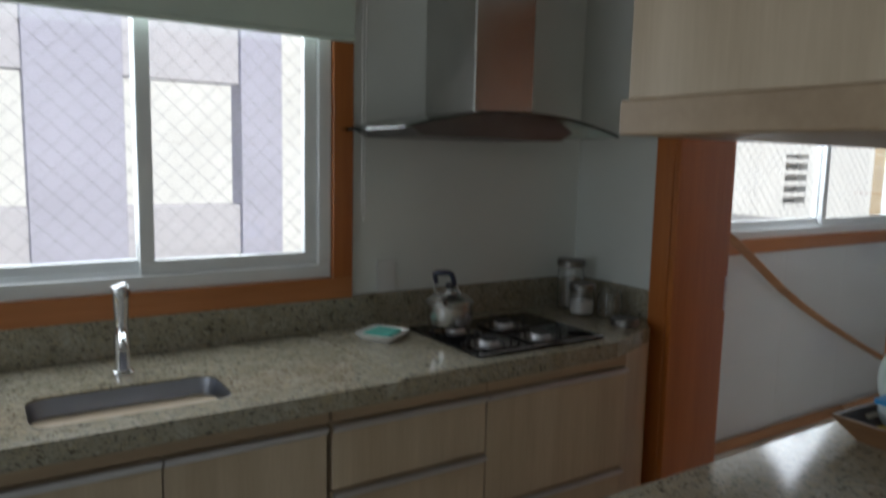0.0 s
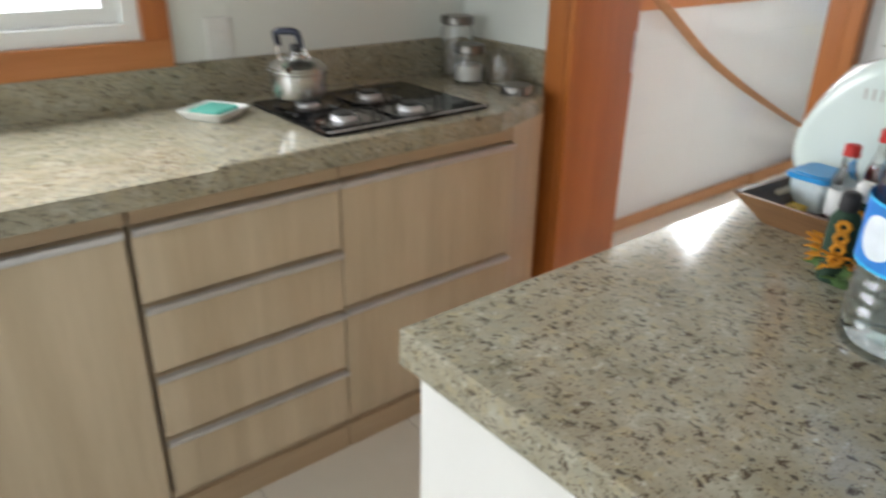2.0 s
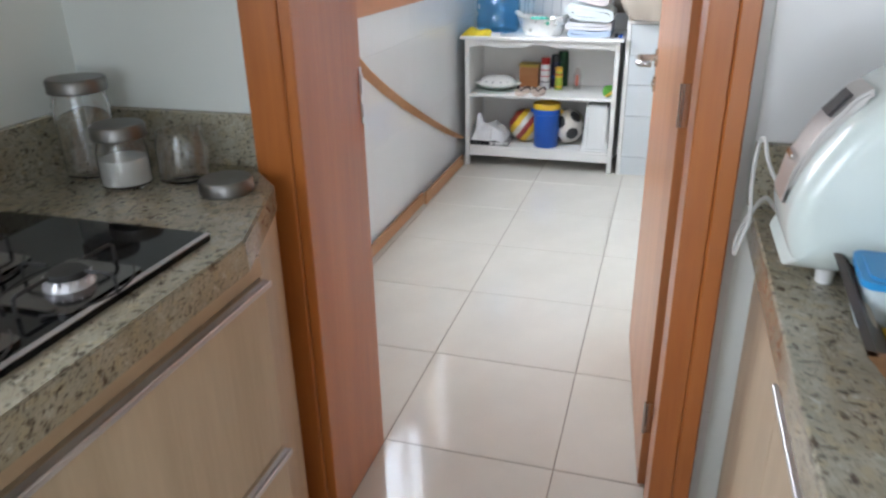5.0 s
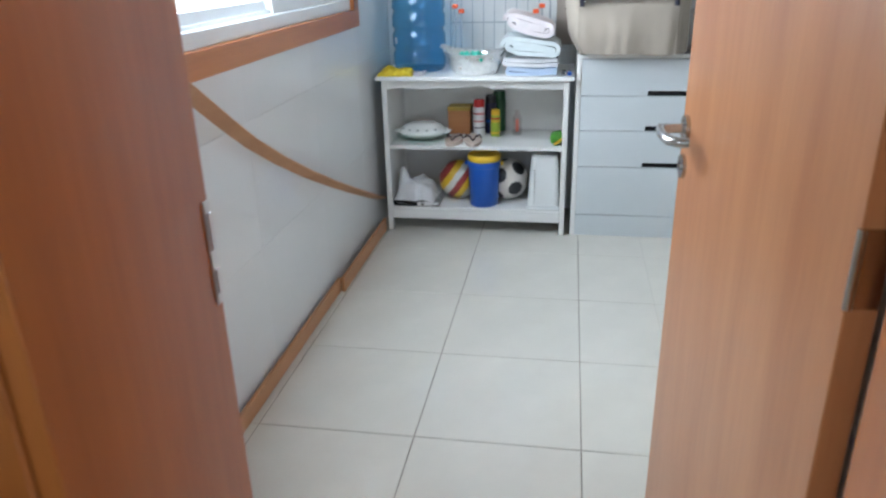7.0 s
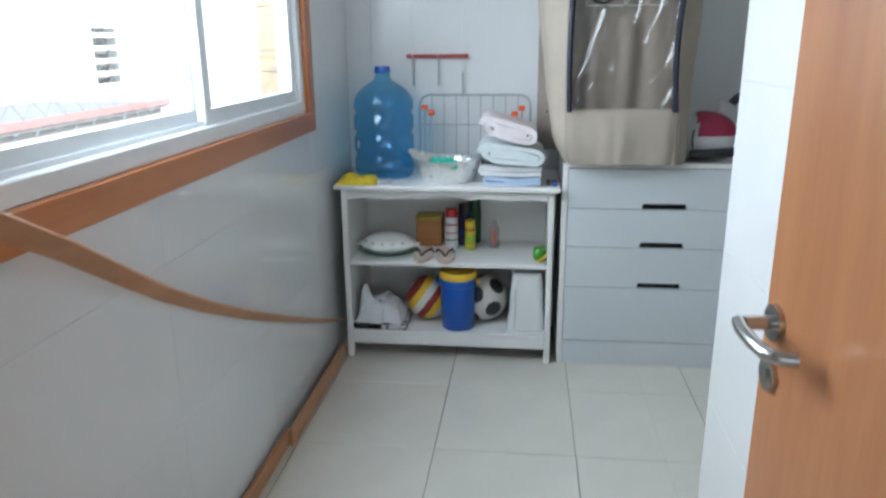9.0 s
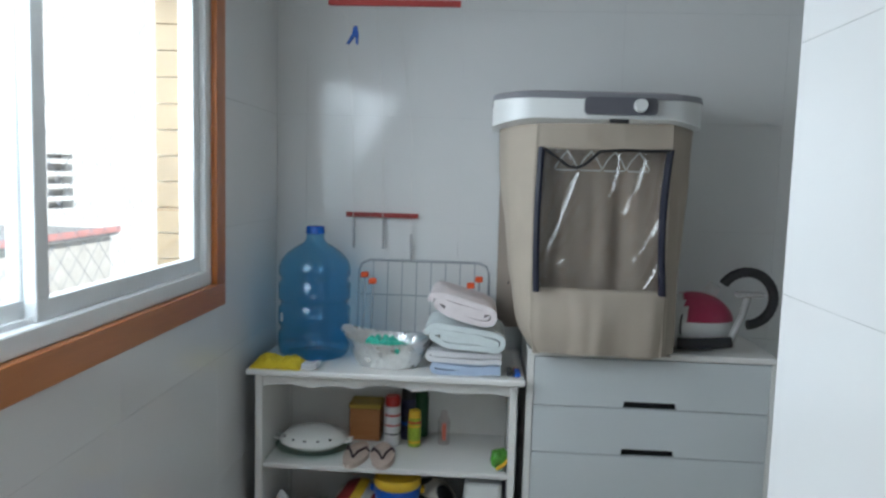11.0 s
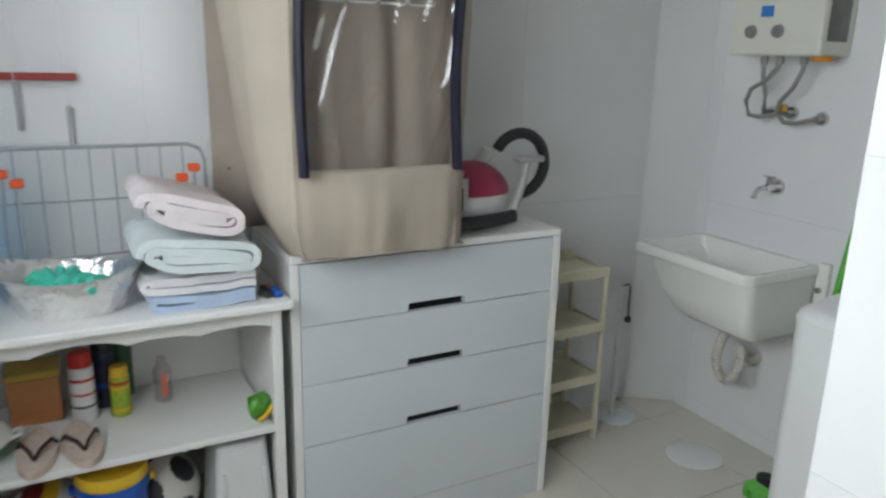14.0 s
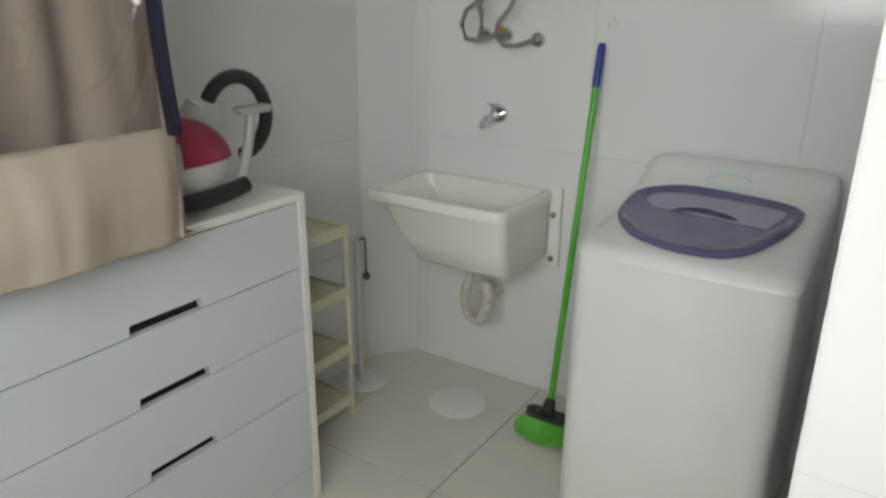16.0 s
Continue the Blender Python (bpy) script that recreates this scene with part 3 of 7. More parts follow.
for i, (a, b) in enumerate(zip(zs, zs[1:])):
    bm = bmesh.new()
    s0, s1, h = 1.516, 1.694, 0.023
    y0, y1 = C0 + 0.024, C1 - 0.024
    a2, b2 = a + 0.0015, b - 0.0015
    if i:
        out = [(y0, a2), (s0, a2), (s0 + 0.003, a2 + h), (s1 - 0.003, a2 + h), (s1, a2), (y1, a2), (y1, b2), (y0, b2)]
    else:
        out = [(y0, a2), (y1, a2), (y1, b2), (y0, b2)]
    bm_prism(bm, out, CF + 0.003, CF + 0.021, "x")
    d = part("drawer", bm, GREYPAINT, ch, "pale grey drawer front")
    if i:
        bm = bmesh.new()
        # A black sheet behind the open notch makes the slot dark.
        bm_box(bm, CF + 0.022, CF + 0.03, s0 - 0.02, s1 + 0.02, a2 - 0.01, a2 + h + 0.01)
        part("slot", bm, BLACKGLASS, d, "black sheet behind the finger slot")

# ---- loose things in the kitchen ----
RUBBER = simple("dark_rubber", (0.03, 0.03, 0.03), 0.6)
TEAL = simple("teal_sponge", (0.10, 0.45, 0.36), 0.7, vary=0.15)
CERAMIC = simple("white_ceramic", (0.80, 0.80, 0.76), 0.15, vary=0.03)
RED = simple("red_plastic", (0.55, 0.02, 0.015), 0.35)
BLUE = simple("blue_plastic", (0.01, 0.09, 0.42), 0.32, vary=0.1)
SKYBLUE = simple("sky_blue_plastic", (0.02, 0.28, 0.62), 0.35, vary=0.08)
YELLOW = simple("yellow_plastic", (0.75, 0.48, 0.03), 0.35, vary=0.1)
DARKWOOD = wood("dark_stained_wood", (0.030, 0.015, 0.009), (0.085, 0.042, 0.024), 0.45, "y", 10)
TRAYSIDE = wood("worn_brown_wood", (0.16, 0.075, 0.03), (0.36, 0.19, 0.09), 0.5, "y", 8)
MINT = simple("pale_mint_plastic", (0.68, 0.77, 0.74), 0.22, vary=0.03, coat=0.3)
SILVERP = simple("silver_plastic", (0.50, 0.48, 0.46), 0.3, 0.6)

# sink
sink = thing("sink", "brushed steel undermount sink set into the granite worktop", "sink")
bm = bmesh.new()
n_ring = len(rounded(0, 1, 0, 1, 0.1))
loops = []
for inset, z, r in ((-0.012, 0.889, 0.055), (0.0, 0.889, 0.05), (0.004, 0.87, 0.048), (0.012, 0.76, 0.05), (0.035, 0.742, 0.04)):
    loops.append([bm.verts.new((x, y, z)) for x, y in rounded(SX0 + inset, SX1 - inset, SY0 + inset, SY1 - inset, r)])
for a, b in zip(loops, loops[1:]):
    for i in range(n_ring):
        bm.faces.new((a[i], a[(i + 1) % n_ring], b[(i + 1) % n_ring], b[i]))
bm.faces.new(loops[-1])
bowl = part("bowl", bm, simple("dull_sink_steel", (0.30, 0.31, 0.34), 0.32, 1.0, vary=0.1, grain=400, relief=0.08), sink, smooth=True)
bm = bmesh.new()
bm_cyl(bm, (1.675, 2.585, 0.7425), (1.675, 2.585, 0.7465), 0.045, 0.04, 28)
bm_cyl(bm, (1.675, 2.585, 0.7466), (1.675, 2.585, 0.751), 0.022, 0.018, 20)
part("drain", bm, CHROME, bowl, "chrome strainer", smooth=True)

tap = thing("kitchen_faucet", "upright chrome mixer faucet behind the sink", "faucet", at=(1.69, 2.80, 0.895))
bm = bmesh.new()
bm_lathe(bm, [(0, 0), (0.028, 0), (0.028, 0.008), (0.022, 0.014), (0.019, 0.05), (0.021, 0.09), (0.018, 0.12), (0.017, 0.15), (0.021, 0.20), (0.025, 0.225), (0.022, 0.236), (0, 0.238)], 24)
part("body", bm, CHROME, tap, smooth=True)
bm = bmesh.new()
bm_tube(bm, [(0, 0, 0.105), (-0.01, -0.05, 0.125), (-0.015, -0.11, 0.12), (-0.018, -0.13, 0.10)], [0.012, 0.012, 0.0115, 0.011], 12)
part("spout", bm, CHROME, tap, smooth=True)
bm = bmesh.new()
bm_tube(bm, [(0, 0, 0.236), (0.004, -0.02, 0.243), (0.008, -0.045, 0.246)], [0.008, 0.006, 0.005], 10)
part("lever", bm, CHROME, tap, smooth=True)

soap = thing("soap_pot", "small white pot with a yellow lid beside the sink", "soap pot", at=(1.30, 2.66, 0.895))
bm = bmesh.new()
bm_lathe(bm, [(0, 0), (0.034, 0), (0.038, 0.01), (0.036, 0.05), (0.034, 0.055), (0, 0.055)], 24)
part("pot", bm, WPLASTIC, soap, smooth=True)
bm = bmesh.new()
bm_lathe(bm, [(0.0, 0.0555), (0.037, 0.0555), (0.037, 0.072), (0.032, 0.077), (0, 0.077)], 24)
part("lid", bm, YELLOW, soap, "yellow lid", smooth=True)

dish = thing("soap_dish", "square white dish holding a teal sponge on the granite", "dish", at=(2.468, 2.80, 0.90), turn=32)
dish.scale = (0.88, 0.88, 0.9)
bm = bmesh.new()
loops = []
for h, z in ((0.062, 0.0), (0.078, 0.022), (0.079, 0.026), (0.074, 0.026), (0.058, 0.008)):
    loops.append([bm.verts.new((x, y, z)) for x, y in rounded(-h, h, -h, h, 0.018)])
for a, b in zip(loops, loops[1:]):
    for i in range(n_ring):
        bm.faces.new((a[i], a[(i + 1) % n_ring], b[(i + 1) % n_ring], b[i]))
bm.faces.new(loops[-1])
bm.faces.new(loops[0])
part("dish", bm, CERAMIC, dish, smooth=True)
bm = bmesh.new()
bm_box(bm, -0.056, 0.056, -0.05, 0.05, 0.0085, 0.028, 0.006, 2)
part("sponge", bm, TEAL, dish, "teal sponge")

# hob
DARKPLATE = simple("smoky_steel", (0.20, 0.19, 0.19), 0.12, 1.0, vary=0.1, grain=400, relief=0.04)
hob = thing("gas_hob", "black glass gas hob with four burners set on the worktop", "gas hob", at=(2.60, 2.448, 0.9005))
bm = bmesh.new()
bm_prism(bm, rounded(0, 0.515, 0, 0.415, 0.012), 0, 0.008)
part("glass_top", bm, BLACKGLASS, hob)
bm = bmesh.new()
bm_box(bm, 0.006, 0.509, 0.001, 0.010, 0.0082, 0.011, 0.001)
part("trim", bm, ALU, hob, "satin metal edge strip")
for i, (bx, by) in enumerate(((0.08 + 0.02, 0.088), (0.3, 0.078), (0.1, 0.275), (0.29, 0.26))):
    bm = bmesh.new()
    outline = rounded(bx - 0.072, bx + 0.072, by - 0.062, by + 0.062, 0.012)
    bm_prism(bm, outline, 0.0083, 0.013)
    plate = part("burner_plate", bm, DARKPLATE, hob, "steel drip plate")
    bm = bmesh.new()
    bm_lathe(bm, [(0, 0.0135), (0.033, 0.0135), (0.031, 0.022), (0.027, 0.026), (0, 0.026)], 28, (bx, by, 0))
    for k in range(16):
        a = 2 * math.pi * k / 16
        bm_box(bm, bx + 0.0295 * math.cos(a) - 0.002, bx + 0.0295 * math.cos(a) + 0.002, by + 0.0295 * math.sin(a) - 0.002, by + 0.0295 * math.sin(a) + 0.002, 0.018, 0.0262)
    part("burner", bm, ALU, hob, "toothed metal burner ring", smooth=True)
    bm = bmesh.new()
    bm_lathe(bm, [(0, 0.0265), (0.027, 0.0265), (0.028, 0.030), (0.024, 0.034), (0, 0.035)], 28, (bx, by, 0))
    part("burner_cap", bm, IRON, hob, "black burner cap", smooth=True)
    bm = bmesh.new()
    for dx, dy in ((1, 0), (-1, 0), (0, 1), (0, -1)):
        R = 0.088 if dx else 0.076
        bm_tube(bm, [(bx + dx * R, by + dy * R, 0.009), (bx + dx * R, by + dy * R, 0.032), (bx + dx * (R - 0.006), by + dy * (R - 0.006), 0.036), (bx + dx * 0.032, by + dy * 0.032, 0.036)], 0.0028, 6)
    for s in (1, -1):
        bm_tube(bm, [(bx + 0.088 * math.cos(t), by + s * 0.076 * math.sin(t), 0.0115) for t in (math.pi * (0.12 + 0.76 * k / 12) for k in range(13))], 0.002, 6)
    part("pan_support", bm, IRON, hob, "thin black wire support", smooth=True)

kettle = thing("kettle", "polished steel kettle with a black handle on the hob", "kettle", at=(2.684, 2.735, 0.9365), turn=0)
kettle.scale = (0.93, 0.93, 0.88)
bm = bmesh.new()
bm_lathe(bm, [(0, 0), (0.070, 0), (0.078, 0.006), (0.081, 0.03), (0.080, 0.074), (0.086, 0.079), (0.086, 0.085), (0.081, 0.088), (0.081, 0.093), (0.076, 0.097), (0.064, 0.109), (0.046, 0.117), (0.030, 0.121), (0, 0.122)], 40)
part("body", bm, STEEL, kettle, "polished steel body", smooth=True)
bm = bmesh.new()
bm_lathe(bm, [(0, 0.1222), (0.028, 0.1222), (0.028, 0.127), (0.012, 0.130), (0.011, 0.134), (0.0, 0.134)], 24)
part("lid", bm, CHROME, kettle, "small steel lid", smooth=True)
bm = bmesh.new()
bm_lathe(bm, [(0, 0.1342), (0.014, 0.1342), (0.017, 0.142), (0.017, 0.152), (0.013, 0.157), (0, 0.157)], 20)
part("knob", bm, BLACK, kettle, "black knob", smooth=True)
bm = bmesh.new()
bm_tube(bm, [(-0.052, -0.045, 0.088), (-0.064, -0.056, 0.104), (-0.070, -0.061, 0.112)], [0.016, 0.012, 0.010], 14)
part("spout", bm, CHROME, kettle, "short capped spout", smooth=True)
for s in (1, -1):
    bm = bmesh.new()
    bm_tube(bm, [(0.03 * s - 0.004, -0.04 * s + 0.005, 0.112), ((0.012 if s > 0 else -0.036), (-0.016 if s > 0 else 0.048), 0.150)], 0.004, 8)
    part("handle_mount", bm, STEEL, kettle, "steel handle mount", smooth=True)
bm = bmesh.new()
bm_tube(bm, [(0.010, -0.013, 0.146), (0.006, -0.008, 0.176), (0.003, -0.004, 0.188), (-0.004, 0.004, 0.194), (-0.030, 0.036, 0.192), (-0.037, 0.045, 0.186), (-0.036, 0.044, 0.172), (-0.032, 0.040, 0.150)], [0.008, 0.010, 0.011, 0.011, 0.011, 0.011, 0.010, 0.008], 10)
part("handle", bm, simple("blue_black_plastic", (0.012, 0.017, 0.04), 0.3), kettle, "square blue-black handle", smooth=True)

# jars
LIDSTEEL = simple("dull_brushed_steel", (0.20, 0.19, 0.18), 0.34, 1.0, vary=0.1, grain=400, relief=0.08)


def jar(x, y, r, h, lid, fill=None, label="clear glass jar on the worktop", fill_h=0.0):
    j = thing("glass_jar", label, "jar", "jars on the worktop", at=(x, y, 0.90))
    bm = bmesh.new()
    t = 0.003
    bm_lathe(bm, [(0, 0), (r - 0.004, 0), (r, 0.006), (r, h - 0.02), (r - 0.004, h - 0.008), (r - 0.004, h), (r - 0.004 - t, h), (r - 0.004 - t, h - 0.01), (r - t, h - 0.022), (r - t, 0.008), (r - 0.008, 0.005), (0, 0.005)], 36)
    part("glass", bm, GLASS, j, "clear glass body", smooth=True)
    if fill:
        bm = bmesh.new()
        bm_lathe(bm, [(0, 0.0056), (r - 0.010, 0.0056), (r - t - 0.0006, 0.010), (r - t - 0.0006, fill_h), (r * 0.4, fill_h + 0.006), (0, fill_h + 0.002)], 36)
        part("contents", bm, fill, j, "white sugar", smooth=True)
    if lid:
        bm = bmesh.new()
        bm_lathe(bm, [(0, h + 0.001), (r + 0.001, h + 0.001), (r + 0.003, h + 0.003), (r + 0.003, h + 0.024), (r, h + 0.028), (0, h + 0.029)], 40)
        part("lid", bm, LIDSTEEL, j, "brushed steel lid", smooth=True)
    return j


SUGAR = simple("white_sugar", (0.82, 0.81, 0.77), 0.9, vary=0.04, grain=900, relief=0.4)
jar(3.357, 2.880, 0.052, 0.165, True, label="tall empty glass jar with a steel lid in the corner")
jar(3.312, 2.765, 0.047, 0.092, True, SUGAR, "low glass jar half full of sugar with a steel lid", 0.055)
jar(3.368, 2.675, 0.047, 0.098, False, label="open empty glass jar without its lid")
lid = thing("jar_lid", "round brushed steel lid lying flat on the worktop", "jar lid", at=(3.322, 2.553, 0.90))
bm = bmesh.new()
bm_lathe(bm, [(0, 0), (0.048, 0), (0.050, 0.002), (0.050, 0.023), (0.047, 0.027), (0, 0.028)], 40)
part("cap", bm, LIDSTEEL, lid, smooth=True)

# wall outlet and blind
out = thing("wall_outlet", "white wall outlet plate above the backsplash", "outlet", at=(2.585, 2.9995, 1.065))
box_part("plate", (-0.037, 0.037, -0.008, -0.0005, -0.058, 0.058), WPLASTIC, out, 0.003, seg=2)
box_part("socket", (-0.018, 0.018, -0.0105, -0.0085, -0.02, 0.02), WPLASTIC, out, 0.001)
blind = thing("roller_blind", "pale green roller blind partly lowered over the kitchen window", "blind")
bm = bmesh.new()
BLIND = simple("blind_fabric", (0.60, 0.68, 0.60), 0.8, vary=0.03, grain=500, relief=0.3)
bm_box(bm, 0.60, 2.435, 2.949, 2.951, 1.86, 2.34)
part("fabric", bm, BLIND, blind)
bm = bmesh.new()
bm_cyl(bm, (0.60, 2.95, 1.853), (2.435, 2.95, 1.853), 0.011, seg=14)
part("bottom_bar", bm, BLIND, blind, smooth=True)
bm = bmesh.new()
bm_box(bm, 0.57, 2.47, 2.90, 2.999, 2.341, 2.42, 0.006, 2)
part("cassette", bm, WPLASTIC, blind, "white cassette")
bm = bmesh.new()
bm_tube(bm, [(2.462, 2.945, 2.34), (2.463, 2.947, 1.8), (2.466, 2.95, 1.30), (2.472, 2.95, 1.268), (2.478, 2.95, 1.30), (2.476, 2.947, 1.8), (2.475, 2.945, 2.34)], 0.0022, 6)
part("chain", bm, WPLASTIC, blind, "white bead chain")


def flowing(pts, steps=5):
    """Smooth points through the given ones."""
    pts = [Vector(p) for p in pts]
    out = []
    for i in range(len(pts) - 1):
        a, b, c, d = pts[max(0, i - 1)], pts[i], pts[i + 1], pts[min(len(pts) - 1, i + 2)]
        for k in range(steps):
            t = k / steps
            out.append(0.5 * (2 * b + (c - a) * t + (2 * a - 5 * b + 4 * c - d) * t * t + (3 * b - 3 * c + d - a) * t * t * t))
    return out + [pts[-1]]


# toaster
toaster = thing("toaster", "large rounded mint toaster with a grey control panel", "toaster", at=(3.255, 1.40, 0.90))
bm = bmesh.new()
prof = [(-0.235, 0.03), (-0.225, 0.018), (0.19, 0.018), (0.215, 0.028), (0.228, 0.055), (0.230, 0.085), (0.220, 0.12), (0.195, 0.165), (0.160, 0.205), (0.115, 0.235), (0.05, 0.25), (-0.05, 0.25), (-0.115, 0.235), (-0.16, 0.205), (-0.20, 0.165), (-0.225, 0.12), (-0.238, 0.08)]
prof = [tuple(p)[1:] for p in flowing([(0, y, z) for y, z in prof + prof[:1]], 3)][:-1]
rings = []
for x in (-0.1, -0.0985, -0.094, -0.087, -0.078, -0.068, 0.068, 0.078, 0.087, 0.094, 0.0985, 0.1):
    q = max(0.0, (abs(x) - 0.068) / 0.032)
    k = 0.030 * (1 - math.sqrt(max(0.0, 1 - q * q)))
    rings.append([bm.verts.new((x, -0.004 + (y + 0.004) * (1 - k / 0.23), 0.134 + (z - 0.134) * (1 - k / 0.116))) for y, z in prof])
for a, b in zip(rings, rings[1:]):
    for n in range(len(prof)):
        m = (n + 1) % len(prof)
        bm.faces.new((a[n], a[m], b[m], b[n]))
for ring in (rings[0], rings[-1]):
    mid = bm.verts.new((ring[0].co.x, -0.004, 0.134))
    for n in range(len(prof)):
        bm.faces.new((ring[n], ring[(n + 1) % len(prof)], mid))
part("shell", bm, MINT, toaster, "glossy pale mint shell", smooth=True)
bm = bmesh.new()
pp = [(0.231, 0.085), (0.222, 0.124), (0.197, 0.169), (0.162, 0.2095), (0.150, 0.2150), (0.152, 0.2235), (0.168, 0.215), (0.203, 0.173), (0.229, 0.125), (0.2365, 0.086)]
bm_prism(bm, pp, -0.042, 0.042, "x")
bmesh.ops.bevel(bm, geom=[e for e in bm.edges if abs(abs(e.verts[0].co.x) - 0.042) < 1e-4 and abs(e.verts[0].co.x - e.verts[1].co.x) < 1e-4], offset=0.004, segments=2, affect="EDGES")
panel = part("control_panel", bm, SILVERP, toaster, "silver grey control panel", smooth=True)
bm = bmesh.new()
bm_prism(bm, [(0.168, 0.2110), (0.192, 0.186), (0.197, 0.189), (0.173, 0.2150)], -0.020, 0.020, "x")
part("lever", bm, BLACK, panel, "dark lever slot")
for k in range(3):
    bm = bmesh.new()
    bm_cyl(bm, (0.01 - 0.012 * k, 0.222, 0.135), (0.01 - 0.012 * k, 0.231, 0.139), 0.0045, seg=10)
    part("button", bm, CHROME, panel, "small chrome button", smooth=True)
for k in range(16):
    box_part("vent_slot", (-0.1012, -0.0985, -0.11 + 0.0145 * k, -0.106 + 0.0145 * k, 0.176, 0.194), SILVERP, toaster)
bm = bmesh.new()
bm_box(bm, -0.035, 0.035, -0.13, 0.13, 0.2502, 0.2522, 0.0008)
part("slot_rim", bm, SILVERP, toaster, "pale grey bread slot")
for x in (-0.065, 0.065):
    for y in (-0.17, 0.17):
        bm = bmesh.new()
        bm_cyl(bm, (x, y, 0.0), (x, y, 0.0178), 0.011, 0.013, 14)
        part("foot", bm, WPLASTIC, toaster, "small round foot", smooth=True)
bm = bmesh.new()
bm_tube(bm, flowing([(0.10, 0.20, 0.04), (0.135, 0.232, 0.085), (0.150, 0.243, 0.118), (0.158, 0.250, 0.105), (0.150, 0.252, 0.05), (0.125, 0.25, 0.008), (0.118, 0.262, -0.03), (0.135, 0.264, -0.05), (0.152, 0.262, -0.03), (0.150, 0.245, 0.012), (0.165, 0.225, 0.03), (0.172, 0.20, 0.008), (0.168, 0.15, 0.004)]), 0.0032, 8)
part("power_cord", bm, WPLASTIC, toaster, "looped white cord")
toaster.scale = (1, 0.97, 1.12)

# tray
tray = thing("serving_tray", "dark wooden tray with flared brown sides on the peninsula", "tray", at=(3.035, 1.437, 0.90), turn=-3)
TX, TY, TH = 0.142, 0.138, 0.056
bm = bmesh.new()
bm_box(bm, -TX + 0.045, TX - 0.045, -TY + 0.04, TY - 0.04, 0.0, 0.010)
part("base", bm, DARKWOOD, tray)
for ax in (0, 1):
    for s in (1, -1):
        bm = bmesh.new()
        hx, hy = (TX, TY)
        bx, by = TX - 0.045, TY - 0.04
        t = 0.010
        if ax == 0:
            lo_o, hi_o, lo_i, hi_i = (s * bx, by), (s * hx, hy), (s * (bx - t), by), (s * (hx - t), hy)
            quads = [((lo_o[0], -by, 0), (lo_o[0], by, 0), (hi_o[0], hy, TH), (hi_o[0], -hy, TH)), ((lo_i[0], -by, 0.0102), (lo_i[0], by, 0.0102), (hi_i[0], hy, TH), (hi_i[0], -hy, TH))]
        else:
            quads = [((-bx, s * by, 0), (bx, s * by, 0), (hx, s * hy, TH), (-hx, s * hy, TH)), ((-bx, s * (by - t), 0.0102), (bx, s * (by - t), 0.0102), (hx, s * (hy - t), TH), (-hx, s * (hy - t), TH))]
        vo, vi = [bm.verts.new(q) for q in quads[0]], [bm.verts.new(q) for q in quads[1]]
        bm.faces.new(vo)
        bm.faces.new(vi)
        for i in range(4):
            bm.faces.new((vo[i], vo[(i + 1) % 4], vi[(i + 1) % 4], vi[i]))
        part("side", bm, TRAYSIDE if ax == 0 and s < 0 else DARKWOOD, tray)
# The hand hole is a solid block in a pale colour.
bm = bmesh.new()
bm_box(bm, -0.045, 0.045, 0.5 * 0 + TY - 0.028, TY - 0.016, 0.026, 0.044, 0.004)
part("hand_hole", bm, simple("pale_hole_block", (0.55, 0.5, 0.4), 0.7), tray, "pale block in place of a hand hole")

box = thing("food_container", "translucent food box with a sky blue lid on the tray", "food container", at=(3.078, 1.519, 0.9105), turn=-4)
box.scale = (0.88, 0.80, 0.84)
bm = bmesh.new()
bm_prism(bm, rounded(-0.048, 0.048, -0.042, 0.042, 0.015), 0, 0.0645)
part("tub", bm, simple("cloudy_plastic", (0.62, 0.70, 0.72), 0.3, vary=0.15, scale=30), box, "cloudy tub with contents")
bm = bmesh.new()
bm_prism(bm, rounded(-0.056, 0.056, -0.050, 0.050, 0.018), 0.0648, 0.075)
bm_prism(bm, rounded(-0.045, 0.045, -0.039, 0.039, 0.016), 0.0752, 0.078)
part("lid", bm, SKYBLUE, box, "sky blue lid")
box_part("sachet", (-0.085, -0.052, -0.02, 0.015, 0.0, 0.014), YELLOW, box, 0.003, "small yellow sachet")


def sauce(x, y, h, mat, label, z=0.9105):
    b = thing("sauce_bottle", label, "sauce bottle", "sauce bottles", at=(x, y, z))
    r = 0.021
    bm = bmesh.new()
    bm_lathe(bm, [(0, 0), (r - 0.002, 0), (r, 0.004), (r, h * 0.52), (r * 0.85, h * 0.6), (0.011, h * 0.74), (0.010, h * 0.86), (0, h * 0.86)], 24)
    part("bottle", bm, mat, b, smooth=True)
    bm = bmesh.new()
    bm_lathe(bm, [(0, h * 0.862), (0.0135, h * 0.862), (0.0125, h * 0.99), (0.010, h), (0, h)], 20)
    part("cap", bm, RED, b, "red cap", smooth=True)
    bm = bmesh.new()
    bm_lathe(bm, [(r + 0.0006, h * 0.12), (r + 0.0006, h * 0.45)], 24)
    part("label", bm, WPLASTIC, b, "pale paper label", smooth=True)
    return b


sauce(3.018, 1.452, 0.140, glassy("pale_glass", (0.92, 0.95, 0.96)), "small clear sauce bottle with a red cap")
tall = sauce(3.085, 1.427, 0.160, glassy("clear_bottle_glass", (0.93, 0.94, 0.92)), "tall half-full sauce bottle with a red cap")
bm = bmesh.new()
bm_lathe(bm, [(0, 0.003), (0.018, 0.003), (0.0192, 0.008), (0.0192, 0.082), (0.016, 0.096), (0, 0.096)], 24)
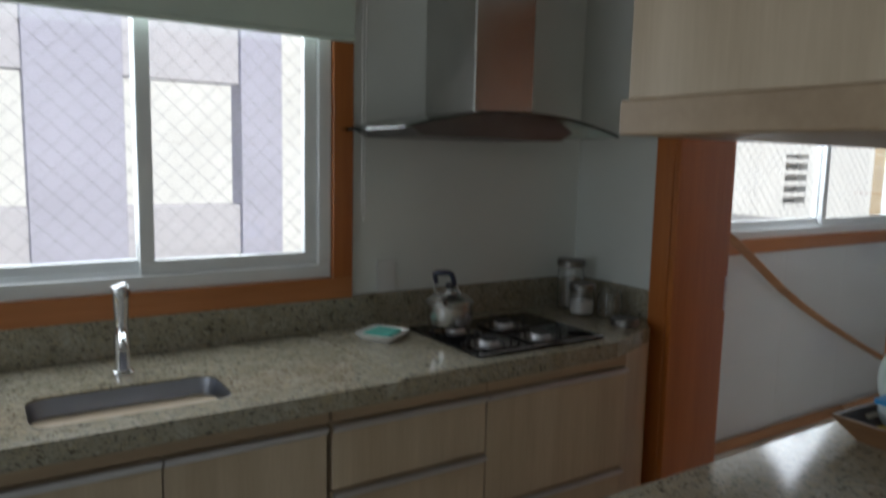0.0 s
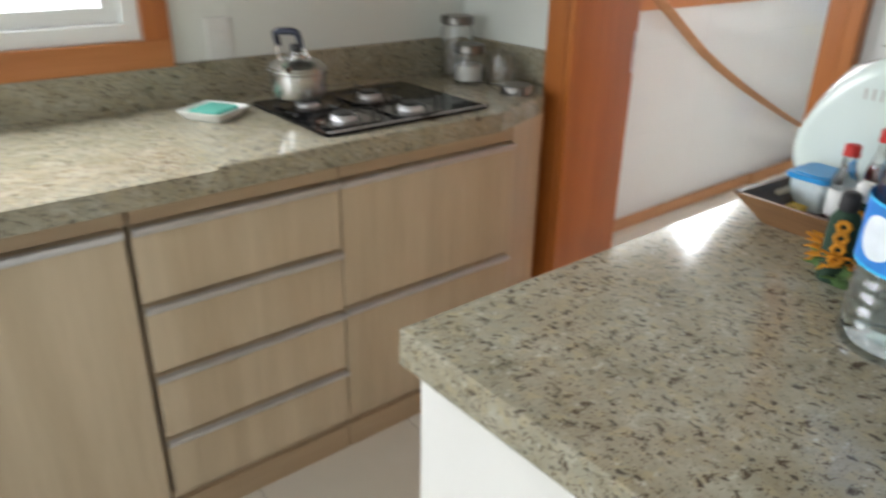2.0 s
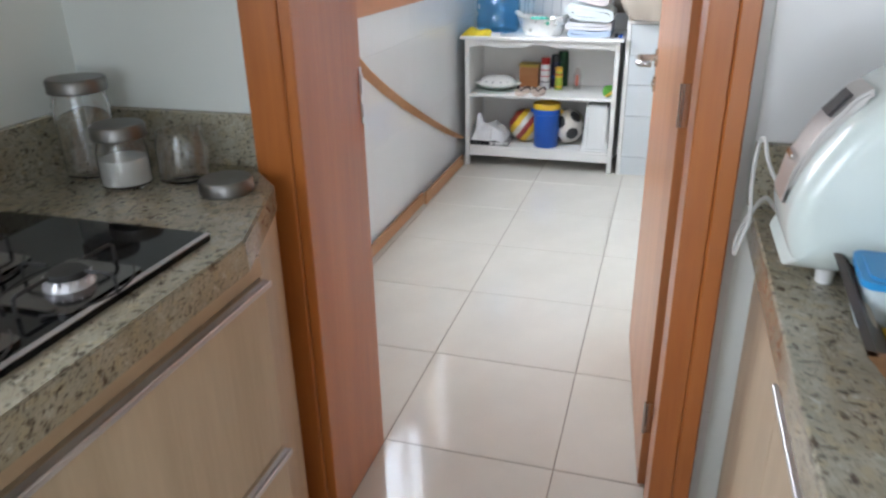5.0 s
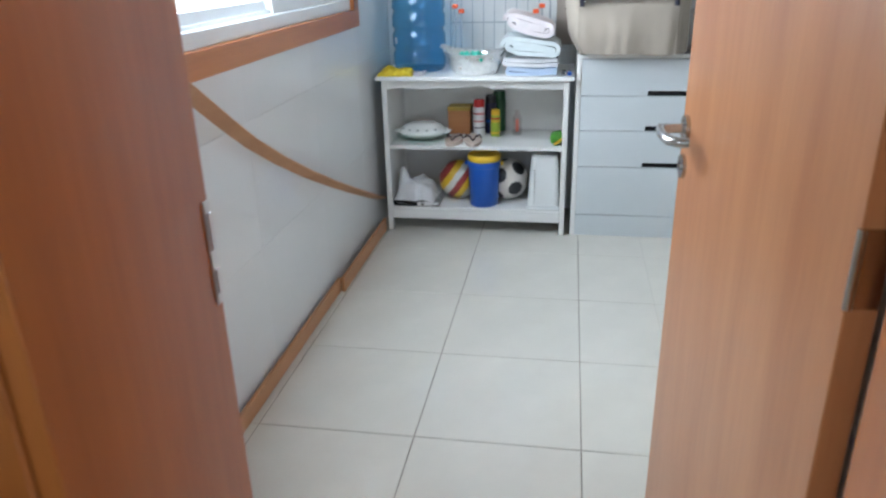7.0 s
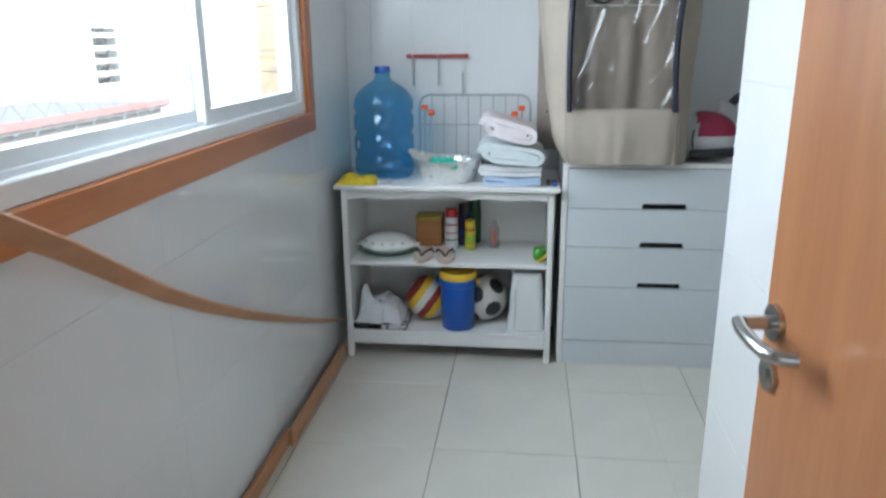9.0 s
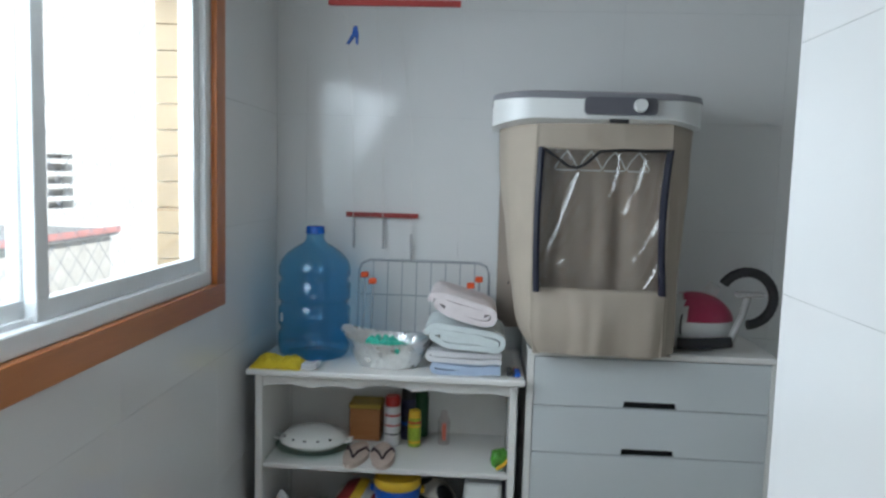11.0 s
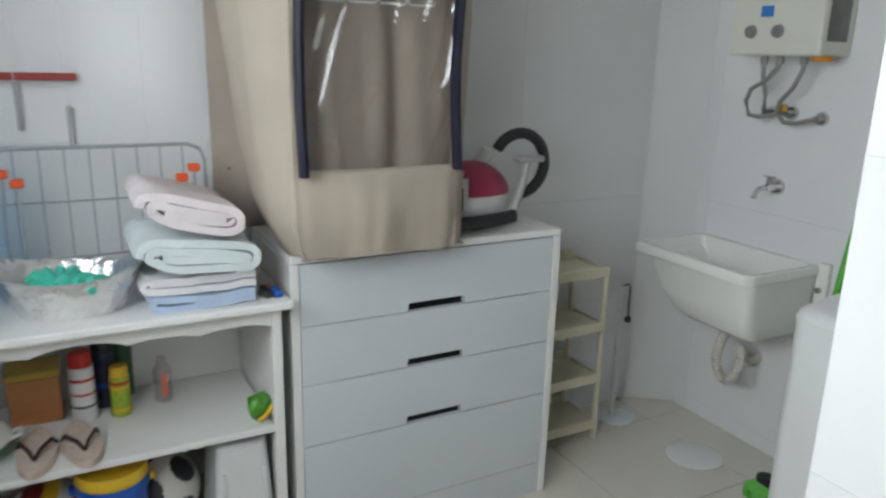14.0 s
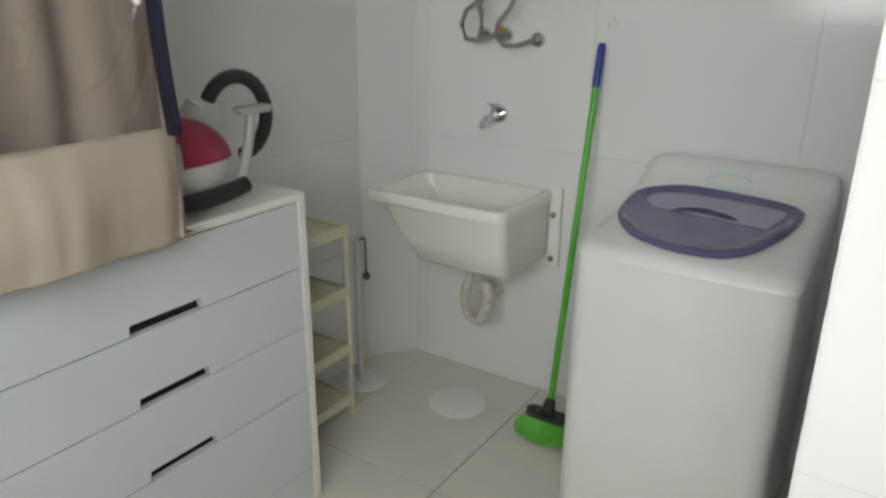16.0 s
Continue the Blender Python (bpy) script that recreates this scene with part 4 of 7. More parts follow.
part("sauce", bm, simple("dark_sauce", (0.10, 0.012, 0.008), 0.12, coat=0.5), tall, "dark red sauce", smooth=True)

bowl_ob = thing("small_bowl", "small white bowl standing on the wooden tray", "bowl", at=(3.075, 1.350, 0.9105))
bm = bmesh.new()
bm_lathe(bm, [(0, 0), (0.022, 0), (0.024, 0.003), (0.044, 0.040), (0.046, 0.044), (0.042, 0.044), (0.022, 0.006), (0, 0.005)], 30)
part("bowl", bm, CERAMIC, bowl_ob, smooth=True)

# cruet wrapped in sunflowers
fl = thing("sunflower_cruet", "cruet holder wrapped in orange sunflowers and green leaves", "cruet", at=(2.842, 1.340, 0.90))
fl.scale = (1.08, 1.08, 1.05)
GREEN = simple("green_felt", (0.10, 0.19, 0.055), 0.85, vary=0.5, scale=30)
ORANGE = simple("orange_felt", (0.62, 0.25, 0.012), 0.8, vary=0.15, scale=40)
for dx, dy in ((0.022, 0.022), (0.0, -0.028), (-0.03, 0.018)):
    bm = bmesh.new()
    bm_lathe(bm, [(0, 0.004), (0.019, 0.004), (0.021, 0.05), (0.019, 0.095), (0.012, 0.106), (0, 0.107)], 18, (dx, dy, 0))
    part("shaker", bm, simple("dark_green_cloth", (0.012, 0.04, 0.02), 0.8), fl, "dark green shaker", smooth=True)
    bm = bmesh.new()
    bm_lathe(bm, [(0, 0.1072), (0.0125, 0.1072), (0.0135, 0.112), (0.0125, 0.128), (0.008, 0.133), (0, 0.134)], 18, (dx, dy, 0))
    part("shaker_top", bm, WPLASTIC if dx > 0.01 else BLACK, fl, "small rounded shaker top", smooth=True)
    for k in range(4):
        for a0 in (200,):
            a = radians(a0)
            cx, cy, cz = dx + 0.0215 * math.cos(a), dy + 0.0215 * math.sin(a), 0.040 + 0.0165 * k
            bm = bmesh.new()
            m = look((cx, cy, cz), (cx - math.cos(a), cy - math.sin(a), cz))
            for q in range(8):
                t = 2 * math.pi * q / 8
                c = m @ Vector((0.0068 * math.cos(t), 0.0068 * math.sin(t), 0.001))
                bmesh.ops.create_icosphere(bm, subdivisions=1, radius=0.0042, matrix=Matrix.Translation(c))
            part("flower", bm, ORANGE, fl, "orange felt flower")
random.seed(4)
bm, bm2 = bmesh.new(), bmesh.new()
for k in range(46):
    a, lift = random.uniform(0, 2 * math.pi), random.uniform(0.0, 0.028)
    L, wd = random.uniform(0.026, 0.04), random.uniform(0.009, 0.014)
    m = pose(0.03 * math.cos(a), 0.03 * math.sin(a), 0.004 + lift, 0, -random.uniform(5, 40), math.degrees(a))
    pts = [(0, 0, 0), (L * 0.4, wd, 0.003), (L, 0, -0.003), (L * 0.4, -wd, 0.003)]
    vs = [bm.verts.new(m @ Vector(p)) for p in pts]
    lo = [bm.verts.new(m @ (Vector(p) - Vector((0, 0, 0.0015)))) for p in pts]
    bm.faces.new(vs)
    bm.faces.new(lo[::-1])
    for i in range(4):
        bm.faces.new((vs[i], lo[i], lo[(i + 1) % 4], vs[(i + 1) % 4]))
for k in range(95):
    a = random.uniform(0, 2 * math.pi)
    L, wd = random.uniform(0.026, 0.040), random.uniform(0.006, 0.010)
    m = pose(0.034 * math.cos(a), 0.034 * math.sin(a), 0.034 + random.uniform(0, 0.016), 0, -random.uniform(-25, 35), math.degrees(a))
    pts = [(0, 0, 0), (L * 0.5, wd, 0.002), (L, 0, 0), (L * 0.5, -wd, 0.002)]
    vs = [bm2.verts.new(m @ Vector(p)) for p in pts]
    lo = [bm2.verts.new(m @ (Vector(p) - Vector((0, 0, 0.0015)))) for p in pts]
    bm2.faces.new(vs)
    bm2.faces.new(lo[::-1])
    for i in range(4):
        bm2.faces.new((vs[i], lo[i], lo[(i + 1) % 4], vs[(i + 1) % 4]))
bm_lathe(bm, [(0, 0.001), (0.045, 0.001), (0.05, 0.01), (0.04, 0.03), (0.0, 0.034)], 20)
part("leaves", bm, GREEN, fl, "green felt leaves")
part("petals", bm2, ORANGE, fl, "orange felt petals")

# water bottle
wb = thing("water_bottle", "large clear ribbed water bottle with a blue label", "water bottle", at=(2.702, 1.220, 0.90))
bm = bmesh.new()
prof = [(0, 0.006), (0.062, 0.002), (0.072, 0.0), (0.0765, 0.008)]
for k in range(7):
    z = 0.016 + 0.018 * k
    prof += [(0.076, z), (0.0725, z + 0.009)]
prof += [(0.075, 0.142), (0.073, 0.146), (0.073, 0.232), (0.076, 0.236), (0.074, 0.25), (0.066, 0.275), (0.045, 0.305), (0.024, 0.325), (0.019, 0.335), (0.019, 0.352), (0, 0.352)]
bm_lathe(bm, prof, 40)
part("body", bm, pane_glass("thin_clear_plastic", (0.86, 0.89, 0.90), 0.08), wb, "clear ribbed body", smooth=True)
bm = bmesh.new()
bm_lathe(bm, [(0, 0.012), (0.064, 0.006), (0.0735, 0.02), (0.0705, 0.14), (0.0705, 0.205), (0, 0.205)], 40)
part("water", bm, glassy("water", (0.93, 0.96, 0.97), 0.0, 1.33), wb, "still water", smooth=True)
bm = bmesh.new()
bm_lathe(bm, [(0.0772, 0.108), (0.0772, 0.190)], 40)
lab = part("label", bm, simple("blue_label", (0.02, 0.22, 0.66), 0.4, vary=0.25, scale=22), wb, "blue wrap label", smooth=True)
for z in (0.108, 0.186):
    bm = bmesh.new()
    bm_lathe(bm, [(0.0776, z), (0.0776, z + 0.004)], 40)
    part("band", bm, simple("cyan_band", (0.03, 0.45, 0.75), 0.4), lab, "cyan edge band", smooth=True)
WL = simple("label_white", (0.70, 0.75, 0.80), 0.4, vary=0.1, scale=40)
bm = bmesh.new()
middle = bm.verts.new((0.0783 * math.cos(2.62), 0.0783 * math.sin(2.62), 0.149))
ring = [bm.verts.new((0.0783 * math.cos(2.62 + 0.36 * math.cos(t)), 0.0783 * math.sin(2.62 + 0.36 * math.cos(t)), 0.149 + 0.027 * math.sin(t))) for t in (2 * math.pi * k / 32 for k in range(32))]
half_ring = [bm.verts.new(((a.co.x + middle.co.x) / 2 * 1.006, (a.co.y + middle.co.y) / 2 * 1.006, (a.co.z + middle.co.z) / 2)) for a in ring]
for k in range(32):
    q = (k + 1) % 32
    bm.faces.new((middle, half_ring[k], half_ring[q]))
    bm.faces.new((half_ring[k], ring[k], ring[q], half_ring[q]))
part("emblem", bm, WL, lab, "white round emblem")
for a0 in (3.45, 3.62):
    bm = bmesh.new()
    vs = [[bm.verts.new((0.0778 * math.cos(a0 + d), 0.0778 * math.sin(a0 + d), zz)) for d in (0, 0.05)] for zz in (0.113, 0.185)]
    bm.faces.new((vs[0][0], vs[0][1], vs[1][1], vs[1][0]))
    part("stripe", bm, WL, lab, "white stripe")
bm = bmesh.new()
bm_lathe(bm, [(0, 0.3525), (0.0215, 0.3525), (0.0215, 0.37), (0.019, 0.374), (0, 0.374)], 24)
bm_box(bm, -0.03, 0.03, -0.008, 0.008, 0.3745, 0.380, 0.002)
part("cap", bm, SKYBLUE, wb, "blue screw cap with carrying strap", smooth=True)

# ---- laundry: loose wood trim ----
for i, (x0, x1, y1, h, nm) in enumerate(((3.752, 5.70, 2.985, 0.06, "along the laundry wall"), (5.685, 6.44, 2.966, 0.066, "loose against the laundry wall"))):
    bm = bmesh.new()
    bm_box(bm, x0, x1, y1 - 0.014, y1, 0.0, h, 0.002)
    sk = tagged(part("baseboard", bm, TRIMWOOD), "orange varnished wood baseboard " + nm, kind="structure")
strip = thing("loose_trim_strip", "long thin orange wood trim strip sagging loose across the wall", "wood strip")
bm = bmesh.new()
path = [(4.20, 2.935, 1.29), (4.34, 2.915, 1.172), (4.435, 2.905, 1.115), (4.60, 2.925, 1.030), (4.80, 2.94, 0.912), (4.95, 2.95, 0.826), (5.15, 2.955, 0.722), (5.42, 2.96, 0.594), (5.70, 2.965, 0.472), (6.0, 2.968, 0.346), (6.30, 2.97, 0.225), (6.46, 2.972, 0.165)]
rings = []
for i, p in enumerate(path):
    a, b = Vector(path[max(i - 1, 0)]), Vector(path[min(i + 1, len(path) - 1)])
    d = (b - a).normalized()
    f = i / (len(path) - 1)
    tilt = radians(30 + 48 * f)
    side = Vector((0, -math.sin(tilt), math.cos(tilt)))
    side = (side - d * side.dot(d)).normalized()
    out = d.cross(side)
    w, t = 0.021, 0.0035
    rings.append([bm.verts.new(Vector(p) + s * w * side + o * t * out) for s, o in ((1, 1), (1, -1), (-1, -1), (-1, 1))])
for a, b in zip(rings, rings[1:]):
    for k in range(4):
        bm.faces.new((a[k], a[(k + 1) % 4], b[(k + 1) % 4], b[k]))
bm.faces.new(rings[0][::-1])
bm.faces.new(rings[-1])
part("strip", bm, TRIMWOOD, strip, smooth=True)

# ---- on and in the shelf unit ----
TOPZ = 0.7865
FOIL = simple("crinkled_foil", (0.88, 0.88, 0.87), 0.28, 1.0, vary=0.12, scale=30, grain=45, relief=0.0)
nt = FOIL.node_tree
bump(nt, nt.nodes["Principled BSDF"], noise_tex(nt, coords(nt), 42, 2, 0.5), 1.0, 0.012)
BLUEPET = pane_glass("blue_tinted_plastic", (0.68, 0.88, 0.985), 0.06)


def cloth(name, color, grain=260, relief=0.6):
    return simple(name, color, 0.95, vary=0.10, scale=14, grain=grain, relief=relief)


jug = thing("water_jug", "blue translucent ribbed water jug on the white shelf unit", "water jug", at=(6.655, 2.79, TOPZ))
bm = bmesh.new()
R = 0.131
prof = [(0, 0.012), (0.09, 0.006), (0.115, 0.0), (0.126, 0.014), (R, 0.04), (R, 0.085), (R - 0.009, 0.098), (R - 0.009, 0.108), (R, 0.12), (R, 0.175), (R - 0.01, 0.19), (R - 0.01, 0.20), (R, 0.212), (R, 0.262), (R - 0.009, 0.276), (R - 0.009, 0.286), (R, 0.30), (R - 0.002, 0.325), (0.122, 0.348), (0.10, 0.375), (0.07, 0.397), (0.042, 0.412), (0.033, 0.425), (0.031, 0.44), (0.034, 0.445), (0.034, 0.452), (0.029, 0.455), (0.029, 0.472)]
bm_lathe(bm, prof, 44)
bm_lathe(bm, [(r * 0.975 if r else 0, z + (0.002 if z < 0.02 else 0)) for r, z in prof], 44)
part("body", bm, BLUEPET, jug, "blue translucent ribbed body", smooth=True)
bm = bmesh.new()
bm_lathe(bm, [(0.0295, 0.445), (0.034, 0.445), (0.034, 0.452), (0.0315, 0.472), (0.0265, 0.472)], 30)
part("neck_rim", bm, simple("deep_blue_plastic", (0.01, 0.10, 0.45), 0.25), jug, "deep blue neck rim", smooth=True)
bm = bmesh.new()
g = [[bm.verts.new((0.1318 * math.cos(a), 0.1318 * math.sin(a), z)) for a in (2.25, 2.32, 2.39)] for z in (0.135, 0.165)]
for k in range(2):
    bm.faces.new((g[0][k], g[0][k + 1], g[1][k + 1], g[1][k]))
part("sticker", bm, WPLASTIC, jug, "small white sticker")

basin = thing("foil_basin", "oval crinkled foil basin with green rubber gloves inside", "basin", at=(6.55, 2.50, TOPZ), turn=-8)
basin.scale = (1.15, 1.15, 1.2)
bm = bmesh.new()
n = 48
rings = []
for r, z in ((0.0, 0.003), (0.072, 0.0), (0.082, 0.010), (0.108, 0.060), (0.116, 0.074), (0.122, 0.076), (0.118, 0.079), (0.110, 0.073), (0.100, 0.060), (0.078, 0.014), (0.0, 0.008)):
    if r == 0:
        rings.append([bm.verts.new((0, 0, z))])
        continue
    ring = []
    for i in range(n):
        a = 2 * math.pi * i / n
        lift = 0.030 * (z / 0.078) * abs(math.sin(a)) ** 3
        wob = 1 + 0.012 * math.sin(17 * a + z * 90) + 0.05 * noise.noise(Vector((math.cos(a) * 5, math.sin(a) * 5, z * 40)))
        ring.append(bm.verts.new((0.82 * r * math.cos(a) * wob, 1.22 * r * math.sin(a) * wob, z + lift)))
    rings.append(ring)
for a, b in zip(rings, rings[1:]):
    for i in range(n):
        j = (i + 1) % n
        if len(a) == 1:
            bm.faces.new((a[0], b[j], b[i]))
        elif len(b) == 1:
            bm.faces.new((a[i], a[j], b[0]))
        else:
            bm.faces.new((a[i], a[j], b[j], b[i]))
part("tub", bm, FOIL, basin, smooth=True)


def lumpy(bm, centre, size, seed, amount=0.25, sub=3):
    vs = bmesh.ops.create_icosphere(bm, subdivisions=sub, radius=1.0)["verts"]
    for v in vs:
        k = 1 + amount * noise.noise(v.co * 2.1 + Vector((seed, seed * 1.7, 0)))
        v.co = Vector(centre) + Vector((v.co.x * size[0] * k, v.co.y * size[1] * k, v.co.z * size[2] * k))


glove = thing("rubber_gloves", "crumpled green rubber gloves in the foil basin", "gloves", at=(6.54, 2.49, TOPZ + 0.012))
glove.scale = (1.2, 1.25, 1.5)
GLOVE = simple("green_rubber", (0.06, 0.52, 0.38), 0.45, vary=0.1)
for k, (c, s) in enumerate((((0.0, 0.025, 0.026), (0.045, 0.045, 0.024)), ((-0.018, -0.028, 0.028), (0.040, 0.042, 0.022)))):
    bm = bmesh.new()
    lumpy(bm, c, s, k + 3, 0.5)
    for q in range(4):
        a = q * 0.5 - 0.6 + k * 2.2
        bm_tube(bm, [(c[0] + 0.02 * math.cos(a), c[1] + 0.02 * math.sin(a), c[2] + 0.012), (c[0] + 0.045 * math.cos(a), c[1] + 0.045 * math.sin(a), c[2] + 0.022), (c[0] + 0.062 * math.cos(a), c[1] + 0.062 * math.sin(a), c[2] + 0.012)], [0.011, 0.010, 0.007], 8)
    part("glove", bm, GLOVE, glove, smooth=True)


def folded(name, label, x0, x1, y0, y1, z0, layers, t, gap, mat, seed=0, roll=0.0, tilt=0.0):
    """A cloth folded to and fro: its folds show at the front."""
    ob = thing(name, label, "towel" if "towel" in name else "cloth", "folded towels" if "towel" in name else "", at=((x0 + x1) / 2, (y0 + y1) / 2, z0))
    hx, hy = (x1 - x0) / 2, (y1 - y0) / 2
    line = []
    step = t + gap
    for k in range(0 if roll else layers):
        z = t / 2 + k * step
        a, b = (-hy + step / 2 + 0.004 * (k % 2), hy - step / 2 - 0.006 * ((k + 1) % 3)) if k % 2 == 0 else (hy - step / 2, -hy + step / 2)
        for q in range(9):
            f = q / 8
            line.append((a + (b - a) * f, z + 0.003 * math.sin(f * 5 + k + seed)))
        if k < layers - 1:
            s = 1 if b > 0 else -1
            for ang in (30, 90, 150):
                line.append((b + s * step / 2 * math.sin(radians(ang)), z + step / 2 - step / 2 * math.cos(radians(ang))))
    if roll:
        line = []
        for q in range(int(layers * 28) + 1):
            f = q / 28
            ry, rz = hy - t / 2 - step * f, roll - t / 2 - step * f
            c, s = math.cos(2 * math.pi * f), math.sin(2 * math.pi * f)
            line.append((ry * math.copysign(abs(c) ** 0.5, c), roll + max(rz, 0.003) * math.copysign(abs(s) ** 0.7, s)))
        line.reverse()
    bm = bmesh.new()
    rows = []
    m = 10
    for j in range(m + 1):
        x = -hx + 2 * hx * j / m
        sec_o, sec_i = [], []
        for i, (y, z) in enumerate(line):
            p0, p1 = line[max(i - 1, 0)], line[min(i + 1, len(line) - 1)]
            d = Vector((p1[0] - p0[0], p1[1] - p0[1])).normalized()
            nrm = Vector((-d.y, d.x)) * t / 2
            w = (0.009 if roll else 0.006) * noise.noise(Vector((x * 14, y * 16, seed + z * 20)))
            fx = x + 0.006 * noise.noise(Vector((y * 20, z * 30, seed + 5))) * (1 if j in (0, m) else 0)
            lift = tilt * y + (0.010 * noise.noise(Vector((x * 7, y * 9, seed))) if roll else 0)
            sec_o.append(bm.verts.new((fx, y + nrm.x, max(0.0005, z + nrm.y + w) + lift)))
            sec_i.append(bm.verts.new((fx, y - nrm.x, max(0.0002, z - nrm.y + w) + lift)))
        rows.append(sec_o + sec_i[::-1])
    c = len(rows[0])
    for a, b in zip(rows, rows[1:]):
        for i in range(c):
            bm.faces.new((a[i], a[(i + 1) % c], b[(i + 1) % c], b[i]))
    for row in (rows[0], rows[-1]):
        h = c // 2
        for i in range(h - 1):
            bm.faces.new((row[i], row[i + 1], row[c - 2 - i], row[c - 1 - i]))
    part("fabric", bm, mat, ob, smooth=True)
    return ob


def crumpled(name, label, at, sx, sy, peaks, base, mat, seed, folds=0.006):
    """A cloth dropped in a heap: peaks are height, place and width along and across."""
    ob = thing(name, label, "cloth", at=at)
    bm = bmesh.new()
    nu, nv = 40, 34
    up_g, lo_g = [], []
    for j in range(nv + 1):
        ru, rl = [], []
        for i in range(nu + 1):
            u, v = i / nu, j / nv
            rim = min(1.0, 9 * min(u, 1 - u, v * 1.2 + 0.02, 1 - v))
            peak = sum(h * math.exp(-((u - a) / b) ** 2 - ((v - c) / d) ** 2) for h, a, b, c, d in peaks)
            fold = 0.012 * noise.noise(Vector((u * 6 + v * 3, v * 4, seed))) + folds * abs(math.sin(u * 17 + v * 5))
            z = 0.004 + rim * max(0.0, base + peak + fold)
            wob = 0.014 * noise.noise(Vector((u * 5, v * 5, seed + 7)))
            x, y = sx * v + wob, sy * u + wob
            ru.append(bm.verts.new((x, y, z)))
            rl.append(bm.verts.new((x, y, 0.0)))
        up_g.append(ru)
        lo_g.append(rl)
    for j in range(nv):
        for i in range(nu):
            bm.faces.new((up_g[j][i], up_g[j][i + 1], up_g[j + 1][i + 1], up_g[j + 1][i]))
            bm.faces.new((lo_g[j][i], lo_g[j + 1][i], lo_g[j + 1][i + 1], lo_g[j][i + 1]))
    for i in range(nu):
        bm.faces.new((up_g[0][i], lo_g[0][i], lo_g[0][i + 1], up_g[0][i + 1]))
        bm.faces.new((up_g[nv][i], up_g[nv][i + 1], lo_g[nv][i + 1], lo_g[nv][i]))
    for j in range(nv):
        bm.faces.new((up_g[j][0], up_g[j + 1][0], lo_g[j + 1][0], lo_g[j][0]))
        bm.faces.new((up_g[j][nu], lo_g[j][nu], lo_g[j + 1][nu], up_g[j + 1][nu]))
    part("fabric", bm, mat, ob, smooth=True)
    return ob


LBLUE = cloth("light_blue_terry", (0.45, 0.55, 0.70))
LGREEN = cloth("pale_green_terry", (0.66, 0.72, 0.72))
LPINK = cloth("pale_pink_terry", (0.75, 0.68, 0.68))
LWHITE = cloth("off_white_terry", (0.72, 0.72, 0.73))
folded("folded_towel", "light blue folded towel at the bottom of a stack", 6.445, 6.70, 2.10, 2.345, TOPZ + 0.0005, 2, 0.016, 0.002, LBLUE, 1)
folded("folded_towel", "off-white folded towel in the stack", 6.45, 6.70, 2.095, 2.36, TOPZ + 0.038, 2, 0.018, 0.003, LWHITE, 2, tilt=0.03)
folded("folded_towel", "pale green folded towel in the stack", 6.43, 6.70, 2.085, 2.37, TOPZ + 0.079, 2.1, 0.0185, 0.002, LGREEN, 3, roll=0.047, tilt=0.10)
folded("folded_towel", "pale pink rolled towel on top of the stack", 6.44, 6.70, 2.115, 2.36, TOPZ + 0.168, 1.9, 0.020, 0.0025, LPINK, 4, roll=0.050, tilt=0.26)

crumpled("yellow_cloth", "crumpled yellow dusting cloth on the shelf unit", (6.418, 2.785, TOPZ + 0.0005), 0.115, 0.17, ((0.012, 0.25, 0.15, 0.4, 0.6), (0.014, 0.72, 0.14, 0.5, 0.6)), 0.010, cloth("yellow_cloth", (0.72, 0.55, 0.03)), 7, 0.010)
folded("white_cloth", "small folded white cloth beside the yellow one", 6.43, 6.50, 2.725, 2.785, TOPZ + 0.0005, 2, 0.006, 0.003, LWHITE, 8)
tool = thing("blue_clippers", "small blue and orange tool with black grips", "hand tool", at=(6.47, 2.065, TOPZ))
box_part("grip", (-0.02, 0.045, -0.025, -0.005, 0.0005, 0.016), BLUE, tool, 0.005, "blue grip", 2)
box_part("grip", (-0.015, 0.05, 0.002, 0.020, 0.0005, 0.018), BLACK, tool, 0.005, "black grip", 2)
box_part("tip", (0.0455, 0.075, -0.018, -0.002, 0.0005, 0.010), simple("orange_plastic", (0.8, 0.2, 0.02), 0.4), tool, 0.003, "orange tip", 2)

# folded airer behind
air = thing("folding_airer", "grey wire clothes airer with orange joints, folded against the wall", "clothes airer", at=(0, 0, TOPZ))
WIRE = simple("grey_coated_wire", (0.42, 0.45, 0.48), 0.35, 0.6)
x = 6.78


def air_pt(y, z):
    return (6.74 + 0.06 * z, y, z)


bm = bmesh.new()
ya, yb, zt = 2.155, 2.645, 0.345
pts = [air_pt(ya, 0.004)] + [air_pt(ya, 0.1), air_pt(ya, zt - 0.04), air_pt(ya + 0.012, zt - 0.012), air_pt(ya + 0.04, zt)] + [air_pt(yb - 0.04, zt), air_pt(yb - 0.012, zt - 0.012), air_pt(yb, zt - 0.04), air_pt(yb, 0.1), air_pt(yb, 0.004)]
bm_tube(bm, pts, 0.0048, 8)
part("frame", bm, WIRE, air, smooth=True)
for k in range(1, 9):
    y = ya + (yb - ya) * k / 9
    bm = bmesh.new()
    bm_tube(bm, [air_pt(y, 0.07), air_pt(y, zt)], 0.0022, 6)
    part("wire", bm, WIRE, air, smooth=True)
for z in (0.075, 0.215):
    bm = bmesh.new()
    bm_tube(bm, [air_pt(ya, z), air_pt(yb, z)], 0.003, 6)
    part("crossbar", bm, WIRE, air, smooth=True)
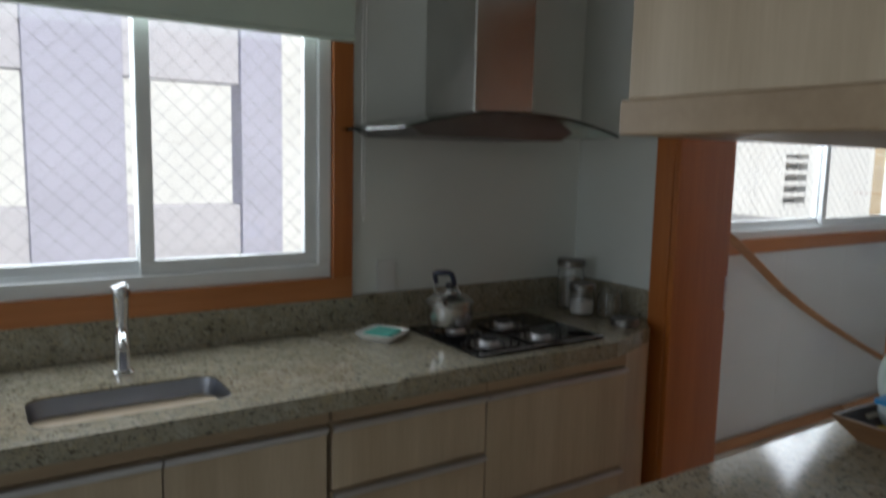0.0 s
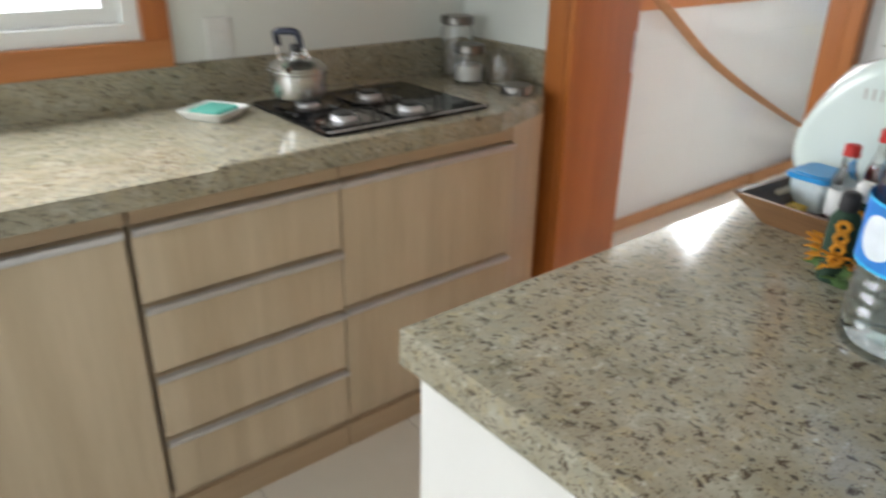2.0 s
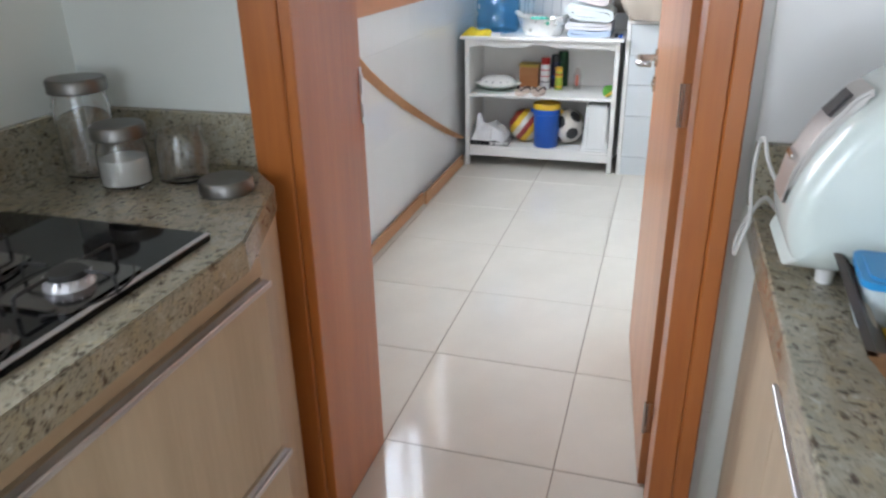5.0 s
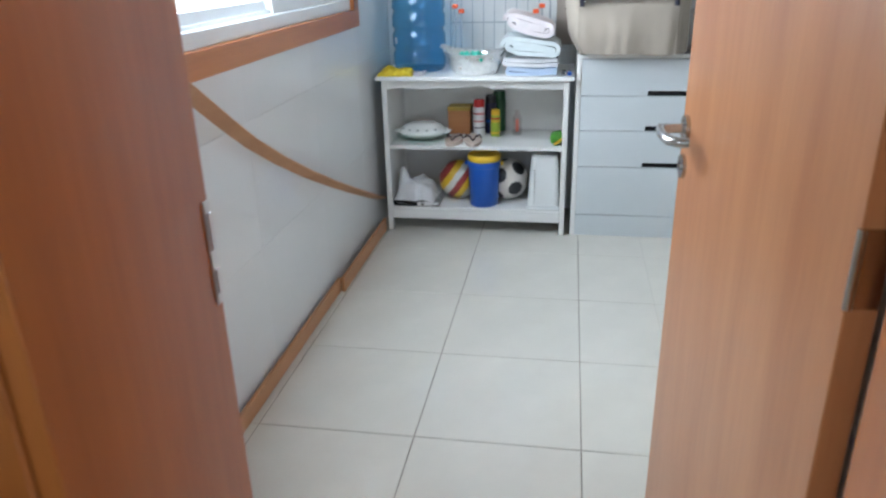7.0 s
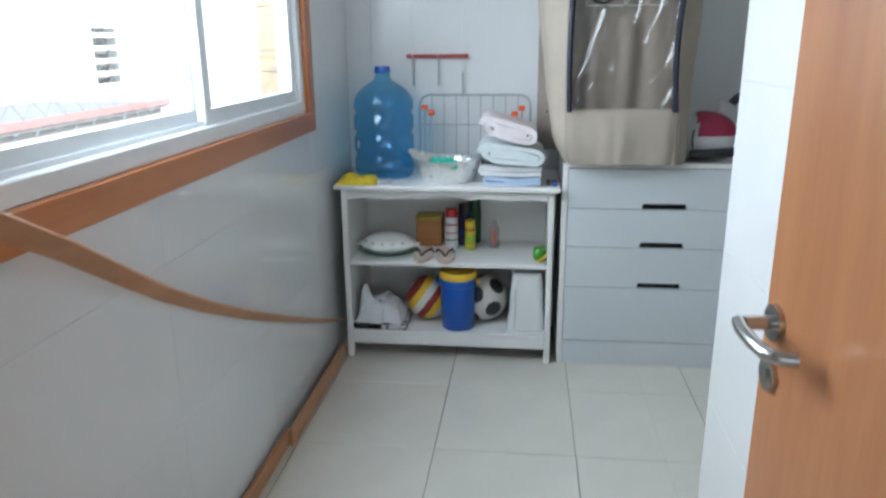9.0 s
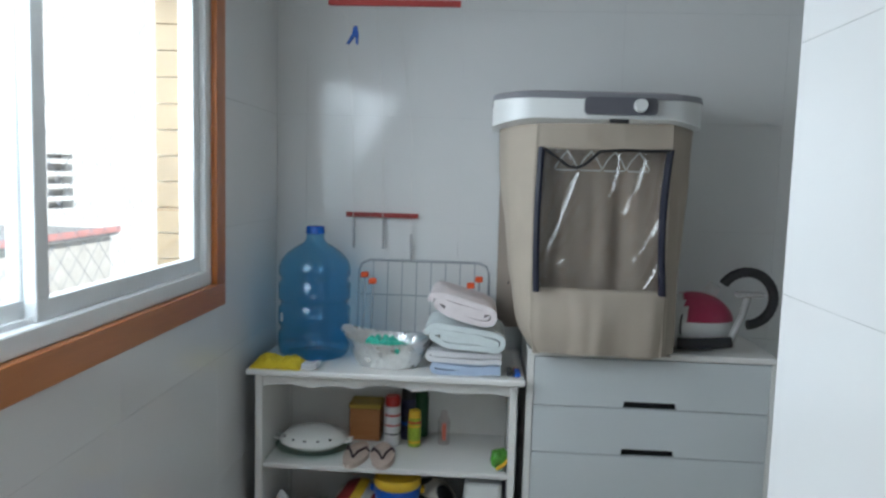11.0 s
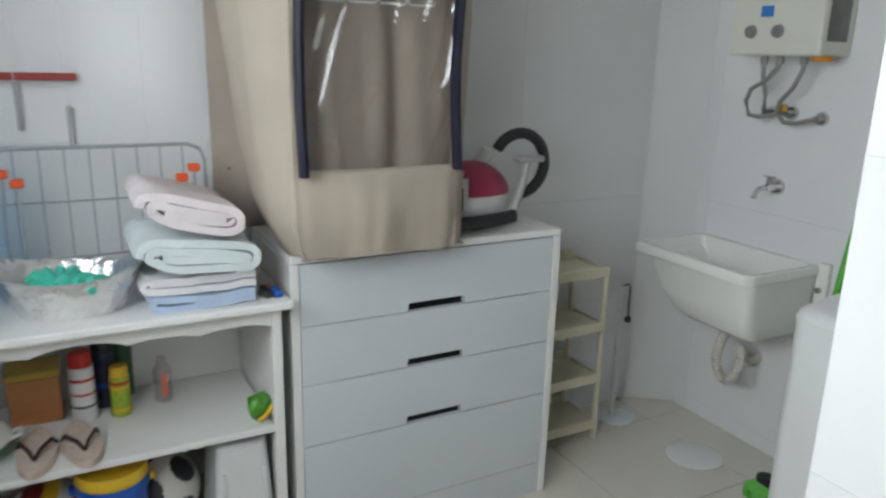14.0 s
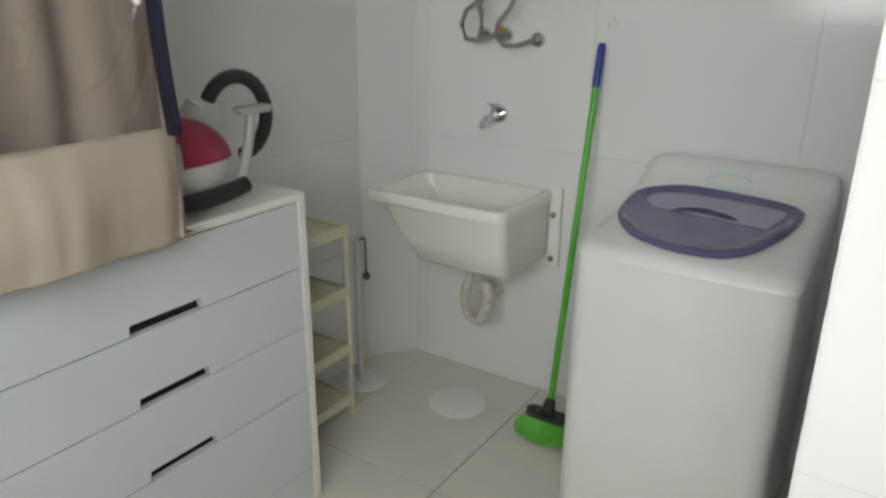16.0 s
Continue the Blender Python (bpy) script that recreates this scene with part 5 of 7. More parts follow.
for y, z in ((2.615, 0.285), (2.585, 0.262), (2.192, 0.282), (2.222, 0.258)):
    bm = bmesh.new()
    bm_tube(bm, [(6.69, y, 0.003), (6.705, y, z)], 0.0048, 8)
    part("leg", bm, WIRE, air, smooth=True)
    bm = bmesh.new()
    bm_box(bm, 6.692, 6.716, y - 0.014, y + 0.014, z, z + 0.02, 0.003)
    part("joint", bm, simple("orange_joint", (0.75, 0.10, 0.02), 0.4), air, "orange plastic joint")

# cord clothes line
line = thing("pulley_bar", "red wall bar with white cords and grey cord weights", "clothes line", at=(0, 0, 0))
REDBAR = simple("dull_red_paint", (0.33, 0.035, 0.03), 0.5)
box_part("bar", (6.845, 6.866, 2.436, 2.716, 1.286, 1.304), REDBAR, line, 0.002)
for k in range(7):
    box_part("hook", (6.8385, 6.8445, 2.46 + 0.04 * k, 2.466 + 0.04 * k, 1.288, 1.302), REDBAR, line)
CORD = simple("white_cord", (0.72, 0.72, 0.70), 0.8)
for y, z0, z1, yt in ((2.688, 1.165, 1.283, 2.70), (2.572, 1.165, 1.283, 2.585), (2.462, 1.115, 1.225, 2.50)):
    bm = bmesh.new()
    bm_tube(bm, [(6.856, y, z1), (6.856, y - 0.002, z0)], 0.0042, 8)
    part("cord_weight", bm, simple("grey_weight", (0.4, 0.4, 0.41), 0.5), line, "grey cord weight", smooth=True)
    bm = bmesh.new()
    bm_tube(bm, [(6.842, y, z1), (6.845, y + 0.004, 1.6), (6.83, yt + 0.02, 2.0), (6.80, yt + 0.02, 2.28)], 0.0014, 5)
    part("cord", bm, CORD, line, "thin white cord", smooth=True)
upper = thing("ceiling_pulley", "red ceiling bar of the clothes line with a blue peg", "clothes line")
box_part("bar", (6.50, 6.52, 2.28, 2.72, 2.005, 2.024), REDBAR, upper, 0.002)
for y in (2.32, 2.66):
    bm = bmesh.new()
    bm_tube(bm, [(6.51, y, 2.025), (6.51, y, CEILING_Z - 0.001)], 0.003, 6)
    part("rod", bm, WIRE, upper, smooth=True)
bm = bmesh.new()
bm_tube(bm, [(6.56, 2.72, 2.06), (6.585, 2.68, 1.985), (6.60, 2.655, 1.955)], 0.0018, 6)
bm_tube(bm, [(6.51, 2.72, 2.0), (6.53, 2.73, 2.05), (6.56, 2.72, 2.06)], 0.0018, 6)
part("cord", bm, CORD, upper, "short white cord", smooth=True)
bm = bmesh.new()
bm_prism(bm, [(2.652, 1.955), (2.640, 1.958), (2.634, 1.93), (2.636, 1.893), (2.643, 1.897), (2.645, 1.925), (2.668, 1.895), (2.676, 1.898), (2.657, 1.93)], 6.596, 6.606, "x")
part("peg", bm, BLUE, upper, "blue clothes peg")

plug = thing("laundry_outlet", "white wall outlet with a black plug and hanging cable", "outlet", at=(6.866, 2.094, 1.085))
box_part("plate", (-0.008, -0.0005, -0.038, 0.038, -0.056, 0.056), WPLASTIC, plug, 0.003, seg=2)
box_part("plug", (-0.040, -0.0085, -0.014, 0.016, -0.008, 0.014), BLACK, plug, 0.004, "black plug", 2)
bm = bmesh.new()
bm_tube(bm, [(-0.038, -0.004, -0.006), (-0.046, -0.012, -0.03), (-0.034, -0.03, -0.07), (-0.02, -0.055, -0.085), (-0.015, -0.085, -0.06)], 0.004, 8)
part("cable", bm, BLACK, plug, "black cable", smooth=True)

# middle shelf
MID, LOW = 0.4475, 0.1295
dishes = thing("covered_dish", "white enamel dish with a domed lid standing on a glass plate", "serving dish", at=(6.60, 2.775, MID))
bm = bmesh.new()
bm_lathe(bm, [(0, 0.001), (0.06, 0.0), (0.10, 0.012), (0.135, 0.020), (0.136, 0.023), (0.10, 0.017), (0.06, 0.005), (0, 0.006)], 40, sx=0.92)
part("plate", bm, pane_glass("pale_green_glass", (0.78, 0.88, 0.84), 0.05), dishes, "pale green glass plate", smooth=True)
bm = bmesh.new()
bm_lathe(bm, [(0, 0.0065), (0.07, 0.0065), (0.10, 0.022), (0.122, 0.036), (0.124, 0.040), (0, 0.04)], 40, sx=0.9)
part("base", bm, CERAMIC, dishes, smooth=True)
bm = bmesh.new()
bm_lathe(bm, [(0, 0.0402), (0.121, 0.0402), (0.120, 0.046), (0.10, 0.066), (0.07, 0.078), (0.03, 0.083), (0, 0.084)], 40, sx=0.9)
cover = part("lid", bm, CERAMIC, dishes, "domed white lid", smooth=True)
for a in (150, 175, 200, 225, 120):
    bm = bmesh.new()
    r = 0.106
    bm_lathe(bm, [(0, 0.0), (0.006, 0.0), (0.006, 0.0032), (0, 0.0042)], 10, (0.9 * r * math.cos(radians(a)), r * math.sin(radians(a)), 0.0588))
    part("dot", bm, BLACK, cover, "small dark dot")
for s in (1, -1):
    bm = bmesh.new()
    bm_tube(bm, [(-0.02, s * 0.112, 0.036), (-0.018, s * 0.140, 0.042), (0.018, s * 0.140, 0.042), (0.02, s * 0.112, 0.036)], 0.005, 8)
    part("handle", bm, CERAMIC, dishes, smooth=True)
wbox = thing("wooden_box", "small orange wooden box with a yellow lid", "box", at=(6.755, 2.605, MID))
box_part("box", (-0.05, 0.05, -0.058, 0.058, 0.0, 0.122), wood("box_wood", (0.38, 0.14, 0.045), (0.52, 0.24, 0.09), 0.5, "y", 8), wbox, 0.002)
box_part("lid", (-0.053, 0.053, -0.061, 0.061, 0.1222, 0.140), simple("yellow_wood", (0.50, 0.35, 0.06), 0.5), wbox, 0.003, "yellow lid")


def can(x, y, r, h, body, top, label, bands=()):
    c = thing("spray_can", label, "spray can", "cans on the shelf", at=(x, y, MID))
    bm = bmesh.new()
    bm_lathe(bm, [(0, 0), (r - 0.002, 0), (r, 0.003), (r, h * 0.78), (r - 0.004, h * 0.8), (0, h * 0.8)], 28)
    part("can", bm, body, c, smooth=True)
    bm = bmesh.new()
    bm_lathe(bm, [(0, h * 0.801), (r - 0.002, h * 0.801), (r - 0.003, h * 0.97), (r - 0.006, h), (0, h)], 28)
    part("cap", bm, top, c, smooth=True)
    for z0, z1, mm in bands:
        bm = bmesh.new()
        bm_lathe(bm, [(r + 0.0005, h * z0), (r + 0.0005, h * z1)], 28)
        part("band", bm, mm, c, "printed band", smooth=True)


DGREEN = simple("dark_green_paint", (0.01, 0.07, 0.02), 0.3)
LIME = simple("lime_paint", (0.35, 0.48, 0.04), 0.3, vary=0.3, scale=60)
WCAN = simple("white_can_paint", (0.75, 0.74, 0.74), 0.3, vary=0.06)
can(6.69, 2.498, 0.030, 0.185, WCAN, RED, "white and red spray can", ((0.60, 0.64, RED), (0.22, 0.25, BLACK), (0.40, 0.43, RED)))
can(6.755, 2.445, 0.029, 0.195, simple("dark_can_paint", (0.03, 0.03, 0.08), 0.3, vary=0.5, scale=60), BLACK, "dark patterned spray can", ((0.3, 0.36, BLUE),))
can(6.80, 2.405, 0.034, 0.21, DGREEN, DGREEN, "dark green spray can")
can(6.68, 2.413, 0.0245, 0.135, LIME, YELLOW, "short lime and yellow can", ((0.66, 0.72, RED), (0.55, 0.62, YELLOW), (0.1, 0.18, YELLOW)))
bt = thing("empty_bottle", "small clear plastic bottle with a red print", "bottle", at=(6.72, 2.305, MID))
bm = bmesh.new()
bm_lathe(bm, [(0, 0.002), (0.022, 0), (0.024, 0.006), (0.022, 0.05), (0.024, 0.085), (0.013, 0.108), (0.011, 0.125), (0, 0.125)], 24)
part("body", bm, pane_glass("clear_plastic", (0.88, 0.85, 0.85), 0.06), bt, smooth=True)
box_part("print", (-0.0255, -0.0245, -0.009, 0.006, 0.02, 0.085), simple("faded_red", (0.65, 0.16, 0.10), 0.5), bt, 0.0, "faded red print")
pk = thing("snack_packet", "green and yellow shiny packet leaning on the shelf side", "packet", at=(6.50, 2.100, MID), turn=20)
bm = bmesh.new()
lumpy(bm, (0, 0, 0.036), (0.026, 0.034, 0.037), 9, 0.35, 2)
part("bag", bm, simple("green_foil_print", (0.08, 0.30, 0.03), 0.3, vary=0.6, scale=45, wear=(0.55, 0.08, 0.05)), pk, smooth=True)
bm = bmesh.new()
bm_tube(bm, [(-0.030, 0.022, 0.012), (-0.032, -0.002, 0.024), (-0.028, -0.026, 0.044)], 0.006, 6)
part("stripe", bm, YELLOW, pk, "yellow stripe", smooth=True)

for k, (y, t) in enumerate(((2.606, -4), (2.512, 6))):
    s = thing("flip_flop", "beige flip-flop sandal with dark straps and pink print", "sandal", "pair of sandals", at=(6.545, y, MID), turn=t)
    bm = bmesh.new()
    out = []
    for i in range(28):
        a = 2 * math.pi * i / 28
        w = 0.043 - 0.008 * math.cos(a + 0.3) * (1 if math.cos(a) > 0 else -0.3)
        out.append((0.112 * math.cos(a), w * math.sin(a)))
    bm_prism(bm, out, 0, 0.016)
    part("sole", bm, simple("beige_foam", (0.62, 0.50, 0.42), 0.8, vary=0.15, scale=35, wear=(0.62, 0.12, 0.10)), s)
    for q in (1, -1):
        bm = bmesh.new()
        bm_tube(bm, [(-0.055, 0.0, 0.017), (-0.035, q * 0.012, 0.032), (0.005, q * 0.033, 0.034), (0.022, q * 0.041, 0.014)], [0.0035, 0.0045, 0.005, 0.004], 7)
        part("strap", bm, simple("dark_strap", (0.04, 0.015, 0.02), 0.5), s, "dark strap", smooth=True)

# bottom shelf
ZEBRA, nt, bs = nodes_of("zebra_cloth")
wave = nt.nodes.new("ShaderNodeTexWave")
wave.inputs["Scale"].default_value, wave.inputs["Distortion"].default_value, wave.inputs["Detail"].default_value = 9.0, 6.0, 3.0
nt.links.new(coords(nt), wave.inputs["Vector"])
nt.links.new(ramp(nt, wave.outputs["Fac"], [(0.50, (0.02, 0.02, 0.02)), (0.58, (0.68, 0.67, 0.66))]), bs.inputs["Base Color"])
bs.inputs["Roughness"].default_value = 0.95
bucket = thing("drink_cooler", "blue plastic cooler bucket with a yellow lid", "cooler bucket", at=(6.53, 2.455, LOW))
bm = bmesh.new()
bm_lathe(bm, [(0, 0), (0.068, 0), (0.072, 0.005), (0.078, 0.20), (0.083, 0.203), (0.084, 0.225), (0.081, 0.232), (0, 0.232)], 40)
part("body", bm, BLUE, bucket, "blue plastic body", smooth=True)
bm = bmesh.new()
bm_lathe(bm, [(0, 0.2322), (0.080, 0.2322), (0.083, 0.238), (0.083, 0.258), (0.079, 0.264), (0.074, 0.262), (0.072, 0.258), (0, 0.258)], 40)
part("lid", bm, YELLOW, bucket, "yellow lid", smooth=True)
for s in (1, -1):
    bm = bmesh.new()
    bm_box(bm, -0.012, 0.012, s * 0.082, s * 0.096, 0.205, 0.226, 0.003)
    part("lug", bm, YELLOW if s < 0 else BLUE, bucket, "handle lug")


def ball(name, x, y, r, label, mats, pick):
    b = thing(name, label, "ball", at=(x, y, LOW))
    bm = bmesh.new()
    bmesh.ops.create_icosphere(bm, subdivisions=5, radius=r, matrix=Matrix.Translation((0, 0, r)))
    for f in bm.faces:
        f.material_index = pick((f.calc_center_median() - Vector((0, 0, r))).normalized())
    part("skin", bm, mats, b, smooth=True)


spots = [Vector(v).normalized() for a, c in ((1, 1.618),) for s in (1, -1) for t in (1, -1) for v in ((0, s * a, t * c), (s * a, t * c, 0), (s * c, 0, t * a))]
turn = pose(0, 0, 0, 20, 15, 40).to_3x3()
spots = [turn @ v for v in spots]
ball("soccer_ball", 6.63, 2.345, 0.105, "off-white football with black patches", [simple("ball_white", (0.66, 0.62, 0.56), 0.5), BLACK], lambda n: int(max(n.dot(s) for s in spots) > 0.93))
ball("volleyball", 6.62, 2.60, 0.10, "volleyball with white, yellow and dark red panels", [simple("ball_cream", (0.68, 0.66, 0.6), 0.5), YELLOW, simple("ball_red", (0.30, 0.03, 0.03), 0.5)], lambda n: int((n.y * 0.8 + n.z * 0.6) * 3.2 + 9) % 3)
wc = thing("white_container", "upside-down white plastic container on the bottom shelf", "container", at=(6.56, 2.152, LOW))
bm = bmesh.new()
lo, hi = rounded(-0.105, 0.105, -0.088, 0.088, 0.02), rounded(-0.085, 0.085, -0.064, 0.064, 0.025)
loops = [[bm.verts.new((x, y, z)) for x, y in o] for o, z in ((lo, 0.0), (lo, 0.014), (rounded(-0.098, 0.098, -0.080, 0.080, 0.02), 0.0145), (hi, 0.262), (rounded(-0.078, 0.078, -0.057, 0.057, 0.022), 0.270))]
for a, b in zip(loops, loops[1:]):
    for i in range(n_ring):
        bm.faces.new((a[i], a[(i + 1) % n_ring], b[(i + 1) % n_ring], b[i]))
bm.faces.new(loops[-1])
bm.faces.new(loops[0])
for y in (-0.052, 0.052):
    bm_box(bm, -0.099, -0.088, y - 0.006, y + 0.006, 0.015, 0.2, 0.002)
part("tub", bm, WPLASTIC, wc)
crumpled("crumpled_cloth", "white cloth crumpled into a peak on a folded rug", (6.46, 2.70, LOW + 0.026), 0.20, 0.215, ((0.115, 0.80, 0.14, 0.35, 0.22), (0.055, 0.45, 0.35, 0.5, 9.0)), 0.022, LWHITE, 2)
folded("striped_rug", "black and white folded rug under the white cloth", 6.455, 6.68, 2.672, 2.92, LOW + 0.0005, 2, 0.011, 0.002, ZEBRA, 13)

# ---- garment dryer on the chest ----
DY = thing("garment_dryer", "beige fabric garment dryer with a clear window and white motor top", "clothes dryer")
FAB = simple("beige_fabric", (0.43, 0.37, 0.30), 0.85, vary=0.10, scale=5, grain=420, relief=0.3)
# Inner panels take a darker taupe than the cover.
FABD = simple("darker_taupe_fabric", (0.36, 0.30, 0.25), 0.85, vary=0.08, scale=5, grain=420, relief=0.3)
zb, zt = 0.884, 1.645


def panel_grid(name, point, nu, nv, skip=None, mat=FAB, label=""):
    bm = bmesh.new()
    g = [[bm.verts.new(point(i / nu, j / nv)) for i in range(nu + 1)] for j in range(nv + 1)]
    for j in range(nv):
        for i in range(nu):
            if not (skip and skip((i + 0.5) / nu, (j + 0.5) / nv)):
                bm.faces.new((g[j][i], g[j][i + 1], g[j + 1][i + 1], g[j + 1][i]))
    for v in [v for v in bm.verts if not v.link_faces]:
        bm.verts.remove(v)
    ob = part(name, bm, mat, DY, label, smooth=True)
    mod = ob.modifiers.new("thickness", "SOLIDIFY")
    mod.thickness = 0.002
    return ob


YC = 1.815
PY0, PY1, PZ0, PZ1 = 1.612, 2.008, 1.10, 1.545


def cover_point(u, v):
    """The fabric cover: u runs round from the back corner past the front, v is the height."""
    z = zb + (zt - zb) * v
    yl = float(np.interp(z, (0.884, 0.94, 1.0, 1.15, 1.31, 1.47, 1.645), (2.005, 2.040, 2.066, 2.100, 2.116, 2.132, 2.140)))
    yr = float(np.interp(z, (0.884, 1.08, 1.33, 1.57, 1.645), (1.535, 1.531, 1.524, 1.514, 1.508)))
    fl, fr = min(2.034, yl - 0.02), 1.592
    way = [(6.815, yl - 0.052), (6.70, yl - 0.016), (6.58, yl - 0.002), (6.455, (yl + fl) / 2 + 0.012), (6.398, fl), (6.392, PY1 - 0.004), (6.386, 1.90), (6.384, YC), (6.386, 1.72), (6.392, PY0 + 0.004), (6.398, fr), (6.435, (yr + fr) / 2), (6.50, yr), (6.66, yr), (6.815, yr + 0.012)]
    q = u * (len(way) - 1)
    k = min(int(q), len(way) - 2)
    a, b, c, d = way[max(0, k - 1)], way[k], way[k + 1], way[min(len(way) - 1, k + 2)]
    t = q - k
    p = [0.5 * (2 * b[i] + (c[i] - a[i]) * t + (2 * a[i] - 5 * b[i] + 4 * c[i] - d[i]) * t * t + (3 * b[i] - 3 * c[i] + d[i] - a[i]) * t ** 3) for i in (0, 1)]
    on_front = 4 / 14 < u < 10 / 14
    soft = min(1.0, (zt - z) * 5)
    low = max(0.0, (PZ0 - z) / (PZ0 - zb))
    if on_front:
        edge = min(1.0, 12 * min(u - 4 / 14, 10 / 14 - u))
        amp = 0.002 + 0.010 * low * edge + (0.009 if z > PZ1 + 0.015 else 0.0)
        p[0] -= 0.014 * math.sin(math.pi * min(1.0, low * 1.1)) * edge
    else:
        amp = 0.011 * min(1.0, 8 * max(4 / 14 - u, u - 10 / 14))
    w = amp * soft * (noise.noise(Vector((u * 19, z * 2.2, 1.3))) * 1.5 + 0.35 * noise.noise(Vector((u * 42, z * 9, 4.0))))
    if on_front:
        p[0] -= w
    else:
        p[1] += w if u < 0.5 else -w
    if v == 0:
        z += 0.010 * noise.noise(Vector((u * 9, 3.1, 0))) + 0.004
    return (p[0], p[1], z)


def in_window(u, v):
    return 5 / 14 < u < 9 / 14 and PZ0 < zb + (zt - zb) * v < PZ1


panel_grid("fabric_cover", cover_point, 168, 76, in_window, FAB, "soft creased beige fabric cover")
panel_grid("back_panel", lambda u, v: (6.82, YC - 0.28 + 0.59 * u, zb + (zt - zb) * v), 4, 4, None, FABD)
panel_grid("floor_panel", lambda u, v: (6.41 + 0.40 * u, 1.56 + 0.43 * v, zb + 0.006), 3, 3, None, FABD)
# Folded panel added close behind the window, as the closed inside renders too dark.
panel_grid("lining", lambda u, v: (6.45 + 0.006 * math.sin(u * 23 + v) + 0.022 * noise.noise(Vector((u * 7, v * 2, 8))), 1.575 + 0.46 * u, 0.95 + 0.68 * v), 50, 12, None, FABD, "taupe folds added close behind the window")
bm = bmesh.new()
nu, nv = 90, 100
g = []
for j in range(nv + 1):
    row = []
    for i in range(nu + 1):
        y, z = PY0 - 0.004 + (PY1 - PY0 + 0.008) * i / nu, PZ0 - 0.004 + (PZ1 - PZ0 + 0.008) * j / nv
        w = 0.010 * (1 - abs(noise.noise(Vector((y * 11 + z * 5, z * 3 - y * 2, 7.0))))) ** 9 + 0.008 * abs(noise.noise(Vector((y * 9, z * 4, 4.0)))) + 0.006 * noise.noise(Vector((y * 26 + z * 8, z * 9, 2.0)))
        row.append(bm.verts.new((6.383 + w, y, z)))
    g.append(row)
for j in range(nv):
    for i in range(nu):
        bm.faces.new((g[j][i], g[j][i + 1], g[j + 1][i + 1], g[j + 1][i]))
part("clear_window", bm, pane_glass("wrinkled_vinyl", (0.93, 0.93, 0.92), 0.07, 0.09), DY, "wrinkled clear vinyl window", smooth=True)
NAVY = simple("navy_ribbon", (0.004, 0.005, 0.022), 0.5)
for y, lean in ((PY0, 0.012), (PY1, 0.004)):
    bm = bmesh.new()
    rows = []
    for j in range(25):
        z = PZ0 - 0.006 + (PZ1 - PZ0 + 0.012) * j / 24
        c = y + lean * math.sin(j / 24 * math.pi) * (1 if y < YC else 1.5)
        rows.append([bm.verts.new((xx, c + q, z)) for xx, q in ((6.354, -0.010), (6.350, 0.0), (6.354, 0.010), (6.372, 0.010), (6.372, -0.010))])
    for a, b in zip(rows, rows[1:]):
        for k in range(5):
            bm.faces.new((a[k], a[(k + 1) % 5], b[(k + 1) % 5], b[k]))
    bm.faces.new(rows[0])
    bm.faces.new(rows[-1][::-1])
    part("piping", bm, NAVY, DY, "navy zip piping", smooth=True)
bm = bmesh.new()
bm_tube(bm, [(6.350, 2.000, 1.545), (6.349, 1.965, 1.522), (6.348, 1.925, 1.493), (6.347, 1.900, 1.488), (6.347, 1.870, 1.502), (6.347, 1.830, 1.540), (6.348, 1.76, 1.546), (6.350, 1.69, 1.545), (6.352, 1.615, 1.547)], 0.0048, 7)
part("zip", bm, BLACK, DY, "black zip along the drooping top edge", smooth=True)
for k in range(4):
    bm = bmesh.new()
    yk = 1.70 + 0.075 * k
    bm_tube(bm, [(6.405, yk, 1.60), (6.405, yk, 1.545), (6.404, yk - 0.022, 1.515), (6.402, yk - 0.036, 1.488), (6.402, yk - 0.03, 1.482), (6.402, yk + 0.03, 1.482), (6.402, yk + 0.036, 1.488), (6.404, yk + 0.022, 1.515), (6.405, yk, 1.540)], 0.0026, 6)
    part("hanger", bm, WPLASTIC, DY, "white plastic hanger", smooth=True)


def soft_outline(x0, x1, y0, y1, bow, r, n=7):
    o = rounded(x0, x1, y0, y1, r, n)
    return [(x - bow * math.cos((y - (y0 + y1) / 2) / (y1 - y0) * math.pi) * (x1 - x) / (x1 - x0), y) for x, y in o]


def stack(bm, levels):
    loops = [[bm.verts.new((x, y, z)) for x, y in o] for o, z in levels]
    m = len(loops[0])
    for a, b in zip(loops, loops[1:]):
        for i in range(m):
            bm.faces.new((a[i], a[(i + 1) % m], b[(i + 1) % m], b[i]))
    bm.faces.new(loops[0][::-1])
    bm.faces.new(loops[-1])


hy0, hy1 = 1.496, 2.162
bm = bmesh.new()
stack(bm, [(soft_outline(6.385, 6.84, hy0 + 0.02, hy1 - 0.02, 0.03, 0.10), 1.640), (soft_outline(6.365, 6.86, hy0, hy1, 0.03, 0.12), 1.648), (soft_outline(6.365, 6.86, hy0, hy1, 0.03, 0.12), 1.700)])
for v in bm.verts:
    if v.co.z < 1.66:
        v.co.z -= 0.030 * min(1.0, abs(v.co.y - 1.822) / 0.34) ** 3
part("motor_housing", bm, WPLASTIC, DY, "white motor housing", smooth=True)
bm = bmesh.new()
stack(bm, [(soft_outline(6.36, 6.862, hy0 - 0.003, hy1 + 0.003, 0.03, 0.12), 1.7005), (soft_outline(6.365, 6.86, hy0, hy1, 0.03, 0.12), 1.718), (soft_outline(6.40, 6.83, hy0 + 0.05, hy1 - 0.05, 0.02, 0.10), 1.728)])
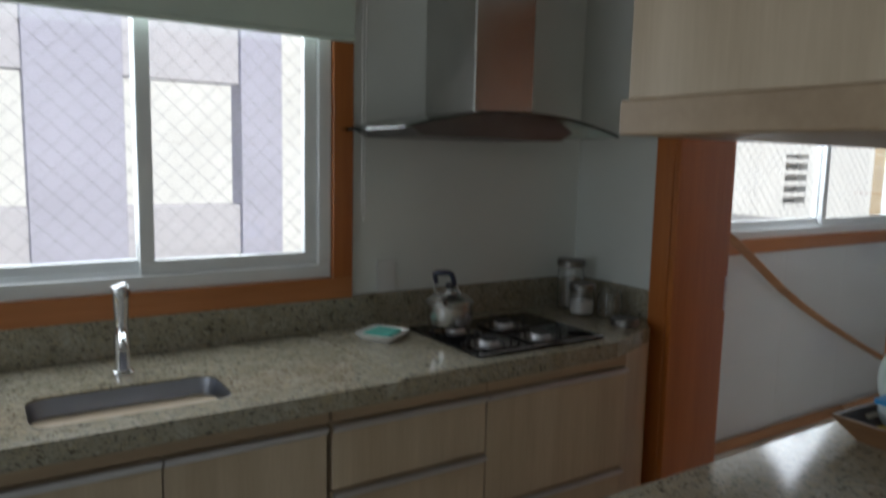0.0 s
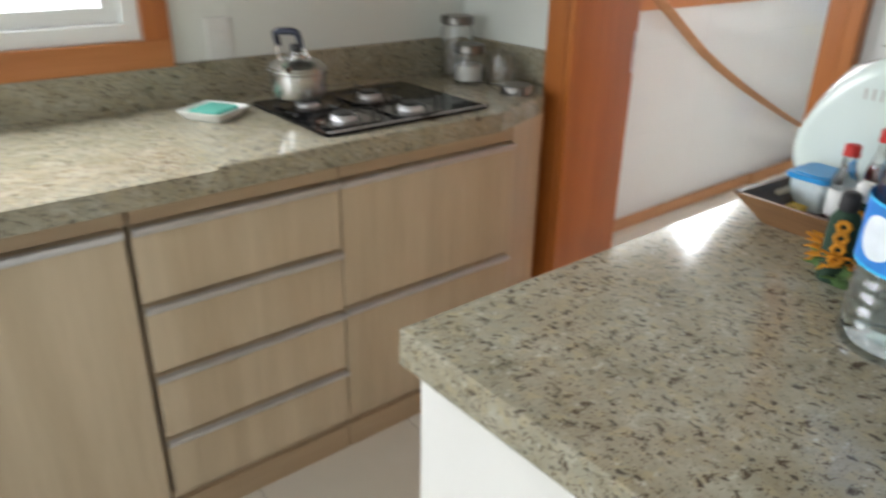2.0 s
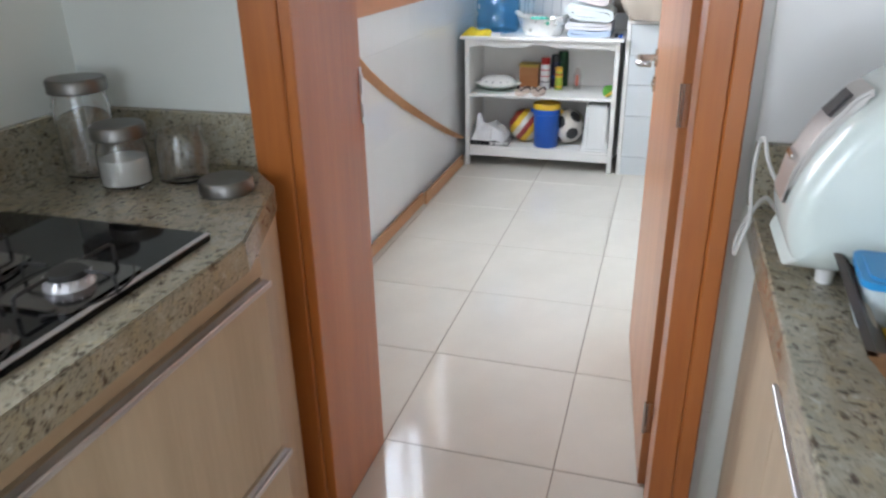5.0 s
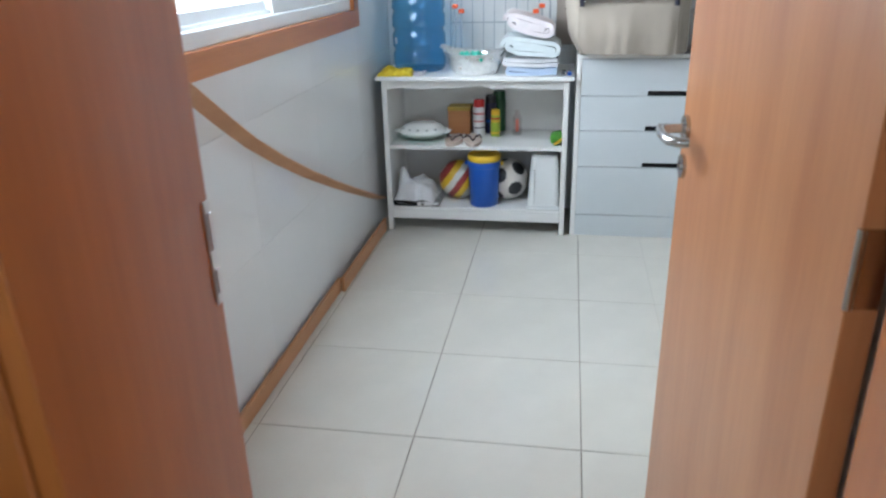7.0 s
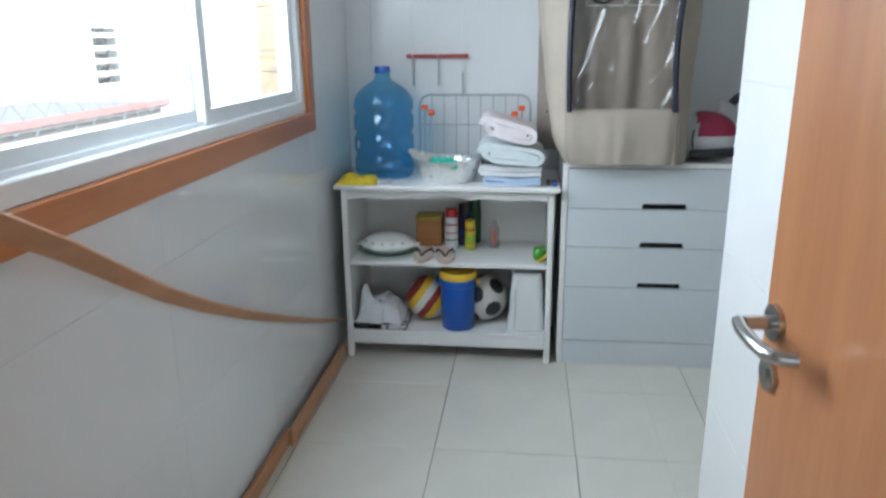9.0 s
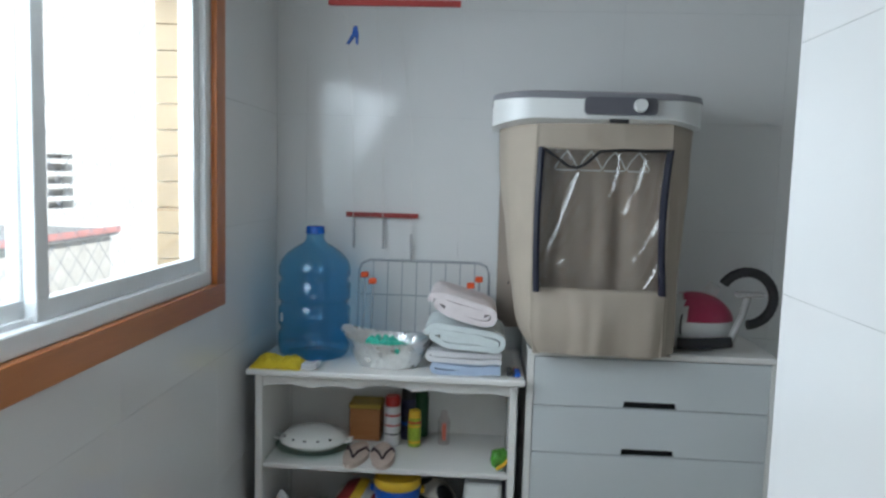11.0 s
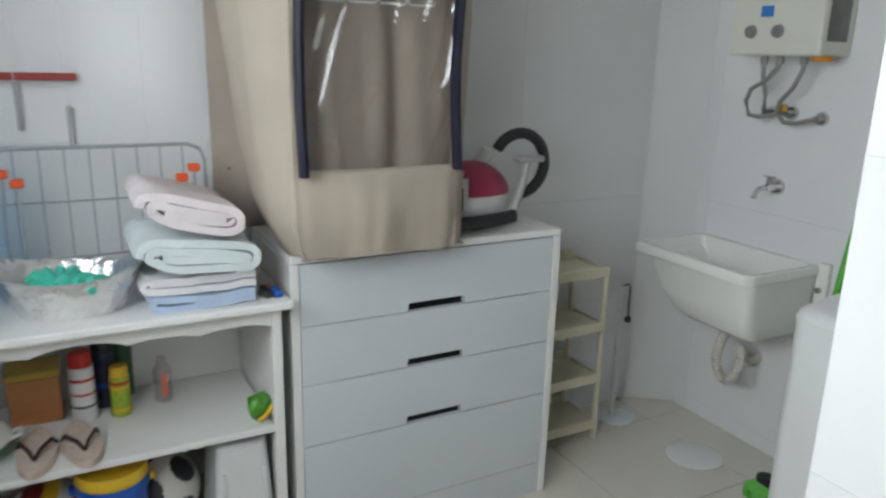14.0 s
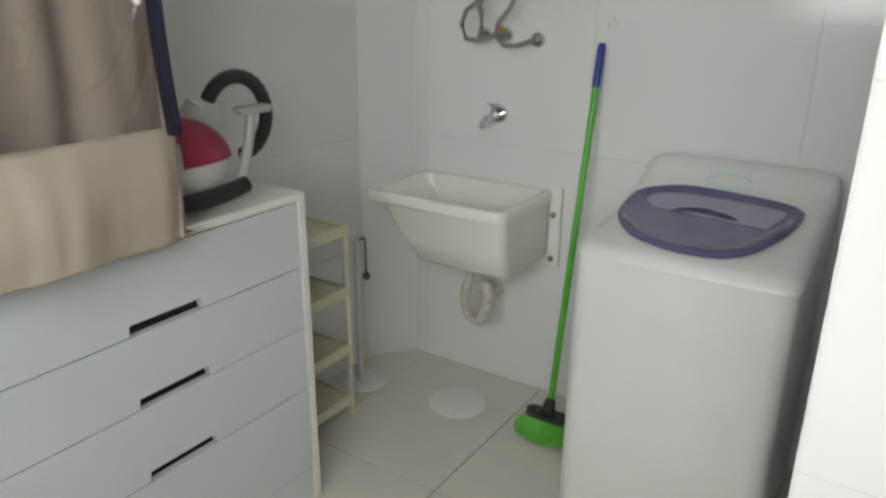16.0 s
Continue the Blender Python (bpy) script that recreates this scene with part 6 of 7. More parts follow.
part("top_cover", bm, simple("mid_grey_plastic", (0.24, 0.24, 0.26), 0.4), DY, "mid grey top cover", smooth=True)
bm = bmesh.new()
bm_prism(bm, [(y, z) for y, z in rounded(1.665, 1.885, 1.652, 1.704, 0.014)], 6.328, 6.345, "x")
cp = part("control_panel", bm, simple("dark_grey_plastic", (0.12, 0.12, 0.14), 0.35), DY, "dark grey control panel")
bm = bmesh.new()
bm_cyl(bm, (6.3275, 1.718, 1.680), (6.304, 1.718, 1.680), 0.021, 0.018, 24)
part("knob", bm, WPLASTIC, cp, "white timer knob", smooth=True)
bm = bmesh.new()
bm_box(bm, 6.350, 6.365, 1.745, 1.805, 1.628, 1.646, 0.003)
part("latch", bm, BLACK, DY, "small black latch")

# ---- vacuum cleaner ----
vac = thing("vacuum_cleaner", "small white and pink vacuum cleaner with a black hose", "vacuum cleaner", at=(6.60, 1.445, 0.883))
bm = bmesh.new()
vs = bmesh.ops.create_uvsphere(bm, u_segments=32, v_segments=20, radius=1.0)["verts"]
for v in vs:
    v.co = Vector((v.co.x * 0.085, v.co.y * 0.135, max(0.004, v.co.z * 0.105 + 0.088)))
part("body", bm, WPLASTIC, vac, "white body", smooth=True)
bm = bmesh.new()
vs = bmesh.ops.create_uvsphere(bm, u_segments=40, v_segments=24, radius=1.0)["verts"]
for v in vs:
    v.co = Vector((v.co.x * 0.088, v.co.y * 0.138, v.co.z * 0.108 + 0.088))
bmesh.ops.delete(bm, geom=[f for f in bm.faces if not (f.calc_center_median().z > 0.088 - f.calc_center_median().y * 0.0 and -0.135 < f.calc_center_median().y < 0.04 and f.calc_center_median().z > 0.098)], context="FACES")
part("shell", bm, simple("pink_plastic", (0.36, 0.02, 0.07), 0.3), vac, "pink shell", smooth=True)
bm = bmesh.new()
bm_cyl(bm, (0.03, -0.045, 0.165), (0.004, -0.072, 0.222), 0.026, 0.021, 20)
part("neck", bm, WPLASTIC, vac, "white hose neck", smooth=True)
bm = bmesh.new()
pts, rs = [], []
for k in range(41):
    a = radians(30 + 235 * k / 40)
    pts.append((-0.005, -0.176 + 0.092 * math.cos(a), 0.178 + 0.092 * math.sin(a)))
    rs.append(0.0165 + (0.0012 if k % 2 else -0.0006))
bm_tube(bm, pts, rs, 14)
part("hose", bm, simple("ribbed_black_hose", (0.03, 0.028, 0.03), 0.5), vac, "ribbed black hose", smooth=True)
bm = bmesh.new()
bm_tube(bm, [(-0.085, 0.07, 0.030), (-0.10, 0.02, 0.032), (-0.105, -0.05, 0.038), (-0.105, -0.10, 0.045)], [0.018, 0.020, 0.020, 0.019], 14)
part("nozzle_tube", bm, BLACK, vac, "black nozzle tube", smooth=True)
bm = bmesh.new()
bm_tube(bm, [(-0.085, -0.105, 0.05), (-0.080, -0.14, 0.13), (-0.078, -0.155, 0.195)], [0.014, 0.012, 0.012], 12)
bm_box(bm, -0.098, -0.058, -0.205, -0.115, 0.195, 0.212, 0.005)
part("brush_head", bm, simple("warm_grey_plastic", (0.42, 0.41, 0.40), 0.4), vac, "grey floor brush", smooth=True)
bm = bmesh.new()
bm_tube(bm, [(-0.089 * math.cos(t), 0.02 + 0.05 * math.sin(t) * 0 + 0.045 * math.cos(t), 0.09 + 0.055 * math.sin(t)) for t in (radians(q) for q in range(-50, 51, 10))], 0.003, 6)
part("seam", bm, RUBBER, vac, "dark curved seam", smooth=True)

# ---- plastic rack ----
rk = thing("plastic_rack", "cream plastic rack with four open shelves beside the chest", "storage rack", at=(6.665, 0.825, 0))
for x, y in ((0, 0), (0.185, 0), (0, 0.325), (0.185, 0.325)):
    bm = bmesh.new()
    bm_tube(bm, [(x, y, 0.0), (x, y, 0.055), (x, y, 0.35), (x, y, 0.655)], 0.010, 10)
    part("post", bm, CREAM, rk, smooth=True)
for z in (0.050, 0.235, 0.435, 0.640):
    bm = bmesh.new()
    bm_box(bm, -0.006, 0.191, -0.006, 0.331, z, z + 0.012, 0.003)
    bm_box(bm, -0.010, -0.0065, -0.006, 0.331, z - 0.006, z + 0.030, 0.001)
    bm_box(bm, -0.006, 0.191, -0.010, -0.0065, z - 0.006, z + 0.022, 0.001)
    bm_box(bm, 0.1915, 0.195, -0.006, 0.331, z - 0.006, z + 0.045, 0.001)
    part("shelf", bm, CREAM, rk, "cream tray shelf")

# ---- wall-hung tank and its fittings ----
SL = SOUTH_L + 0.0035
tank = thing("laundry_tank", "white ceramic laundry tank hung on the tiled wall", "laundry sink")
bm = bmesh.new()
nn = 6


def tank_outline(x0, x1, y0, y1, bow, r):
    o = rounded(x0, x1, y0, y1, r, nn)
    return [(x, y + bow * math.cos((x - (x0 + x1) / 2) / (x1 - x0) * math.pi) * (y - y0) / (y1 - y0)) for x, y in o]


tx0, tx1, ty1 = 6.196, 6.708, 0.668
lv = [(tank_outline(6.215, 6.500, SL, 0.600, 0.03, 0.030), 0.512), (tank_outline(6.210, 6.545, SL, 0.618, 0.035, 0.030), 0.526), (tank_outline(6.208, 6.600, SL, 0.640, 0.040, 0.028), 0.600), (tank_outline(6.206, 6.650, SL, 0.648, 0.050, 0.026), 0.690), (tank_outline(6.203, 6.672, SL, 0.655, 0.06, 0.026), 0.706),
      (tank_outline(tx0, tx1, SL, ty1, 0.088, 0.022), 0.710), (tank_outline(tx0, tx1, SL, ty1, 0.088, 0.022), 0.734), (tank_outline(tx0 + 0.006, tx1 - 0.006, SL + 0.008, ty1 - 0.006, 0.086, 0.022), 0.742),
      (tank_outline(tx0 + 0.026, tx1 - 0.028, SL + 0.030, ty1 - 0.030, 0.07, 0.025), 0.739), (tank_outline(tx0 + 0.038, tx1 - 0.060, SL + 0.038, ty1 - 0.060, 0.05, 0.03), 0.62), (tank_outline(tx0 + 0.07, tx1 - 0.13, SL + 0.06, ty1 - 0.10, 0.02, 0.03), 0.545)]
loops = [[bm.verts.new((x, y, z)) for x, y in o] for o, z in lv]
m = len(loops[0])
for a, b in zip(loops, loops[1:]):
    for i in range(m):
        bm.faces.new((a[i], a[(i + 1) % m], b[(i + 1) % m], b[i]))
bm.faces.new(loops[0][::-1])
bm.faces.new(loops[-1])
part("bowl", bm, CERAMIC, tank, "white glazed bowl", smooth=True)
bm = bmesh.new()
bm_box(bm, 6.164, 6.205, SL, SL + 0.022, 0.480, 0.752, 0.005, 2)
plate = part("bracket", bm, CERAMIC, tank, "white side bracket")
for z in (0.512, 0.662):
    bm = bmesh.new()
    bm_cyl(bm, (6.186, SL + 0.0225, z), (6.186, SL + 0.034, z), 0.010, seg=12)
    part("bolt", bm, STEEL, plate, "steel bolt", smooth=True)
trap = thing("sink_trap", "white corrugated drain hose looped below the tank", "drain pipe", at=(0, 0, 0))
bm = bmesh.new()
bm_cyl(bm, (6.40, 0.50, 0.5115), (6.40, 0.50, 0.470), 0.024, 0.021, 18)
part("collar", bm, WPLASTIC, trap, "white collar", smooth=True)
bm = bmesh.new()
dense = flowing([(6.40, 0.50, 0.47), (6.415, 0.50, 0.42), (6.428, 0.495, 0.36), (6.416, 0.49, 0.305), (6.390, 0.48, 0.283), (6.366, 0.47, 0.31), (6.360, 0.455, 0.36), (6.374, 0.44, 0.40), (6.398, 0.42, 0.375), (6.392, 0.38, 0.345), (6.385, SL, 0.345)], 8)
bm_tube(bm, dense, [0.0165 + (0.002 if k % 2 else -0.0015) for k in range(len(dense))], 10)
part("hose", bm, simple("aged_white_plastic", (0.62, 0.58, 0.52), 0.5), trap, "corrugated hose", smooth=True)
tp = thing("wall_tap", "small chrome wall tap above the tank", "tap", at=(6.41, SL, 0.965))
bm = bmesh.new()
bm_cyl(bm, (0, 0, 0), (0, 0.010, 0), 0.028, 0.024, 24)
bm_cyl(bm, (0, 0.0, 0), (0, 0.065, 0), 0.012, 0.011, 16)
bm_tube(bm, [(0, 0.055, 0.0), (0.004, 0.085, -0.002), (0.006, 0.10, -0.012), (0.008, 0.108, -0.035)], [0.011, 0.010, 0.009, 0.010], 12)
part("body", bm, CHROME, tp, smooth=True)
bm = bmesh.new()
bm_cyl(bm, (0, 0.05, 0.008), (0, 0.05, 0.034), 0.008, seg=12)
bm_box(bm, -0.026, 0.026, 0.045, 0.055, 0.034, 0.041, 0.003)
part("handle", bm, CHROME, tp, "chrome cross handle", smooth=True)

heater = thing("gas_water_heater", "off-white gas water heater on the tiled wall", "water heater")
hx0, hx1, hz0, hz1 = 6.225, 6.560, 1.397, 2.0
HEATW = simple("off_white_enamel", (0.66, 0.66, 0.58), 0.3, vary=0.03)
bm = bmesh.new()
bm_box(bm, hx0, hx1, SL, 0.475, hz0, hz1, 0.010, 3)
part("case", bm, HEATW, heater)
bm = bmesh.new()
bm_box(bm, hx0 - 0.0015, hx0 - 0.0003, 0.355, 0.45, 1.44, 1.93)
part("grille", bm, simple("grey_mesh", (0.20, 0.20, 0.19), 0.7, grain=300, vary=0.4), heater, "grey side grille")
bm = bmesh.new()
bm_box(bm, 6.40, 6.445, 0.4752, 0.478, 1.515, 1.548)
part("display", bm, simple("blue_display", (0.05, 0.22, 0.60), 0.2), heater, "blue display")
for x in (6.475, 6.375):
    bm = bmesh.new()
    bm_cyl(bm, (x, 0.4752, 1.470), (x, 0.487, 1.470), 0.021, 0.018, 22)
    part("knob", bm, simple("grey_knob", (0.22, 0.22, 0.21), 0.4), heater, "round grey knob", smooth=True)
bm = bmesh.new()
bm_cyl(bm, (6.25, 0.42, 1.3965), (6.25, 0.42, 1.382), 0.032, 0.028, 20)
part("gas_valve", bm, simple("orange_valve", (0.7, 0.25, 0.02), 0.5), heater, "orange valve cap", smooth=True)
HOSE = simple("braided_hose", (0.30, 0.29, 0.27), 0.4, 0.7, grain=500, relief=0.8)
for nm, pts in (("cold", [(6.455, 0.42, 1.396), (6.455, 0.42, 1.36), (6.45, 0.42, 1.32), (6.435, 0.42, 1.28), (6.44, 0.41, 1.235), (6.455, 0.39, 1.215), (6.475, 0.36, 1.212)]),
                ("hot", [(6.395, 0.42, 1.396), (6.40, 0.42, 1.36), (6.43, 0.43, 1.32), (6.485, 0.43, 1.29), (6.50, 0.43, 1.25), (6.49, 0.42, 1.205), (6.455, 0.41, 1.20), (6.41, 0.39, 1.215), (6.395, 0.36, 1.215)]),
                ("gas", [(6.31, 0.42, 1.396), (6.31, 0.42, 1.355), (6.335, 0.42, 1.30), (6.375, 0.42, 1.255), (6.385, 0.42, 1.22), (6.36, 0.41, 1.19), (6.32, 0.40, 1.19), (6.285, 0.36, 1.205)])):
    h = thing("flexible_hose", "braided grey flexible hose below the water heater", "hose", "hoses of the water heater")
    bm = bmesh.new()
    bm_tube(bm, pts, 0.0075, 10)
    part("tube", bm, HOSE, h, smooth=True)
    bm = bmesh.new()
    bm_cyl(bm, pts[0], (pts[0][0], pts[0][1], pts[0][2] - 0.025), 0.012, seg=6)
    part("nut", bm, HOSE, h, "dull metal nut")
    bm = bmesh.new()
    bm_cyl(bm, pts[-1], (pts[-1][0], SL + 0.008, pts[-1][2]), 0.011, seg=8)
    part("nut", bm, HOSE, h, "dull metal nut")
    bm = bmesh.new()
    bm_cyl(bm, (pts[-1][0], SL, pts[-1][2]), (pts[-1][0], SL + 0.010, pts[-1][2]), 0.024, 0.020, 22)
    part("rosette", bm, CHROME, h, "chrome rosette", smooth=True)
rv = thing("gas_cock", "small yellow gas cock on the wall", "valve", at=(6.395, 0.375, 1.235))
bm = bmesh.new()
bm_cyl(bm, (0, 0, -0.012), (0, 0, 0.010), 0.013, 0.011, 14)
part("knob", bm, simple("yellow_knob", (0.7, 0.38, 0.03), 0.4), rv, smooth=True)

rb = thing("red_wall_box", "red wall box with a dark lower edge", "wall box")
box_part("body", (5.795, 6.018, SL, SL + 0.06, 1.5005, 1.76), RED, rb, 0.006)
box_part("edge", (5.798, 6.015, SL, SL + 0.058, 1.487, 1.5), BLACK, rb, 0.004, "dark lower edge")
box_part("panel", (5.852, 5.968, SL + 0.0602, SL + 0.064, 1.535, 1.72), simple("dark_grey_panel", (0.09, 0.08, 0.08), 0.4), rb, 0.001, "dark grey front panel")

broom = thing("broom", "green broom with a blue grip leaning on the tiled wall", "broom")
P0, P1 = Vector((6.060, 0.560, 0.127)), Vector((6.067, 0.348, 1.205))
bm = bmesh.new()
bm_tube(bm, [P0, P0.lerp(P1, 0.3), P0.lerp(P1, 0.6), P0.lerp(P1, 0.885)], 0.0105, 14)
part("handle", bm, simple("green_coated_pole", (0.07, 0.42, 0.03), 0.35), broom, "green coated pole", smooth=True)
bm = bmesh.new()
bm_tube(bm, [P0.lerp(P1, 0.8851), P0.lerp(P1, 0.985), P0.lerp(P1, 1.0)], [0.0125, 0.0125, 0.009], 14)
part("grip", bm, simple("navy_plastic", (0.01, 0.03, 0.25), 0.35), broom, "dark blue grip", smooth=True)
bm = bmesh.new()
bm_prism(bm, rounded(5.99, 6.13, 0.560, 0.615, 0.026), 0.074, 0.090)
bm_tube(bm, [(6.060, 0.588, 0.085), (6.060, 0.576, 0.105), (6.060, 0.561, 0.1265)], [0.034, 0.020, 0.0155], 16)
part("head", bm, BLACK, broom, "black broom head", smooth=True)
random.seed(11)
bm = bmesh.new()
for k in range(760):
    a, q = random.uniform(0, 2 * math.pi), math.sqrt(random.uniform(0.25, 1))
    ux, uy = math.cos(a) * q, math.sin(a) * q
    top_p = Vector((6.060 + 0.066 * ux, 0.588 + 0.026 * uy, 0.072))
    mid_p = Vector((6.062 + 0.094 * ux, 0.598 + 0.046 * uy, 0.042)) + Vector((random.uniform(-0.004, 0.004), random.uniform(-0.004, 0.004), 0))
    low_p = Vector((6.063 + 0.098 * ux, 0.602 + 0.054 * uy, 0.004 + 0.008 * q * q + random.uniform(0, 0.006)))
    bm_tube(bm, [top_p, mid_p, low_p], [0.0022, 0.003, 0.0024], 4)
part("bristles", bm, simple("green_bristles", (0.11, 0.44, 0.05), 0.6, vary=0.25, scale=60), broom, "bright green bristles")
hk = thing("wall_hook", "small white adhesive hook above the broom", "hook", at=(6.055, SL, 1.262))
bm = bmesh.new()
bm_cyl(bm, (0, 0, 0), (0, 0.006, 0), 0.018, 0.016, 22)
bm_tube(bm, [(0, 0.006, 0), (0, 0.016, -0.008), (0, 0.022, 0.0)], 0.003, 8)
part("disc", bm, WPLASTIC, hk, smooth=True)

st = thing("paper_stand", "clear stand with a round white foot and a dark knob", "toilet paper stand", at=(6.765, 0.635, 0))
bm = bmesh.new()
bm_lathe(bm, [(0, 0), (0.082, 0), (0.082, 0.006), (0.075, 0.010), (0, 0.012)], 40)
part("foot", bm, simple("milky_plastic", (0.70, 0.73, 0.74), 0.25), st, "round white foot", smooth=True)
bm = bmesh.new()
bm_cyl(bm, (0, 0.02, 0.012), (0, 0.02, 0.545), 0.010, seg=14)
part("pole", bm, simple("pale_plastic_tube", (0.62, 0.63, 0.63), 0.3), st, "pale upright tube", smooth=True)
bm = bmesh.new()
bm_tube(bm, [(-0.012, 0.02, 0.552), (-0.012, -0.005, 0.552), (-0.012, -0.010, 0.545), (-0.012, -0.012, 0.42)], 0.004, 8)
part("arm", bm, simple("dark_bronze", (0.08, 0.04, 0.035), 0.4), st, "dark bronze arm", smooth=True)
bm = bmesh.new()
bmesh.ops.create_uvsphere(bm, u_segments=16, v_segments=12, radius=0.014, matrix=Matrix.Translation((-0.012, -0.012, 0.41)))
part("knob", bm, simple("dark_bronze_knob", (0.07, 0.03, 0.03), 0.35), st, "dark round knob", smooth=True)
dr = thing("floor_drain_cover", "round white cover lying on the floor", "drain cover", at=(6.402, 0.575, 0.0008))
bm = bmesh.new()
bm_lathe(bm, [(0, 0), (0.098, 0), (0.098, 0.004), (0.092, 0.007), (0, 0.008)], 44)
part("disc", bm, WPLASTIC, dr, smooth=True)

# ---- washing machine ----
wm = thing("washing_machine", "white top-loading washing machine with a violet translucent lid", "washing machine")
wx0, wx1 = 5.385, 5.873
bm = bmesh.new()
bm_prism(bm, rounded(wx0, wx1, 0.345, 0.93, 0.045, 8), 0.015, 0.770)
part("cabinet", bm, WPLASTIC, wm, "white enamel cabinet", smooth=True)


def top_z(y):
    prof = [(0.342, 0.925), (0.40, 0.905), (0.46, 0.866), (0.52, 0.846), (0.60, 0.830), (0.78, 0.810), (0.88, 0.800), (0.93, 0.790)]
    return float(np.interp(y, [p[0] for p in prof], [p[1] for p in prof]))


def long_outline(x0, x1, y0, y1, r):
    """A rounded rectangle with points along its straight sides too."""
    o, out = rounded(x0, x1, y0, y1, r, 6), []
    for i, p in enumerate(o):
        q = o[(i + 1) % len(o)]
        steps = 14 if i % 7 == 6 else 1
        out += [(p[0] + (q[0] - p[0]) * k / steps, p[1] + (q[1] - p[1]) * k / steps) for k in range(steps)]
    return out


bm = bmesh.new()
R = 0.032
loops = [[bm.verts.new((x, y, 0.7705)) for x, y in long_outline(wx0 - 0.002, wx1 + 0.002, 0.343, 0.932, 0.045)]]
for d in (0.0, 0.003, 0.008, 0.015, 0.024, 0.032, 0.05, 0.08, 0.11, 0.14, 0.17, 0.20, 0.225):
    drop = 0 if d >= R else R - math.sqrt(R * R - (R - d) ** 2)
    r = max(0.004, 0.045 - d * 0.2) if d < 0.2 else 0.004
    loops.append([bm.verts.new((x, y, top_z(y) - drop)) for x, y in long_outline(wx0 - 0.002 + d, wx1 + 0.002 - d, 0.343 + d, 0.932 - d, r)])
m = len(loops[0])
for a, b in zip(loops, loops[1:]):
    for i in range(m):
        bm.faces.new((a[i], a[(i + 1) % m], b[(i + 1) % m], b[i]))
bm.faces.new(loops[-1])
bm.faces.new(loops[0][::-1])
part("top", bm, WPLASTIC, wm, "sloping white top", smooth=True)
VIO = simple("violet_translucent_plastic", (0.10, 0.10, 0.20), 0.16, vary=0.35, scale=7, coat=0.4)

bm = bmesh.new()
edge = [(5.851, 0.56), (5.853, 0.66), (5.838, 0.75), (5.765, 0.845), (5.660, 0.885), (5.556, 0.880), (5.500, 0.826), (5.450, 0.690), (5.430, 0.540), (5.56, 0.512), (5.75, 0.500)]
for _ in range(2):
    cut = []
    for i, p in enumerate(edge):
        q = edge[(i + 1) % len(edge)]
        cut += [(p[0] * 0.8 + q[0] * 0.2, p[1] * 0.8 + q[1] * 0.2), (p[0] * 0.2 + q[0] * 0.8, p[1] * 0.2 + q[1] * 0.8)]
    edge = cut
loops = []
for s, dz in ((1.0, 0.001), (1.0, 0.011), (0.96, 0.016), (0.91, 0.012), (0.84, 0.004), (0.70, 0.003)):
    loops.append([bm.verts.new((5.66 + (x - 5.66) * s, 0.69 + (y - 0.69) * s, top_z(0.69 + (y - 0.69) * s) + dz)) for x, y in edge])
m = len(edge)
for a, b in zip(loops, loops[1:]):
    for i in range(m):
        bm.faces.new((a[i], a[(i + 1) % m], b[(i + 1) % m], b[i]))
bm.faces.new(loops[-1])
lidp = part("lid", bm, VIO, wm, "violet translucent lid", smooth=True)
# Opaque plate, paler than the lid round it, for the upper band.
bm = bmesh.new()
band = [(5.80, 0.555), (5.81, 0.605), (5.78, 0.640), (5.70, 0.655), (5.58, 0.668), (5.50, 0.672), (5.478, 0.600), (5.475, 0.560), (5.56, 0.545), (5.72, 0.538)]
lo = [bm.verts.new((x, y, top_z(y) + 0.0035)) for x, y in band]
hi = [bm.verts.new((x, y, top_z(y) + 0.006)) for x, y in band]
bm.faces.new(hi)
for k in range(len(band)):
    q = (k + 1) % len(band)
    bm.faces.new((lo[k], lo[q], hi[q], hi[k]))
part("pale_band", bm, simple("pale_violet_plastic", (0.27, 0.27, 0.38), 0.12, vary=0.15, scale=9, coat=0.4), lidp, "paler opaque violet band")
# Raised tube; the hollow's shade is put into its dark violet.
bm = bmesh.new()
pts = []
for k in range(9):
    x = 5.57 + 0.16 * k / 8
    pts.append((x, 0.655 - 0.02 * math.sin(k / 8 * math.pi), top_z(0.655) + 0.004))
bm_tube(bm, pts, [0.004, 0.010, 0.013, 0.014, 0.014, 0.014, 0.013, 0.010, 0.004], 10)
part("finger_grip", bm, simple("dark_violet", (0.03, 0.03, 0.07), 0.25), lidp, "dark raised strip in place of a grip hollow", smooth=True)
bm = bmesh.new()
bm_tube(bm, [(5.640 + 0.056 * math.cos(t), 0.452 + 0.026 * math.sin(t), top_z(0.452 + 0.026 * math.sin(t)) + 0.0005) for t in (2 * math.pi * k / 28 for k in range(28))], 0.0016, 6, closed=True)
part("control_ring", bm, simple("cyan_print", (0.35, 0.62, 0.66), 0.4), wm, "thin cyan ring round the controls", smooth=True)
for x in (wx0 + 0.05, wx1 - 0.05):
    for y in (0.40, 0.87):
        bm = bmesh.new()
        bm_cyl(bm, (x, y, 0), (x, y, 0.0148), 0.02, seg=14)
        part("foot", bm, BLACK, wm, "black foot", smooth=True)

